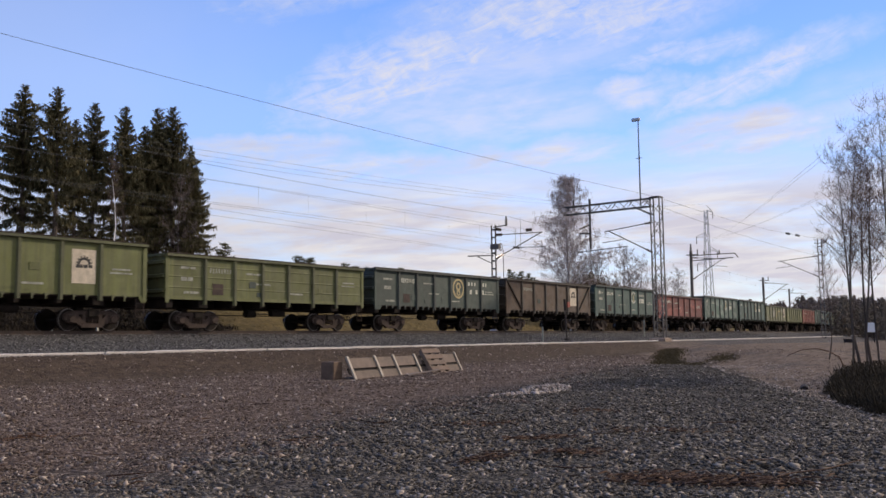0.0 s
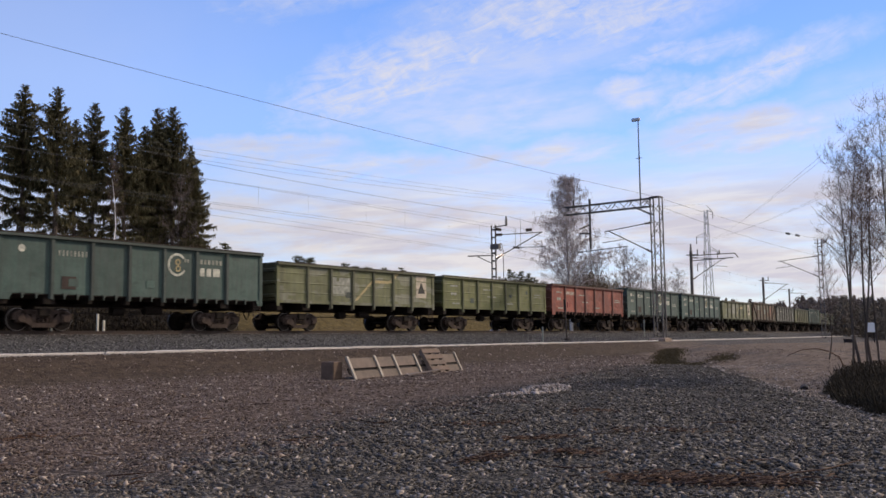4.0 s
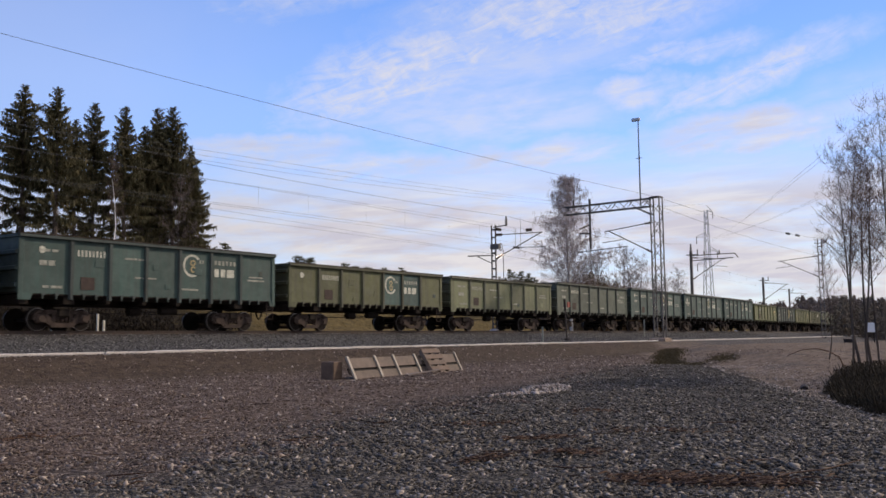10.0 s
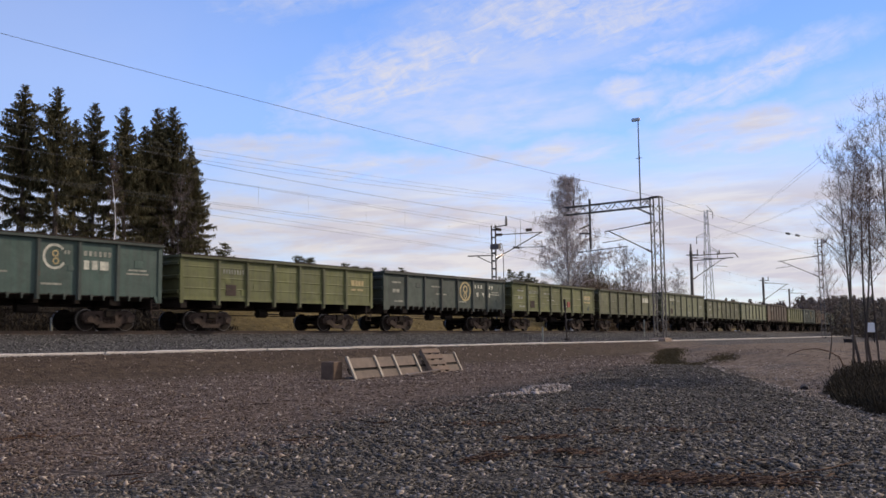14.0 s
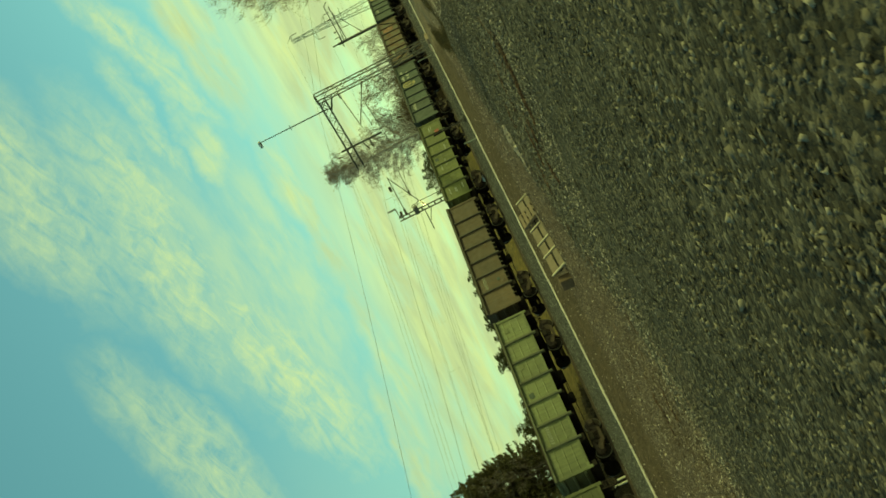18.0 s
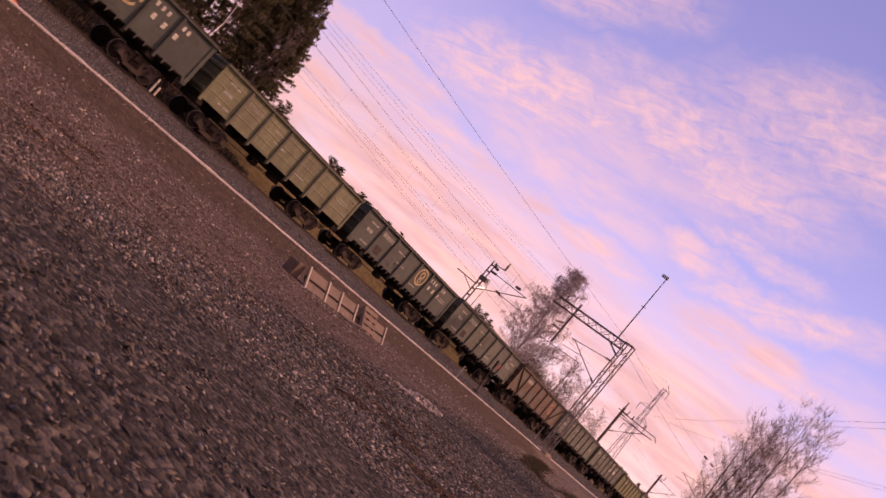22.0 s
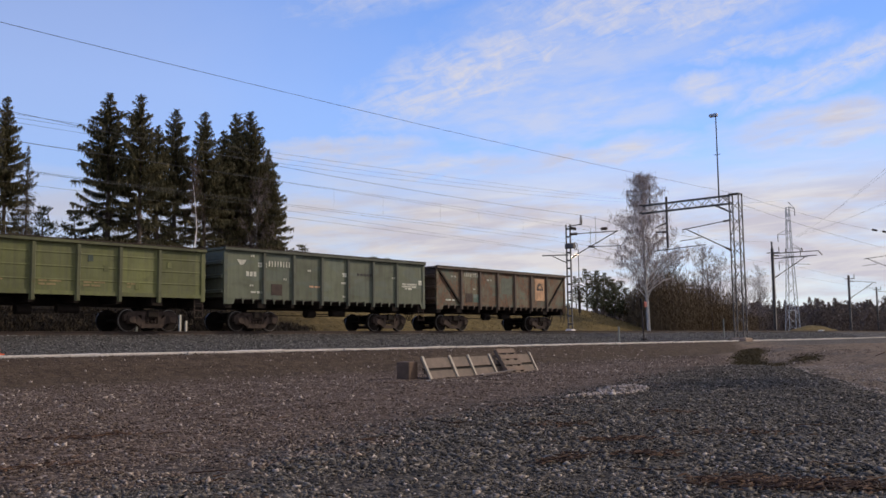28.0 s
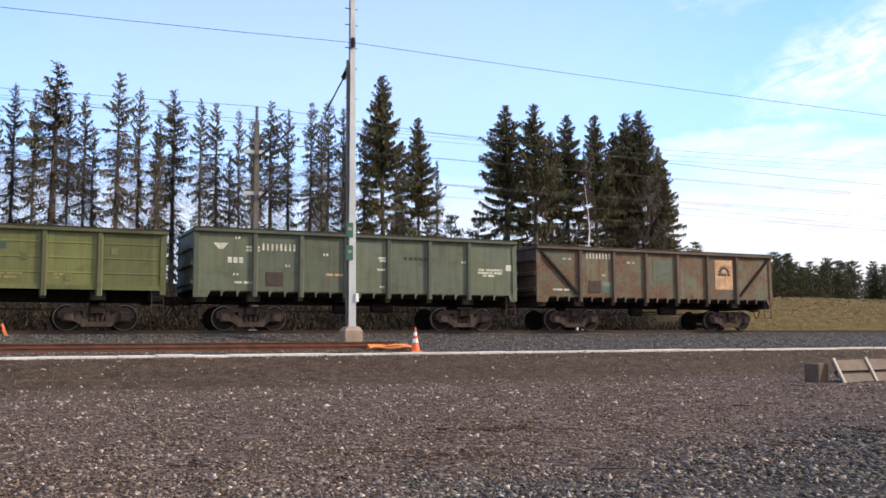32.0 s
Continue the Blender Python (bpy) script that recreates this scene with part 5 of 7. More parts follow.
for z, s in ((19.5, -1), (17.0, 1), (14.0, -1), (25.0, 1)):
    w = 3.6 if z < 24 else 1.6
    part("arm", bar(bar(B(), (s * 0.4, 0, z), (s * w, -s * 0.8, z - 0.3), 0.13), (s * 0.4, 0, z + 1.0), (s * w, -s * 0.8, z - 0.2), 0.09), GALV, pylon)
    part("hanger", cyl(B(), (s * w, -s * 0.8, z - 0.3), (s * w, -s * 0.8, z - 1.7), 0.07, n=6), CERAMIC, pylon)


def power_wire(c2, c1, c0, x0, x1):
    pts = []
    for i in range(25):
        x = x0 + (x1 - x0) * i / 24
        pts.append((x, 50 + 0.1027 * x, c2 * x * x + c1 * x + c0))
    wire("power_wire", pts, 0.009, label="thin dark overhead power wire strung between pylons")


power_wire(0.000155, 0.0389, 11.53, -120, 183)
power_wire(0.000328, 0.01775, 11.74, -120, 183)
power_wire(0.000375, 0.0106, 11.6, -120, 183)
power_wire(0.0, -0.003, 9.47, -120, 183)
power_wire(-0.00005, 0.014, 8.3, -120, 183)
for p, q, far in (((185, 68, 18.4), (57.4, 13.1, 10.95), (25, -1, 9.2)), ((185.5, 68, 18.9), (57.9, 12.6, 11.1), (25, -1.6, 9.3)), ((185, 68, 18.8), (77, 18.6, 10.7), (30, -2, 7.6)), ((185.5, 68, 19.2), (77.5, 18.0, 10.8), (30, -2.6, 7.7))):
    wire("power_wire", sagging(p, q, 0.4) + [Vector(far)], 0.007, label="thin dark overhead power wire leaving the pylon")
# feeder wire carried on the near masts
for p, q, s in (((-43, 31.5, 10.2), (11.12, 30.84, 10.22), 0.55), ((11.12, 30.84, 10.22), (65, 28, 9.85), 0.25), ((65, 28, 9.85), (117.9, 29.2, 10.9), 0.5)):
    wire("feeder_wire", sagging(p, q, s), 0.0095, label="thin dark feeder wire between masts")
# contact and carrying wires over the line
# two pairs overlap before the tension wheel, where the second is drawn up
for pair, lift in (("near", 0.0), ("far", 1.0)):
    def carry(x):
        return 7.15 + lift * (0.06 + 0.0085 * max(0.0, x - 28.0)) - 0.25 * (0.0 if 0 < x < 75 else 1.0) * abs(math.sin(x * 0.06))

    def contact(x):
        return 6.03 + lift * (0.1 + 0.0085 * max(0.0, x - 28.0))
    xs = [-60.0 + 5.0 * i for i in range(25 if lift else 55)]
    upper = wire("carrying_wire", [(x, track_y(x) + 0.2 * lift, carry(x)) for x in xs], 0.006, label="thin carrying wire above the railway line")
    wire("contact_wire", [(x, track_y(x) + 0.2 * lift, contact(x)) for x in xs], 0.006, label="thin contact wire above the railway line")
    x = -40.0 + 5.0 * lift
    while x < (58 if lift else 200):
        bm = cyl(B(), (0, 0, contact(x)), (0, 0, carry(x)), 0.0025, n=5)
        box(bm, -0.03, 0.03, -0.01, 0.01, carry(x) - 0.025, carry(x) + 0.015)
        part("dropper", bm, WIRE, upper, m=pose(x, track_y(x) + 0.2 * lift, 0))
        x += 8.4
wire("far_feeder_wire", sagging((-44, 39, 9.6), (9.71, 39, 9.65), 0.5) + sagging((9.71, 39, 9.65), (59.95, 38, 8.75), 0.5) + sagging((59.95, 38, 8.75), (107.2, 42, 10.4), 0.6), 0.01, label="thin dark feeder wire on the far masts")

# strain insulators hung in the feeder wires by the ladder-type mast
stay = sagging((65, 28.2, 9.3), (117.9, 29.95, 8.9), 0.35)
wire("stay_wire", stay, 0.011, label="thin dark stay wire between masts")
for pts, i in ((sagging((65, 28, 9.85), (117.9, 29.2, 10.9), 0.5), 9), (sagging((65, 28, 9.85), (117.9, 29.2, 10.9), 0.5), 10)):
    p = pts[i].lerp(pts[i + 1], 0.5)
    ob = thing("strain_insulator", "dark strain insulator hanging in an overhead wire", "insulator", Matrix.Translation(p), "strain insulators")
    d = (pts[i + 1] - pts[i]).normalized() * 0.8
    insulator(ob, -d, d, 0.11)


# ---------------------------------------------------------------- trees and far woods
def mesh_of(name, verts, faces, material):
    me = bpy.data.meshes.new(name)
    me.from_pydata(verts, [], faces)
    me.materials.append(material)
    return me


def tube(verts, faces, pts, radii, n=5):
    """Tapered tube through points, appended to verts and faces."""
    base = len(verts)
    for i, (p, r) in enumerate(zip(pts, radii)):
        d = (pts[min(i + 1, len(pts) - 1)] - pts[max(i - 1, 0)]).normalized()
        q = d.to_track_quat("Z", "Y")
        for k in range(n):
            a = math.tau * k / n
            verts.append(p + q @ Vector((math.cos(a) * r, math.sin(a) * r, 0)))
    for i in range(len(pts) - 1):
        for k in range(n):
            a, b = base + i * n + k, base + i * n + (k + 1) % n
            faces.append((a, b, b + n, a + n))


def spruce_meshes(seed, sparse):
    """Trunk and crown of a spruce 10 m high: boughs set singly round the trunk, hung with needle sprays."""
    r = random.Random(seed)
    tv, tf = [], []
    lean = Vector((r.uniform(-0.15, 0.15), r.uniform(-0.15, 0.15), 0))
    tube(tv, tf, [Vector((0, 0, -0.4)), Vector((0, 0, 3)) + lean * 0.4, Vector((0, 0, 6.5)) + lean, Vector((0, 0, 10.2)) + lean * 0.6], [0.15, 0.11, 0.07, 0.008], 7)
    cv, cf = [], []
    many = 230 if sparse else 300
    heavy = [r.uniform(0, math.tau) for _ in range(3)]
    bare = r.uniform(6.6, 7.9)
    for k in range(many):
        z = 0.7 + 9.4 * ((k + r.random()) / many) ** 0.9
        f = 1 - z / 10.25
        a = k * 2.4 + r.uniform(-0.7, 0.7)
        reach = 0.05 + (2.6 * min(f, 0.66) ** 0.78 if not sparse else 0.06 + 2.5 * min(f, 0.5))
        if sparse:
            # below the crown whole clumps of boughs have died away
            if z < bare and noise.noise((seed * 3.7 + math.cos(a) * 0.9, math.sin(a) * 0.9, z * 0.85)) < (-0.02 if z > 3 else 0.02):
                continue
            if z > bare and r.random() < 0.22:
                continue
            reach *= (1.0 if z > bare else r.uniform(0.4, 1.0)) * (1 + 0.7 * noise.noise((seed * 1.3, a * 0.8, z * 1.1)))
        elif z < 5.5 and r.random() < (0.64 if z < 3.6 else 0.5):
            continue
        # a bough here and there stands out beyond the rest
        L = reach * (r.uniform(0.5, 1.05) if r.random() < 0.9 else r.uniform(1.05, 1.25))
        L *= 1.0 + 0.12 * sum(math.cos(a - h) for h in heavy) / 3
        out = Vector((math.cos(a), math.sin(a), 0))
        side = Vector((-out.y, out.x, 0))
        fall = (0.55 - 0.115 * z + r.uniform(-0.18, 0.18) + (0.3 if sparse and z < bare else 0.0)) * L      # low boughs hang, high ones rise
        tip_up = r.uniform(0.0, 0.22) * L
        root = Vector((0, 0, z)) + lean * (z / 10)

        def at_(t):
            return root + out * (L * t) + Vector((0, 0, -fall * t + tip_up * t * t * t))
        if L > 0.3:
            tube(cv, cf, [at_(0), at_(0.5), at_(1.0)], [0.016, 0.01, 0.003], 3)
        m = max(6, int(L * (26 if not sparse else (27 if z > bare else 21))))
        small = min(1.0, L + 0.15)
        for j in range(m):
            t = (j + r.random()) / m
            if t < (0.3 if z < 4.5 else 0.08) and r.random() < 0.8:
                continue
            p = at_(t)
            wide = (0.07 + 0.24 * (1 - t)) * small
            for s in (-1, 1):
                if r.random() < (0.12 if not sparse else 0.3):
                    continue
                tip = p + side * (s * wide * r.uniform(0.3, 1.4)) + out * r.uniform(0.0, 0.17) + Vector((0, 0, r.uniform(-0.22, 0.04) * small))
                w = out * r.uniform(0.022, 0.05)
                i = len(cv)
                cv += [p - w, p + w, tip + w * 0.2, tip - w * 0.3]
                cf.append((i, i + 1, i + 2, i + 3))
            for _ in range(2 if not sparse else 1):
                q = p + Vector((r.uniform(-0.08, 0.08), r.uniform(-0.08, 0.08), -r.uniform(0.08, 0.42) * small))
                w = Vector((r.uniform(-1, 1), r.uniform(-1, 1), 0)) * 0.042
                i = len(cv)
                cv += [p - w, p + w, q]
                cf.append((i, i + 1, i + 2))
    dv, df = [], []
    for _ in range(620 if sparse else 170):
        # dead twigs left on the bare part of the trunk
        z, a = r.uniform(0.6, 7.0 if sparse else 4.5), r.uniform(0, math.tau)
        d = Vector((math.cos(a), math.sin(a), r.uniform(-0.75, 0.1))) * r.uniform(0.3, 1.25)
        p = Vector((0, 0, z)) + lean * (z / 10)
        tube(dv, df, [p, p + d], [0.009, 0.003], 3)
        for _ in range(3):
            q = p + d * r.uniform(0.35, 1.0)
            e = Vector((r.uniform(-0.3, 0.3), r.uniform(-0.3, 0.3), -r.uniform(0.0, 0.4)))
            w = Vector((r.uniform(-1, 1), r.uniform(-1, 1), 0)).normalized() * 0.007
            i = len(dv)
            dv += [q - w, q + w, q + e]
            df.append((i, i + 1, i + 2))
    return mesh_of("trunk", tv, tf, BARK), mesh_of("crown", cv, cf, NEEDLES_THIN if sparse else NEEDLES), mesh_of("dead_wood", dv, df, DEADTWIGS)


DENSE = [spruce_meshes(s, False) for s in (1, 2, 3, 4, 5)]
THIN = [spruce_meshes(s, True) for s in (11, 12, 13, 14, 15, 16)]


def spruce(x, y, top, kind, wide, turn, group="spruces behind the line"):
    z = gz(x, y)
    h = (top - z) / 10.0
    meshes = (DENSE if kind == "d" else THIN)[int(turn * 7.3) % (5 if kind == "d" else 6)]
    t = thing("spruce_tree", "dense dark green spruce behind the line" if kind == "d" else "thin patchy spruce with bare lower trunk", "tree", pose(x, y, z, 0, 0, turn * 57), group)
    t.scale = (h * wide * 1.08, h * wide * 1.08, h)
    part("trunk", meshes[0], None, t)
    part("crown", meshes[1], None, t)
    part("dead_wood", meshes[2], None, t, "grey dead twigs on the lower trunk")["kind"] = "stuff"


TREE_Y = 62.0
for i, (x, top, kind, wide) in enumerate((
        (-9, 16.5, "t", 1.0), (-6, 15.5, "d", 0.8), (-3.5, 16.2, "t", 1.0), (-1.0, 15.2, "t", 0.9), (2.7, 16.9, "t", 1.35), (4.6, 15.4, "t", 0.7), (6.4, 16.5, "t", 0.95), (7.8, 16.0, "t", 0.75), (10.2, 16.4, "t", 1.0),
        (11.6, 15.4, "t", 0.7), (12.9, 15.5, "t", 0.85), (14.9, 14.2, "t", 0.7), (16.4, 15.8, "t", 0.95), (17.9, 15.6, "t", 0.75), (18.9, 15.8, "t", 0.75), (20.4, 16.4, "t", 0.85),
        (22.0, 16.3, "t", 0.8), (24.4, 18.4, "d", 0.85), (27.6, 15.9, "d", 0.75), (5.2, 13.5, "t", 0.8), (8.8, 13.0, "t", 0.8), (13.8, 12.5, "t", 0.8), (21.2, 13.0, "t", 0.8), (25.6, 12.4, "t", 0.8),
        (35.4, 17.7, "d", 1.12), (36.7, 17.5, "d", 0.9), (38.9, 15.8, "d", 0.8), (41.1, 17.6, "d", 0.9), (42.5, 17.3, "d", 0.85), (44.8, 16.4, "d", 0.85), (46.9, 18.4, "d", 0.95), (47.3, 18.2, "d", 0.95),
        (46.6, 16.6, "d", 0.95), (48.6, 13.4, "d", 0.9), (49.2, 15.4, "d", 0.85),
        (-7.6, 15.6, "t", 0.7), (-4.8, 14.6, "t", 0.7), (-2.2, 15.8, "t", 0.65), (0.4, 15.7, "t", 0.75), (1.6, 14.4, "t", 0.7), (3.6, 14.8, "t", 0.6), (9.3, 14.6, "t", 0.65), (14.2, 15.0, "t", 0.6),
        (15.6, 14.6, "t", 0.6), (19.6, 14.8, "t", 0.6), (23.1, 15.2, "t", 0.7), (26.4, 14.2, "t", 0.65), (28.4, 12.6, "t", 0.7))):
    spruce(x, TREE_Y + (i * 37 % 11) * 0.28 - 1.4, top, kind, wide, 0.37 + i * 0.61)


def bare_tree(seed, height, spread_, limbs, weep, trunk_r, fine, spray=None, start=0.2, thin=1.0, bark=None):
    """Bare broadleaf tree: trunk, limbs, branches and hanging twigs."""
    r = random.Random(seed)
    tv, tf, lv, lf, cv, cf = [], [], [], [], [], []
    bend = [Vector((0, 0, -0.4))]
    for i in range(1, 8):
        t = i / 7
        bend.append(Vector((0.25 * math.sin(3.1 * t + seed), 0.2 * math.sin(2.3 * t + seed * 2), height * t)))
    tube(tv, tf, bend, [trunk_r * (1 - 0.93 * i / 7) for i in range(8)], 7)

    def trunk_at(t):
        f = t * 7
        i = min(6, int(f))
        return bend[i].lerp(bend[i + 1], f - i)
    for i in range(limbs):
        t = start + (0.98 - start) * (i + r.random()) / limbs
        a = i * 2.4 + r.uniform(-0.5, 0.5)
        L = spread_ * ((1.02 * (1 - t) ** 0.75 + 0.03) if weep else (1.05 - 0.85 * t)) * r.uniform(0.6, 1.2) + 0.25
        out = Vector((math.cos(a), math.sin(a), 0))
        p0 = trunk_at(t)
        rise = L * (r.uniform(0.45, 1.05) if weep else r.uniform(0.7, 1.25))
        p1, p2 = p0 + out * L * 0.5 + Vector((0, 0, rise * 0.62)), p0 + out * L + Vector((0, 0, rise * (0.8 if weep else 1.1)))
        rr = trunk_r * 0.32 * (1.1 - t)
        tube(lv, lf, [p0, p1, p2], [rr, rr * 0.6, 0.008], 4)
        for j in range(fine):
            u = r.uniform(0.15, 1.0)
            b = p0.lerp(p1, u * 2) if u < 0.5 else p1.lerp(p2, u * 2 - 1)
            d = Vector((r.uniform(-1, 1), r.uniform(-1, 1), r.uniform(-0.2, 0.9))).normalized()
            e = b + d * r.uniform(0.25, 0.8) * (0.4 + 0.12 * spread_)
            drop = Vector((r.uniform(-0.12, 0.12), r.uniform(-0.12, 0.12), -r.uniform(0.3, 1.7) if weep else r.uniform(0.1, 0.6)))
            tube(cv, cf, [b, e], [0.012 * thin, 0.006 * thin], 3)
            for k in range(5):
                s = b.lerp(e, r.uniform(0.3, 1.0))
                w = Vector((r.uniform(-1, 1), r.uniform(-1, 1), 0)).normalized() * (0.012 if weep else 0.009) * thin
                q = s + drop * r.uniform(0.4, 1.0) + Vector((r.uniform(-0.25, 0.25), r.uniform(-0.25, 0.25), r.uniform(-0.1, 0.2)))
                n = len(cv)
                cv += [s - w, s + w, q]
                cf.append((n, n + 1, n + 2))
    return mesh_of("trunk", tv, tf, bark or GREYBARK), mesh_of("twigs", cv, cf, spray or TWIGS), mesh_of("branchwork", lv, lf, bark or GREYBARK)


def plant_bare(meshes, x, y, scale, turn, name, label, group="", z=None):
    t = thing(name, label, "tree", pose(x, y, gz(x, y) if z is None else z, 0, 0, turn), group)
    t.scale = (scale,) * 3
    part("trunk", meshes[0], None, t)
    part("branchwork", meshes[2], None, t)["kind"] = "stuff"
    part("twig_crown", meshes[1], None, t)["kind"] = "stuff"


plant_bare(bare_tree(3, 16.6, 6.0, 96, True, 0.2, 30, None, 0.2, 0.8, WHITEBARK), 88.3, 48.0, 1.0, 0, "birch_tree", "tall weeping birch, bare, with white trunk")
BARE = [bare_tree(s, 9.0, 2.6, 32, False, 0.08, 13, GREYTWIGS, 0.25, 0.8) for s in (21, 22, 23)]
for i, (x, y, sc) in enumerate(((98, 50, 1.0), (101, 52, 1.15), (105, 49, 1.1), (108, 51, 1.2), (111, 50, 1.05), (114, 53, 0.95), (103, 55, 1.0), (119, 52, 0.85), (123, 50, 0.95), (126, 53, 0.9), (129, 56, 0.8), (132, 54, 0.85), (153, 62, 0.8))):
    plant_bare(BARE[i % 3], x, y, sc, i * 71, "bare_tree", "bare grey young tree behind the line", "bare trees behind the line")
SLIM = [bare_tree(s, 8.2, 1.2, 38, False, 0.055, 9, SLIMTWIGS, 0.4, 0.42, SLIMBARK) for s in (31, 32, 33)]
for i, (x, y, sc) in enumerate(((26.2, 6.0, 0.74), (26.8, 5.85, 0.8), (27.4, 5.75, 0.78), (26.4, 5.65, 0.7), (25.9, 4.95, 0.86), (26.6, 4.75, 0.85), (29.5, 6.0, 0.72), (33.0, 8.3, 0.5))):
    plant_bare(SLIM[i % 3], x, y, sc * 0.95, i * 83, "sapling", "slender bare sapling at the edge of the yard", "saplings at the edge of the yard")
plant_bare(BARE[1], 47.0, 60.0, 1.0, 10, "bare_tree", "bare grey young tree behind the line", "bare trees behind the line")
bm = B()
cyl(bm, (0, 0, -0.3), (0.1, 0, 2.8), 0.05, 0.045, 7)
cyl(bm, (0.1, 0, 2.78), (0.36, 0, 4.9), 0.045, 0.04, 7)
cyl(bm, (0.36, 0, 4.88), (0.2, 0, 6.8), 0.04, 0.026, 7)
cyl(bm, (0.2, 0, 6.78), (-0.02, 0, 8.3), 0.026, 0.01, 7)
slim_birch = thing("birch_tree", "slim white birch stem before the dark spruces", "tree", pose(39.7, 58.6, gz(39.7, 58.6)))
part("trunk", bm, PALEBARK, slim_birch)
part("twig_crown", SLIM[0][1], None, slim_birch, m=Matrix.Translation((0.1, 0, 1.5)) @ Matrix.Diagonal((0.7, 0.7, 1.0, 1)))


def pine_meshes(seed):
    """Young pine 5 m high with tufted crown."""
    r = random.Random(seed)
    tv, tf, cv, cf = [], [], [], []
    tube(tv, tf, [Vector((0, 0, -0.3)), Vector((0.1, 0, 2.5)), Vector((0, 0, 4.9))], [0.09, 0.06, 0.015], 6)
    z = 0.7
    while z < 5:
        f = 1 - z / 5.2
        for k in range(6):
            a = r.uniform(0, math.tau)
            L = (0.25 + 1.3 * f ** 0.7) * r.uniform(0.6, 1.15)
            out = Vector((math.cos(a), math.sin(a), 0.35))
            root = Vector((0, 0, z))
            tube(cv, cf, [root, root + out * L], [0.014, 0.005], 3)
            for j in range(int(9 + 12 * L)):
                p = root + out * L * r.uniform(0.3, 1.0) + Vector((r.uniform(-0.12, 0.12), r.uniform(-0.12, 0.12), r.uniform(-0.05, 0.1)))
                q = p + Vector((r.uniform(-0.2, 0.2), r.uniform(-0.2, 0.2), r.uniform(0.0, 0.28)))
                w = Vector((r.uniform(-1, 1), r.uniform(-1, 1), 0)).normalized() * 0.045
                i = len(cv)
                cv += [p - w, p + w, q]
                cf.append((i, i + 1, i + 2))
        z += 0.3
    return mesh_of("trunk", tv, tf, BARK), mesh_of("crown", cv, cf, PINENEEDLES)


PINES = [pine_meshes(s) for s in (41, 42, 43)]


def pine(x, y, h, i):
    t = thing("young_pine", "young dark green pine on the grassy rise", "tree", pose(x, y, gz(x, y), 0, 0, i * 63), "young pines")
    t.scale = (h / 5.0 * 1.15, h / 5.0 * 1.15, h / 5.0)
    part("trunk", PINES[i % 3][0], None, t)
    part("crown", PINES[i % 3][1], None, t)


rng = random.Random(77)
for i in range(120):
    pine(60 + i * 0.385 + rng.uniform(-0.7, 0.7), 71 + rng.uniform(-3, 5), rng.uniform(3.2, 5.0), i)
for i, (x, y, h) in enumerate(((52.5, 62, 4.2), (54, 63, 4.9), (55.6, 62, 3.4), (58, 62.5, 2.8), (32, 66, 6.2), (30.5, 67, 5.4), (35.5, 68, 6.4), (87, 56, 3.4), (89.5, 54.8, 3.8), (93, 55.5, 4.6), (91, 55, 4.6), (92, 54.2, 3.8), (94.5, 55, 4.6), (90, 56.5, 4.6), (95.5, 56.5, 4.9), (97, 55.5, 4.4), (92.6, 57, 5.0))):
    pine(x, y, h, i)


def brush(verts, faces, r, x, y, z, w, h, n, size=0.12):
    """A thicket: upright crooked shoots with small sprays."""
    for _ in range(n):
        a, d = r.uniform(0, math.tau), w * math.sqrt(r.random())
        p = Vector((x + d * math.cos(a), y + d * math.sin(a), z + h * r.random() ** 0.8 * (1 - 0.45 * (d / w) ** 2)))
        q = p + Vector((r.uniform(-1, 1), r.uniform(-1, 1), r.uniform(0.2, 1.8))) * size * 1.8
        s = Vector((r.uniform(-1, 1), r.uniform(-1, 1), r.uniform(-0.3, 0.3))).normalized() * size * 0.3
        i = len(verts)
        verts += [p - s, p + s, q]
        faces.append((i, i + 1, i + 2))


def thicket(name, label, x, y, w, h, n, size, material, seed):
    r = random.Random(seed)
    v, f = [], []
    brush(v, f, r, 0, 0, -0.2, w, h, n, size)
    for _ in range(int(n / 90)):
        a, d = r.uniform(0, math.tau), w * 0.8 * math.sqrt(r.random())
        b = Vector((d * math.cos(a), d * math.sin(a), -0.2))
        tube(v, f, [b, b + Vector((r.uniform(-0.3, 0.3), r.uniform(-0.3, 0.3), h * r.uniform(0.7, 1.15)))], [0.02 + size * 0.06, 0.006], 3)
    me = mesh_of(name, v, f, material)
    ob = new(name, me)
    ob.matrix_basis = pose(x, y, gz(x, y))
    return tagged(ob, label, "bush", "thickets")


for i, (x, y, w, h) in enumerate(((93, 49, 3.6, 7.0), (98, 50, 4.0, 7.4), (104, 51, 4.5, 6.8), (110, 51, 4.0, 6.2), (96, 52, 3.0, 6.0), (116, 54, 5.0, 4.2), (107, 56, 5.0, 5.6), (124, 57, 5.5, 3.8), (133, 60, 6.0, 4.0))):
    thicket("thicket", "dense brown leafless thicket behind the line", x, y, w, h, 9000, 0.13, SHRUB, 50 + i)
for i, (x, y, w, h) in enumerate(((17.6, 3.55, 0.95, 0.9), (19.0, 3.9, 1.1, 0.95), (20.4, 4.4, 1.1, 0.9), (21.8, 4.6, 1.2, 0.95), (23.2, 4.8, 1.3, 0.95), (24.8, 5.1, 1.3, 1.0), (21.4, 3.6, 1.2, 1.1), (16.4, 3.0, 0.8, 0.85))):
    thicket("bush", "low dark brown heathery bush at the yard's edge", x, y, w * 0.78, h * 0.58, 9000, 0.026, DARKBUSH, 80 + i)


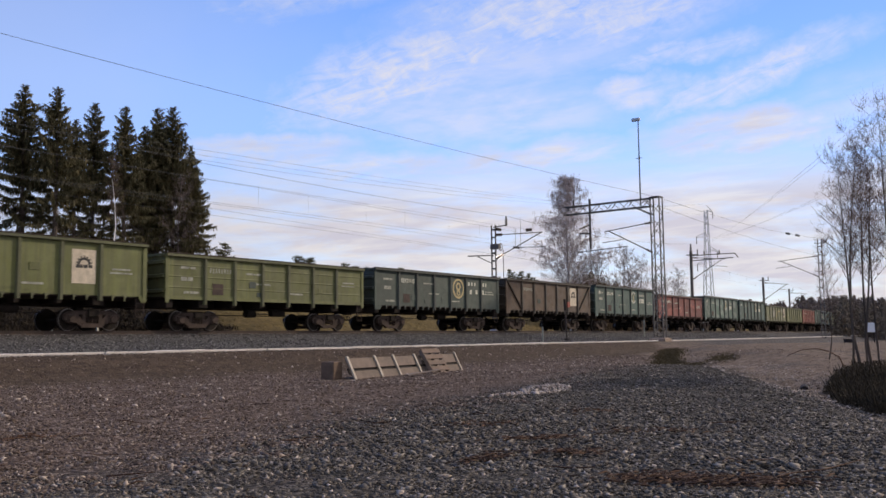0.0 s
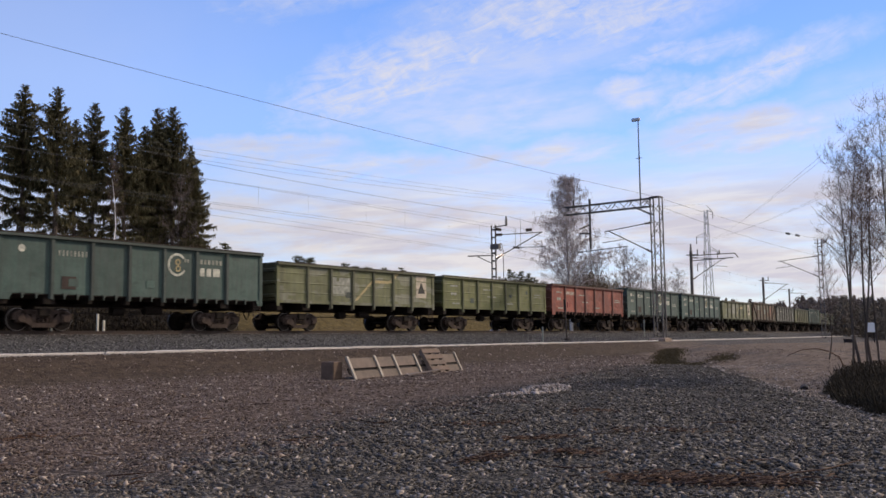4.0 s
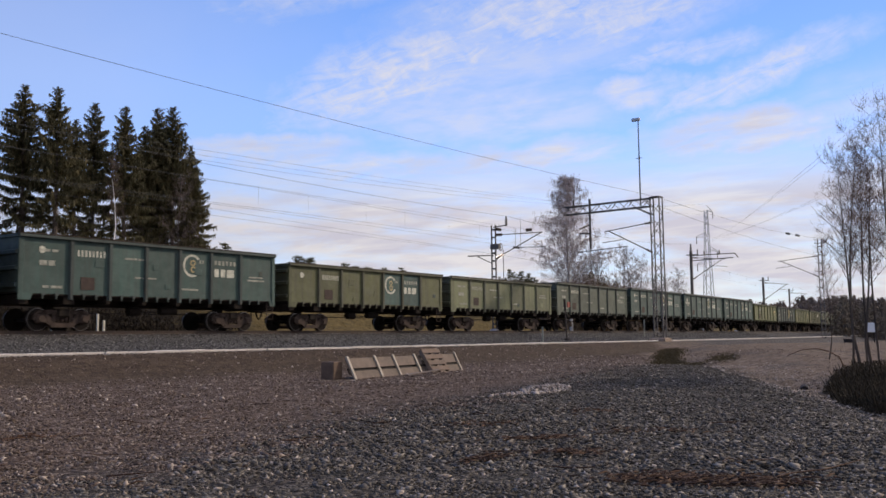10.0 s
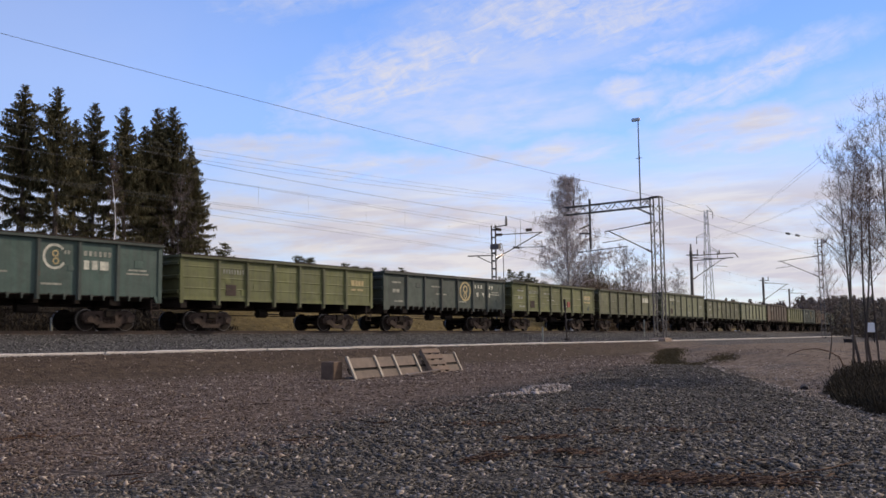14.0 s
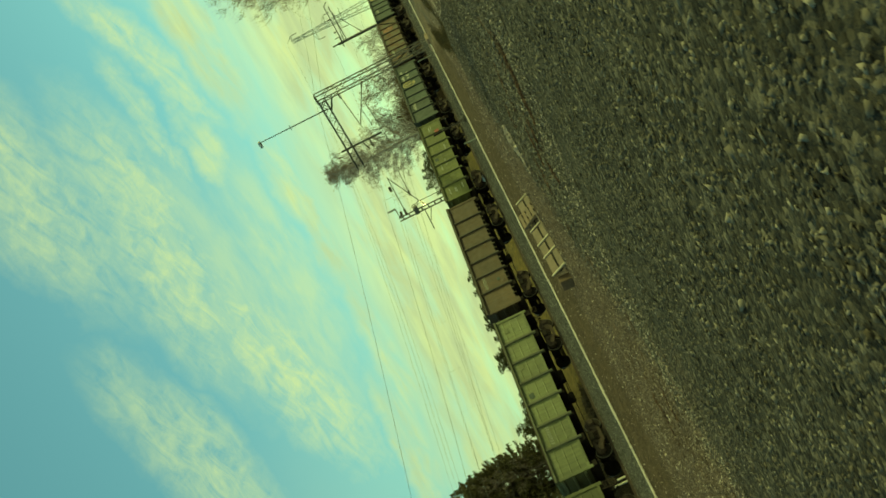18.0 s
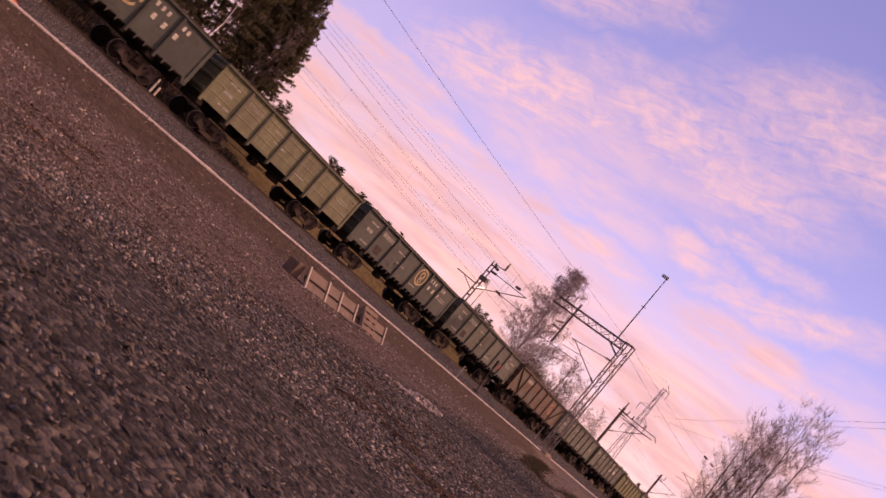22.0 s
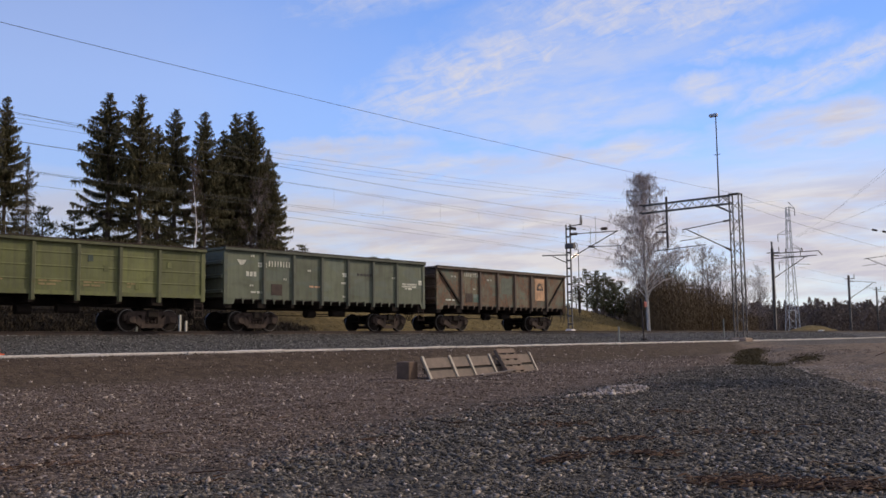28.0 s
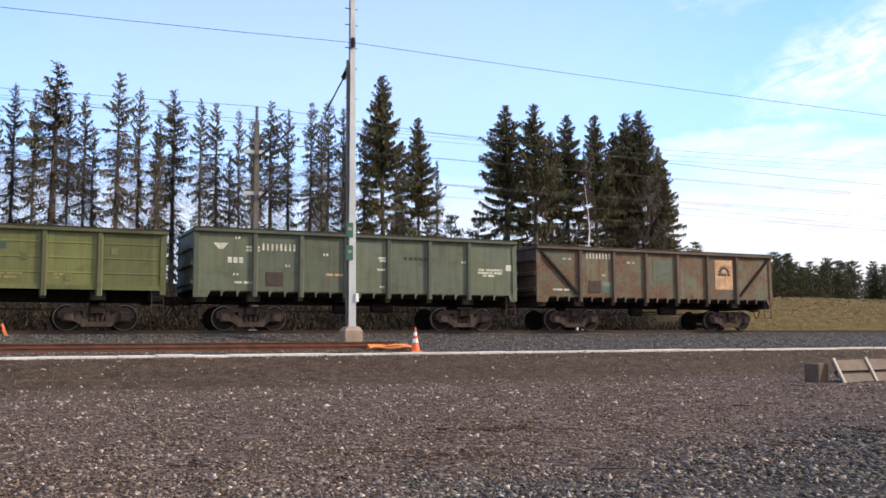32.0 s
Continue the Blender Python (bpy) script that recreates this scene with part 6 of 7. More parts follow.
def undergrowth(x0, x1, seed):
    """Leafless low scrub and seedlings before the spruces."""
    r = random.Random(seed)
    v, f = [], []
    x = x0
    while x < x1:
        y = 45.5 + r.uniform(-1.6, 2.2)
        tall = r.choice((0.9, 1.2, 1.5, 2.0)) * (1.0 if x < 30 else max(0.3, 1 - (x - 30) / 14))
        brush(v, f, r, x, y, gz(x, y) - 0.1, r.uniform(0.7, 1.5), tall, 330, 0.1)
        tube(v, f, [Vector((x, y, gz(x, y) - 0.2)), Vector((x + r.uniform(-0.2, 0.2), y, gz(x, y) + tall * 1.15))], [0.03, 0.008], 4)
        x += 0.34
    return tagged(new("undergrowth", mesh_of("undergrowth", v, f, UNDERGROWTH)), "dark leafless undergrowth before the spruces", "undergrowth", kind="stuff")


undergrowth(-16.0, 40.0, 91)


def wood(name, label, spots, seed, material, lo, hi, n):
    """A far wood: crowded ragged crowns on thin stems, joined."""
    r = random.Random(seed)
    v, f = [], []
    for x, y in spots:
        h = r.uniform(lo, hi)
        z = gz(x, y) - 0.5
        conic = r.random() < 0.6
        tube(v, f, [Vector((x, y, z)), Vector((x, y, z + h * 0.9))], [h * 0.014, 0.02], 4)
        for _ in range(n):
            t = r.random() ** 0.8
            w = h * (0.26 * (1 - t) + 0.015) if conic else h * 0.3 * math.sqrt(max(0.02, 1 - (2 * t - 0.85) ** 2 * 0.7))
            a = r.uniform(0, math.tau)
            d = w * math.sqrt(r.random())
            p = Vector((x + d * math.cos(a), y + d * math.sin(a), z + h * (0.12 + 0.88 * t)))
            s = h * 0.027
            i = len(v)
            v += [p + Vector((r.uniform(-s, s) * 1.6, r.uniform(-s, s) * 1.6, r.uniform(-s, s) * 2)) for _ in range(3)]
            f.append((i, i + 1, i + 2))
    return tagged(new(name, mesh_of(name, v, f, material)), label, "trees", kind="stuff")


r = random.Random(9)
wood("far_wood", "distant dark mixed wood along the horizon", [(q * math.sin(a), q * math.cos(a)) for q, a in [(r.uniform(215, 300), radians(r.uniform(58, 75.7))) for _ in range(760)]], 5, FARBROWN, 3.6, 8.2, 260)
wood("far_wood", "distant brown leafless wood beyond the curve", [(q * math.sin(a), q * math.cos(a)) for q, a in [(r.uniform(250, 320), radians(r.uniform(74.5, 86))) for _ in range(480)]], 6, FARBROWN, 6.0, 10.5, 260)
wood("far_wood", "distant brown leafless wood beyond the yard", [(120 + 2.6 * i + r.uniform(-2, 2), 2 + r.uniform(-14, 12)) for i in range(60)], 7, SHRUB, 6, 10, 260)
wood("far_wood", "distant dark mixed wood behind the field", [(-260 + 2.4 * i + r.uniform(-3, 3), 180 + r.uniform(-10, 30)) for i in range(230)], 8, DARKWOOD, 4.6, 7.6, 260)
wood("far_wood", "dark brown leafless wood where the line curves away", [(q * math.sin(a), q * math.cos(a)) for q, a in [(r.uniform(150, 185), radians(r.uniform(76.3, 86))) for _ in range(200)]], 16, CURVEWOOD, 2.6, 6.6, 240)


# ---------------------------------------------------------------- small things of the yard
def on_ground(x, y, turn=0.0, dz=0.0):
    return pose(x, y, gz(x, y) + dz, 0, 0, turn)


cone = thing("traffic_cone", "orange traffic cone with two white sleeves", "cone", pose(12.27, 28.0, gz(12.27, 28.0) + 0.0))
part("base", box(B(), -0.2, 0.2, -0.2, 0.2, 0.0, 0.045, 0.015), ORANGE, cone)
for a, b, m in ((0.045, 0.3, ORANGE), (0.3, 0.43, REFLECT), (0.43, 0.53, ORANGE), (0.53, 0.64, REFLECT), (0.64, 0.8, ORANGE)):
    def rad(z):
        return 0.15 - 0.125 * z / 0.8
    part("sleeve" if m is REFLECT else "body", cyl(B(), (0, 0, a), (0, 0, b), rad(a), rad(b), 20, a > 0.6), m, cone, "white reflective sleeve" if m is REFLECT else "")

# spare rails laid on blocks beside the line
for k, (y, z, x0, x1) in enumerate(((29.0, -0.5, -30.0, 11.9), (29.28, -0.5, -30.0, 11.2), (28.72, -0.62, -24.0, 12.2))):
    rail = thing("spare_rail", "rusty spare rail lying on blocks beside the line", "rail", group="spare rails")
    bm = B()
    prof = [(-0.07, 0), (0.07, 0), (0.07, 0.012), (0.012, 0.03), (0.012, 0.12), (0.036, 0.135), (0.036, 0.17), (-0.036, 0.17), (-0.036, 0.135), (-0.012, 0.12), (-0.012, 0.03), (-0.07, 0.012)]
    prism(bm, prof, "x", x0, x1)
    rail.matrix_basis = pose(0, y, z - 0.1, 0, 0, 0)
    part("rail", bm, RUST, rail)
    x = x0 + 1
    while x < x1:
        part("block", shared("rail_block", lambda: box(B(), -0.09, 0.09, -0.16, 0.16, -0.35, 0.0), WOOD), None, rail, m=pose(x, 0, 0))
        x += 3.0
pile = thing("cable_pipe", "short coil of orange cable pipe lying beside the line", "pipe", pose(11.6, 28.6, gz(11.6, 28.6)))
for k in range(4):
    pts = [Vector((-0.75 + 1.5 * t, 0.08 * math.sin(6 * t + k) - 0.12 + 0.08 * k, 0.09 + 0.05 * (k % 2) + 0.03 * math.sin(9 * t + 2 * k))) for t in [i / 12 for i in range(13)]]
    bm = B()
    for p, q in zip(pts, pts[1:]):
        cyl(bm, p, q, 0.045, n=8)
    part("length", bm, CABLE, pile)
stake = thing("marker_stake", "small leaning orange and yellow marker stake", "stake", pose(0.25, 33.0, gz(0.25, 33.0), 0, -22, 0))
part("stem", cyl(B(), (0, 0, -0.1), (0, 0, 0.4), 0.05, n=8), ORANGE, stake)
part("flag", box(B(), -0.05, 0.05, -0.06, -0.05, 0.02, 0.22), CABLE, stake)

# white stakes behind the line, posts before it
for x, y, h in ((26.2, 39.6, 1.5), (26.54, 39.6, 1.2), (23.85, 39.6, 1.3)):
    ob = thing("white_stake", "short white painted stake behind the track", "stake", on_ground(x, y), "white stakes")
    part("stem", box(B(), -0.05, 0.05, -0.04, 0.04, -0.2, h, 0.01), STAKEWHITE if x > 25 else MARK_DIM, ob)
ob = thing("white_stake", "thin grey-white marker post beside the trough", "stake", on_ground(48.3, 28.2))
part("stem", cyl(B(), (0, 0, -0.2), (0, 0, 0.95), 0.05, n=8), MARK_DIM, ob)
ob = thing("marker_post", "leaning dark wooden post with a red plate", "post", pose(54.5, 30.0, gz(54.5, 30.0), 0, -4, 0))
part("stem", cyl(B(), (0, 0, -0.3), (0, 0, 2.0), 0.055, 0.05, 8), GREYPOST, ob)
part("head", box(B(), -0.09, 0.06, -0.06, 0.06, 1.95, 2.7, 0.02), POSTDARK, ob, "dark upper stem")
part("plate", box(B(), 0.06, 0.42, -0.16, -0.13, 2.15, 2.5, 0.03), REDPLATE, ob, "red plate")
part("foot", cyl(B(), (0, 0, -0.2), (0, 0, 0.12), 0.3, 0.2, 10), POSTDARK, ob)
ob = thing("white_stake", "thin grey-white marker post beside the portal", "stake", on_ground(71.5, 32.2))
part("stem", cyl(B(), (0, 0, -0.2), (0, 0, 1.4), 0.05, n=8), MARK_DIM, ob)
ob = thing("equipment_box", "low dark box beside the far line", "box", on_ground(83.0, 19.2, 20))
part("body", box(B(), -0.7, 0.7, -0.3, 0.3, 0.0, 0.28, 0.04), POSTDARK, ob)
part("lid", box(B(), -0.74, 0.74, -0.34, 0.34, 0.28, 0.33, 0.01), POSTDARK, ob)
v, f = [], []
tube(v, f, [Vector(p) for p in ((25.0, 7.3, -1.0), (25.06, 6.93, -0.85), (25.15, 6.6, -0.82), (25.22, 6.31, -0.9), (25.28, 6.09, -1.04), (25.31, 5.9, -1.5))], [0.006, 0.01, 0.012, 0.014, 0.016, 0.018], 5)
ob = thing("bent_twig", "thin brown twig arching over the sandy bank", "branch")
part("stem", mesh_of("stem", v, f, TWIGBROWN), None, ob)
cabinet = thing("relay_cabinet", "white equipment cabinet on dark legs beyond the yard", "cabinet", on_ground(100.0, 21.0, 15))
base = -0.35 - gz(100.0, 21.0)
part("body", box(B(), -0.45, 0.45, -0.35, 0.35, base, base + 0.95, 0.02), WHITE, cabinet)
part("door", box(B(), -0.4, 0.4, -0.37, -0.352, base + 0.08, base + 0.87, 0.005), WHITE, cabinet)
for sx in (-0.38, 0.38):
    for sy in (-0.28, 0.28):
        part("leg", box(B(), sx - 0.03, sx + 0.03, sy - 0.03, sy + 0.03, -0.3, base + 0.01), POSTDARK, cabinet)
ob = thing("relay_cabinet", "small white box beside the far line", "cabinet", on_ground(128.0, 44.0, 0))
part("body", box(B(), -0.4, 0.4, -0.3, 0.3, 0.0, 0.7, 0.02), WHITE, ob)

# shutter panels leaning in the yard, a pallet against them
BL, BR = Vector((18.73, 16.68)), Vector((25.4, 17.86))
ang = math.degrees(math.atan2((BR - BL).y, (BR - BL).x))


def shutter(x0, x1, battens, label):
    """Board panel that leans back, its foot along the x axis."""
    z = -1.57
    root = thing("shutter_panel", label, "panel", pose(BL.x, BL.y, z, 0, 0, ang) @ pose(x0, 0, 0, 26.5 - 90 + 63.5, 0, 0), "shutter panels")
    L = x1 - x0
    tilt = pose(0, 0, 0, -26.0, 0, 0)
    part("board", box(B(), 0, L, 0.0, 0.027, -0.05, 0.3, 0.004), WOOD, root, m=tilt)
    part("board", box(B(), 0, L, 0.004, 0.031, 0.38, 0.68, 0.004), WOOD, root, m=tilt)
    part("backing", box(B(), 0, L, 0.06, 0.08, 0.25, 0.42), POSTDARK, root, m=tilt)
    for bx in battens:
        part("batten", box(B(), bx - 0.05, bx + 0.05, -0.045, -0.002, -0.1, 0.72, 0.006), BATTEN, root, m=tilt @ pose(0, 0, 0, 0, 0, 0))
    return root


shutter(0.0, 4.2, (0.06, 1.5, 2.55, 3.85), "weathered board shutter panel with pale battens leaning on the ground")
shutter(4.22, 6.77, (2.45,), "weathered board shutter panel with one pale batten leaning on the ground")
pal = thing("pallet", "grey-brown wooden pallet leaning on the shutter panels", "pallet", pose(BL.x, BL.y, -1.57, 0, 0, ang) @ pose(4.15, -0.32, -0.03, -33, 0, -4))
for k in range(5):
    part("slat", shared("pallet_slat", lambda: box(B(), 0, 1.05, 0, 0.022, 0, 0.15, 0.003), PALLET), None, pal, m=pose(0, 0, k * 0.21))
for k in range(3):
    part("runner", shared("pallet_runner", lambda: box(B(), 0, 0.1, 0.024, 0.12, 0, 0.98, 0.004), WOOD), None, pal, m=pose(k * 0.475, 0, 0))
crate = thing("timber_block", "dark brown timber block beside the shutter panels", "timber", pose(18.0, 16.95, -1.62, 0, 0, ang))
part("body", box(B(), 0.24, 0.68, 0, 0.4, 0, 0.58, 0.02), DARKTIMBER, crate)
ob = thing("loose_board", "loose weathered board lying in the gravel", "board", pose(19.9, 15.75, gz(19.9, 15.75) + 0.05, 0, -2, 12))
part("body", box(B(), -0.1, 2.0, 0, 0.14, 0, 0.03, 0.004), WOOD, ob)
ob = thing("drain_pipe", "dark drain pipe end in the sandy bank", "pipe", pose(22.8, 6.3, gz(22.8, 6.3), 0, 0, -74.5))
part("body", cyl(B(), (0, 0, 0.03), (0, 0.5, 0.06), 0.1, n=16), POSTDARK, ob)


# gravel: loose stones over the yard, ballast on the line, rubble heap
def stones(name, label, spots, material, seed, flat=0.65):
    r = np.random.RandomState(seed)
    n = len(spots)
    corner = np.array([(1, 0, 0), (-1, 0, 0), (0, 1, 0), (0, -1, 0), (0, 0, 1), (0, 0, -1)], float)
    tri = np.array([(0, 2, 4), (2, 1, 4), (1, 3, 4), (3, 0, 4), (2, 0, 5), (1, 2, 5), (3, 1, 5), (0, 3, 5)])
    spots = np.array(spots, float)
    pts = corner[None] * r.uniform(0.55, 1.25, (n, 6, 1))
    pts += r.uniform(-0.3, 0.3, (n, 6, 3))
    pts *= r.uniform(0.45, 1.3, (n, 1, 3)) * (1, 1, flat)
    for u, v in ((1, 2), (0, 2), (0, 1)):
        a = r.uniform(0, math.tau, n) if u + v == 1 else r.uniform(-0.55, 0.55, n)
        c, s = np.cos(a)[:, None], np.sin(a)[:, None]
        pu, pv = pts[:, :, u] * c - pts[:, :, v] * s, pts[:, :, u] * s + pts[:, :, v] * c
        pts[:, :, u], pts[:, :, v] = pu, pv
    pts = pts * spots[:, None, 3:4] + spots[:, None, :3]
    me = bpy.data.meshes.new(name)
    me.vertices.add(n * 6)
    me.vertices.foreach_set("co", pts.reshape(-1))
    f = (tri[None] + 6 * np.arange(n)[:, None, None]).reshape(-1)
    me.loops.add(len(f))
    me.loops.foreach_set("vertex_index", f.astype(np.int32))
    me.polygons.add(n * 8)
    me.polygons.foreach_set("loop_start", np.arange(0, n * 24, 3, dtype=np.int32))
    me.update(calc_edges=True)
    me.materials.append(material)
    return tagged(new(name, me), label, "stones", kind="stuff")


r = random.Random(4)
spots, pale = [], []
while len(spots) < 150000:
    d = 5.5 * (27.0 / 5.5) ** r.random()
    a = radians(r.uniform(-6, 86))
    x, y = d * math.sin(a), d * math.cos(a)
    if y > 22.0:
        continue
    size = r.choice((0.009, 0.011, 0.014, 0.018, 0.026)) * r.uniform(0.7, 1.7)
    if r.random() < 0.02 + 0.012 * (x < 10):
        pale.append((x, y, gz(x, y) + 0.008, 0.011 + 0.03 * r.random() ** 3))
        continue
    spots.append((x, y, gz(x, y) + size * 0.05, size))
for _ in range(34000):
    x, y = -7 + 52 * r.random(), r.uniform(13.0, 26.7)
    size = r.uniform(0.014, 0.044)
    if r.random() < 0.028:
        pale.append((x, y, gz(x, y) + 0.01, r.uniform(0.025, 0.06)))
    else:
        spots.append((x, y, gz(x, y) + size * 0.05, size))
for _ in range(1800):
    x = r.uniform(14, 60)
    y = 0.52 * x - 4.7 - 9.0 * r.random() ** 1.5
    size = r.uniform(0.022, 0.05)
    spots.append((x, y, gz(x, y) + size * 0.05, size))
for _ in range(2600):
    x = r.uniform(15, 34)
    y = 0.52 * x - 4.6 - 2.6 * r.random() ** 1.4
    pale.append((x, y, gz(x, y) + 0.01, 0.012 + 0.035 * r.random() ** 2.5))
for _ in range(40000):
    d = 4.5 + 16.0 * r.random() ** 0.8
    a = radians(r.uniform(22, 86))
    x, y = -10.5 + d * math.sin(a), -7.8 + d * math.cos(a)
    size = r.choice((0.018, 0.025, 0.03)) * r.uniform(0.7, 1.4)
    spots.append((x, y, gz(x, y) + size * 0.05, size))

for _ in range(70000):
    d = 8.0 + 28.0 * r.random() ** 1.1
    a = radians(r.uniform(38, 82))
    x, y = d * math.sin(a), d * math.cos(a)
    if 5.9 + 0.28 * x > y > 0.52 * x - 5.0:
        size = r.choice((0.015, 0.02, 0.028, 0.042)) * r.uniform(0.7, 1.4)
        spots.append((x, y, gz(x, y) + size * 0.15, size))


def is_grey(q):
    w = 1.8 * noise.noise((q[0] * 0.35, q[1] * 0.35, 2.0)) + 2.4 * noise.noise((q[0] * 2.3, q[1] * 2.3, 8.0)) + 1.2 * noise.noise((q[0] * 17.0, q[1] * 17.0, 4.0))
    return 5.9 + 0.28 * q[0] - q[1] + w > 0.3 and 0.52 * q[0] - 4.7 - q[1] + 0.25 * w < 0.4


for _ in range(5200):
    x = -9 + 75 * r.random() ** 1.3
    lump = 0.5 + 0.5 * noise.noise((x * 0.8, 3.0, 1.0))
    spots.append((x, KERB_Y + track_y(x) - TRACK_Y + 0.12 * math.sin(x * 0.21) + 0.05 * math.sin(x * 0.9) - 0.22 - 0.3 * r.random() ** 1.5, KERB_Z - 0.07 - 0.05 * r.random(), 0.015 + 0.055 * lump * r.random()))
stones("loose_gravel", "loose grey crushed stone in the yard", [q for q in spots if is_grey(q)], STONE, 1, 0.38)
stones("loose_gravel", "loose brownish gravel over the yard", [q for q in spots if not is_grey(q) and (0.52 * q[0] - 4.7 - q[1] < 0.5 or q[3] > 0.021)], STONE_BROWN, 6, 0.45)
bank = []
while len(bank) < 38000:
    x, y = -8 + 118 * r.random() ** 1.6, r.uniform(27.25, 33.4)
    bank.append((x, y + track_y(x) - TRACK_Y, gz(x, y + track_y(x) - TRACK_Y) + 0.012, r.uniform(0.025, 0.05)))
stones("ballast", "grey crushed stone ballast on the railway bed", bank, BALLAST, 2)
for _ in range(330):
    a, d = r.uniform(0, math.tau), r.random() ** 0.6
    x, y = 15.6 + 1.35 * d * math.cos(a), 9.1 + 0.45 * d * math.sin(a) + 0.4 * d * math.cos(a)
    pale.append((x, y, gz(x, y) + 0.02 + 0.09 * (1 - d) * r.random(), 0.02 + 0.045 * r.random() ** 1.6))
for _ in range(60):
    x, y = 14.6 + r.uniform(-0.9, 0.9), 8.9 + r.uniform(-0.15, 0.3)
    pale.append((x, y, gz(x, y) + 0.02, r.uniform(0.03, 0.07)))
stones("pale_stones", "pale broken stones scattered and heaped in the yard", pale, STONE_PALE, 3)


def sticks(name, label, n, seed):
    """Dead sticks and bark scraps strewn over the gravel."""
    rr = random.Random(seed)
    v, f = [], []
    for _ in range(n):
        d = 6.5 * (22.0 / 6.5) ** rr.random()
        a = radians(rr.uniform(0, 82))
        p = Vector((d * math.sin(a), d * math.cos(a), 0))
        t = rr.uniform(0, math.tau)
        w = Vector((math.cos(t), math.sin(t), 0))
        for k in range(rr.choice((1, 1, 2))):
            L = rr.uniform(0.06, 0.26)
            q = p + Vector((rr.uniform(-0.2, 0.2), rr.uniform(-0.2, 0.2), 0))
            u = (w + Vector((rr.uniform(-0.4, 0.4), rr.uniform(-0.4, 0.4), 0))).normalized()
            pts = [q - u * L, q + Vector((0.04 * u.y, 0.04 * u.x, 0)), q + u * L]
            pts = [Vector((c.x, c.y, gz(c.x, c.y) + rr.uniform(0.015, 0.05))) for c in pts]
            tube(v, f, pts, [0.005, 0.006, 0.002], 4)
    return tagged(new(name, mesh_of(name, v, f, TWIGBROWN)), label, "sticks", kind="stuff")


sticks("dead_sticks", "dead brown sticks strewn over the gravel", 48, 12)


def litter(name, label, beds, seed):
    """Heaps of bark chips and twigs pressed into the gravel: (x, y, half length, half width, turn, count)."""
    rr = random.Random(seed)
    v, f = [], []
    for x0, y0, a, b, turn, n in beds:
        c, s = math.cos(radians(turn)), math.sin(radians(turn))
        for _ in range(n):
            u, w = rr.gauss(0, 0.45) * a, rr.gauss(0, 0.45) * b
            x, y = x0 + u * c - w * s, y0 + u * s + w * c
            L, q, t = rr.uniform(0.015, 0.07), rr.uniform(0.006, 0.016), radians(turn) + rr.gauss(0, 1.1)
            d, e = Vector((math.cos(t), math.sin(t), rr.uniform(-0.15, 0.25))) * L, Vector((-math.sin(t), math.cos(t), rr.uniform(-0.4, 0.4))) * q
            p = Vector((x, y, gz(x, y) + rr.uniform(0.012, 0.045)))
            i = len(v)
            v += [p - d - e, p + d - e * 0.5, p + d + e * 0.6, p - d + e, p + Vector((0, 0, 0.012))]
            f += [(i, i + 1, i + 4), (i + 1, i + 2, i + 4), (i + 2, i + 3, i + 4), (i + 3, i, i + 4)]
    return tagged(new(name, mesh_of(name, v, f, TWIGBROWN)), label, "bark", kind="stuff")


litter("bark_litter", "reddish brown bark chips and twigs lying in the gravel", (
    (8.8, 5.2, 0.45, 0.18, -30, 110), (8.0, 4.4, 0.4, 0.2, -30, 110), (7.1, 4.8, 0.35, 0.16, -20, 90), (6.95, 2.9, 0.6, 0.4, -60, 420), (7.25, 2.35, 0.45, 0.3, -65, 240),
    (12.3, 6.4, 0.5, 0.3, -30, 60), (10.2, 4.6, 0.8, 0.3, -50, 70), (5.6, 10.4, 0.8, 0.2, -20, 90), (9.6, 6.5, 0.7, 0.25, -35, 70), (4.2, 8.6, 0.6, 0.2, -10, 50)), 15)
ob = thing("dead_branch", "long dead reddish branch lying on the gravel", "branch")
v, f = [], []
pts = [Vector((7.4 + 0.2 * i, 2.3 - 0.12 * i + 0.04 * math.sin(2.1 * i), 0)) for i in range(5)]
tube(v, f, [Vector((p.x, p.y, gz(p.x, p.y) + 0.035 + 0.01 * i)) for i, p in enumerate(pts)], [0.004, 0.006, 0.006, 0.005, 0.003], 6)
part("stem", mesh_of("stem", v, f, TWIGBROWN), None, ob)


def tufts(name, label, spots, seed, material=GRASS):
    rr = random.Random(seed)
    v, f = [], []
    for x, y, h in spots:
        z = gz(x, y) - 0.02
        for _ in range(4):
            a = rr.uniform(0, math.tau)
            w = Vector((math.cos(a), math.sin(a), 0)) * 0.02
            p = Vector((x + rr.uniform(-0.1, 0.1), y + rr.uniform(-0.1, 0.1), z))
            i = len(v)
            v += [p - w, p + w, p + Vector((rr.uniform(-0.15, 0.15), rr.uniform(-0.15, 0.15), h * rr.uniform(0.6, 1.1)))]
            f.append((i, i + 1, i + 2))
    return tagged(new(name, mesh_of(name, v, f, material)), label, "grass", kind="stuff")


g = []
for _ in range(9000):
    x = r.uniform(30, 105)
    y = r.uniform(39.5, 60)
    g.append((x, y + track_y(x) - TRACK_Y, r.uniform(0.06, 0.17)))
tufts("dry_grass", "dry yellow grass on the rise behind the line", g, 3)

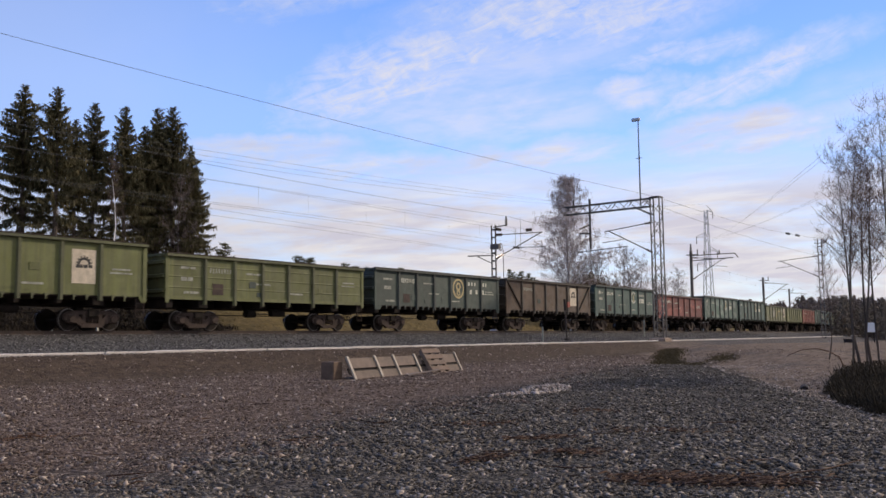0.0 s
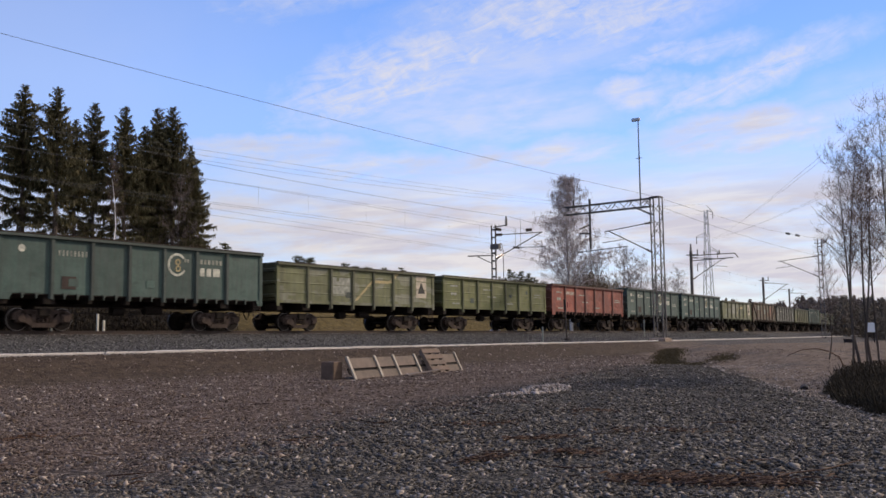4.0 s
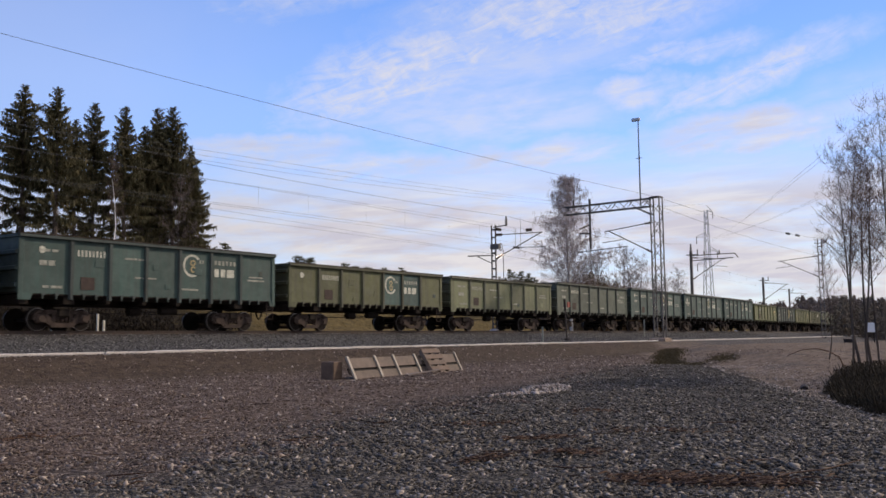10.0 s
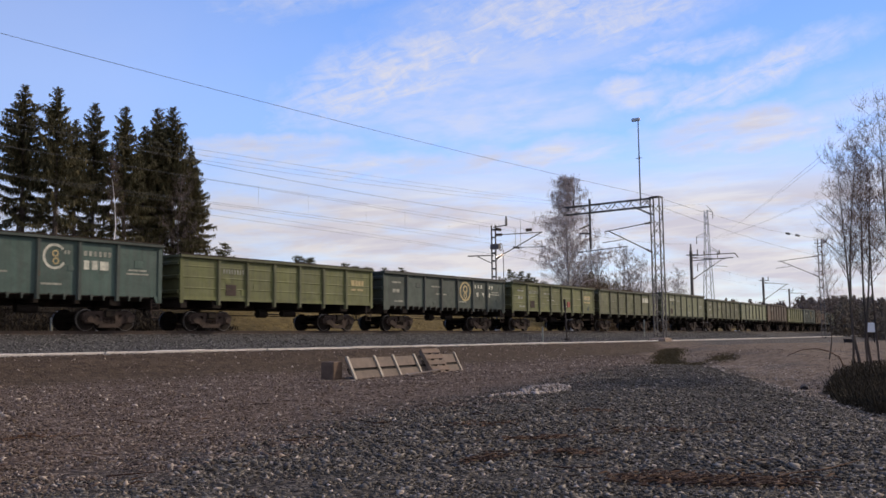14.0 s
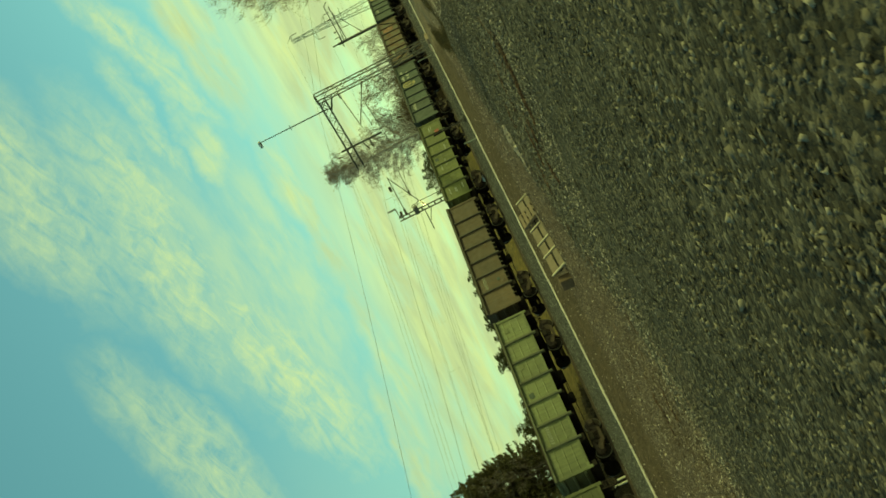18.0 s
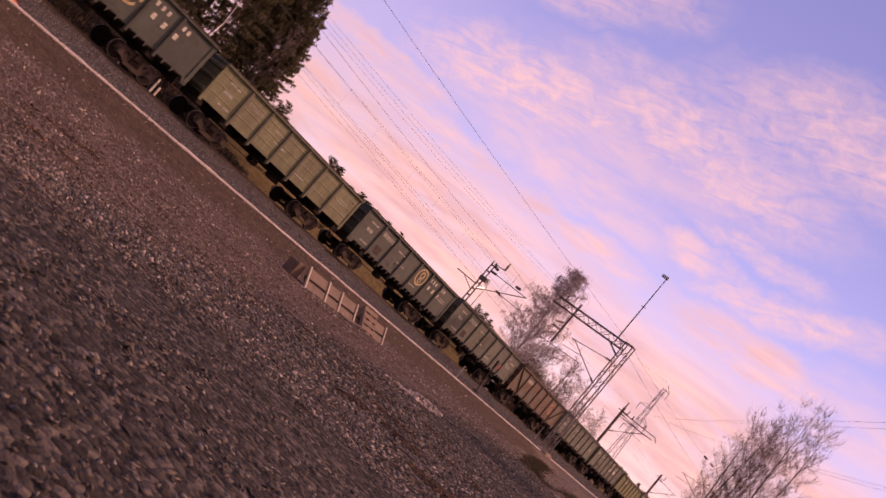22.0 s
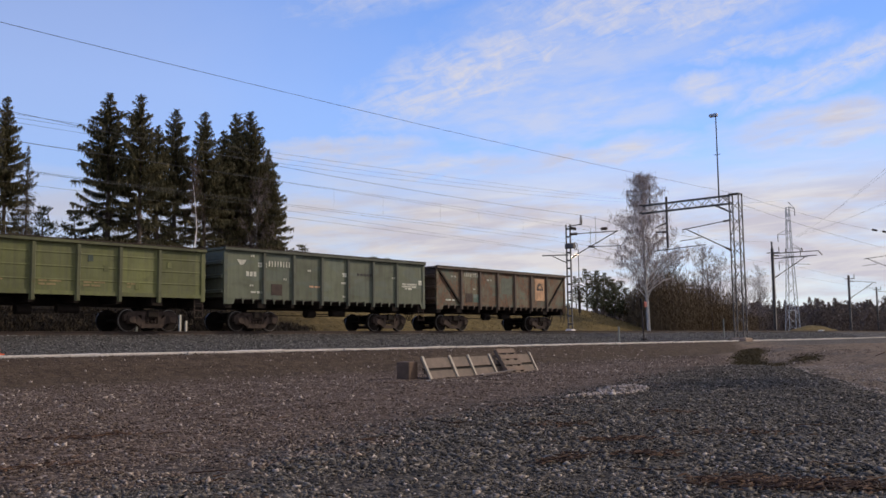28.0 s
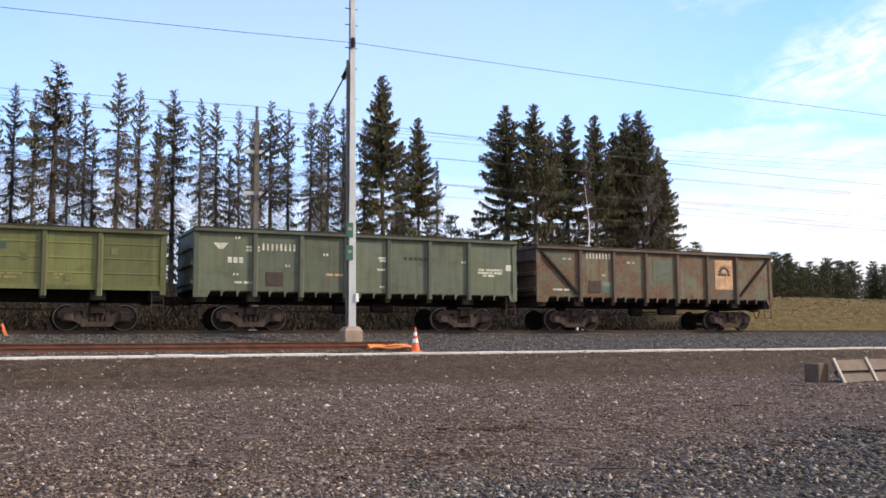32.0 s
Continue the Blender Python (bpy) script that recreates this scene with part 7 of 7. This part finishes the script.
g = []
for x0, y0, long, n, h in ((39.5, 16.7, 3.4, 800, 0.17), (46.0, 19.4, 5.5, 1200, 0.22), (39.5, 14.2, 3.0, 420, 0.13), (36.5, 14.4, 2.4, 160, 0.12)):
    for _ in range(n):
        t = r.gauss(0, 0.5) * long
        x, y = x0 + 0.94 * t + r.gauss(0, 0.2), y0 + 0.36 * t + r.gauss(0, 0.3)
        g.append((x, y, r.uniform(0.4, 1.0) * h))
for _ in range(900):
    x = r.uniform(17.5, 25.5)
    y = 0.17 * x + 0.3 + r.gauss(0, 0.4)
    if y < 0.222 * x:
        g.append((x, y, r.uniform(0.08, 0.3)))
tufts("ditch_grass", "dark olive grass in the ditch at the yard's edge", g, 4, DITCHGRASS)


# ---------------------------------------------------------------- a small bird that flies over the yard
def bird_body(bm):
    rings = []
    for x, r_ in ((-0.06, 0.004), (-0.045, 0.014), (-0.015, 0.021), (0.02, 0.02), (0.04, 0.012), (0.055, 0.014), (0.068, 0.011), (0.076, 0.004), (0.09, 0.001)):
        rings.append([bm.verts.new((x, r_ * math.cos(math.tau * k / 8), r_ * math.sin(math.tau * k / 8) + (0.008 if x > 0.045 else 0.0))) for k in range(8)])
    for lo_, hi_ in zip(rings, rings[1:]):
        for k in range(8):
            bm.faces.new((lo_[k], lo_[(k + 1) % 8], hi_[(k + 1) % 8], hi_[k]))
    return bm


bird = thing("bird", "small dark bird flying over the yard", "bird")
part("body", bird_body(B()), POSTDARK, bird)
part("tail", prism(B(), [(-0.05, -0.01), (-0.05, 0.01), (-0.12, 0.02), (-0.12, -0.02)], "z", -0.002, 0.002), POSTDARK, bird)
BIRD_WINGS = [part("wing", prism(B(), [(0.035, 0.0), (0.03, s * 0.05), (0.005, s * 0.125), (-0.02, s * 0.1), (-0.03, s * 0.04), (-0.03, 0.0)], "z", -0.002, 0.003), POSTDARK, bird, m=pose(0, 0, 0.012)) for s in (-1, 1)]


# ---------------------------------------------------------------- motion
def bird_at(t):
    """A straight climbing flight past the camera's left."""
    s = 5.0 * (2.078 + 3.35 * (t - 8.2))
    return pose(-0.375 * 5.0 + 0.927 * s, 0.927 * 5.0 + 0.375 * s, min(1.51 + 2.2 * (t - 8.2), 30.0), 0, -7, 22)


def place(t):
    """Place of the first wagon's middle at t seconds, gliding smoothly through RUN."""
    n = len(RUN)
    i = min(max(0, sum(1 for r in RUN if r[0] <= t) - 1), n - 2)

    def slope(k):
        if k in (0, n - 1):
            a, b = (0, 1) if k == 0 else (n - 2, n - 1)
            return (RUN[b][1] - RUN[a][1]) / (RUN[b][0] - RUN[a][0])
        h0, h1 = RUN[k][0] - RUN[k - 1][0], RUN[k + 1][0] - RUN[k][0]
        d0, d1 = (RUN[k][1] - RUN[k - 1][1]) / h0, (RUN[k + 1][1] - RUN[k][1]) / h1
        w0, w1 = 2 * h1 + h0, h1 + 2 * h0
        return (w0 + w1) / (w0 / d0 + w1 / d1)
    h = RUN[i + 1][0] - RUN[i][0]
    u = (t - RUN[i][0]) / h
    a, b, sa, sb = RUN[i][1], RUN[i + 1][1], slope(i) * h, slope(i + 1) * h
    return (2 * u ** 3 - 3 * u * u + 1) * a + (u ** 3 - 2 * u * u + u) * sa + (-2 * u ** 3 + 3 * u * u) * b + (u ** 3 - u * u) * sb


def motions():
    times = [i * 0.5 for i in range(53)] + [26.5 + 0.1 * i for i in range(8)] + [27.5 + 0.5 * i for i in range(10)]
    times = sorted(set(round(t, 2) for t in times))
    for k, w in enumerate(WAGONS):
        walk(w, [(t, along(place(t) + PITCH * k)) for t in times])
    ticks = [i / 30 for i in range(961)]
    done = {}
    for w, dx in WHEELS:
        if dx not in done:
            walk(w, [(t, pose(dx, 0, AXLE, 0, math.degrees(place(t) / AXLE), 0)) for t in ticks])
            done[dx] = w.animation_data
        else:
            w.rotation_mode = "QUATERNION"
            keys = w.animation_data_create()
            keys.action = done[dx].action
            keys.action_slot = done[dx].action_slot
    times = [7.5 + 0.25 * i for i in range(20)]
    walk(bird, [(0.0, bird_at(7.5)), (7.4, bird_at(7.5))] + [(t, bird_at(t)) for t in times] + [(16.0, bird_at(16.0)), (32.0, bird_at(32.0))])
    for s, wing in zip((-1, 1), BIRD_WINGS):
        beats = [7.5 + i / 30 for i in range(90)]
        flap = [(t, pose(0, 0, 0.012, s * (20 + 45 * math.cos((t - 8.2) * math.tau * 5.0)), 0, 0)) for t in beats]
        walk(wing, [(0.0, flap[0][1])] + flap + [(32.0, flap[-1][1])])


motions()
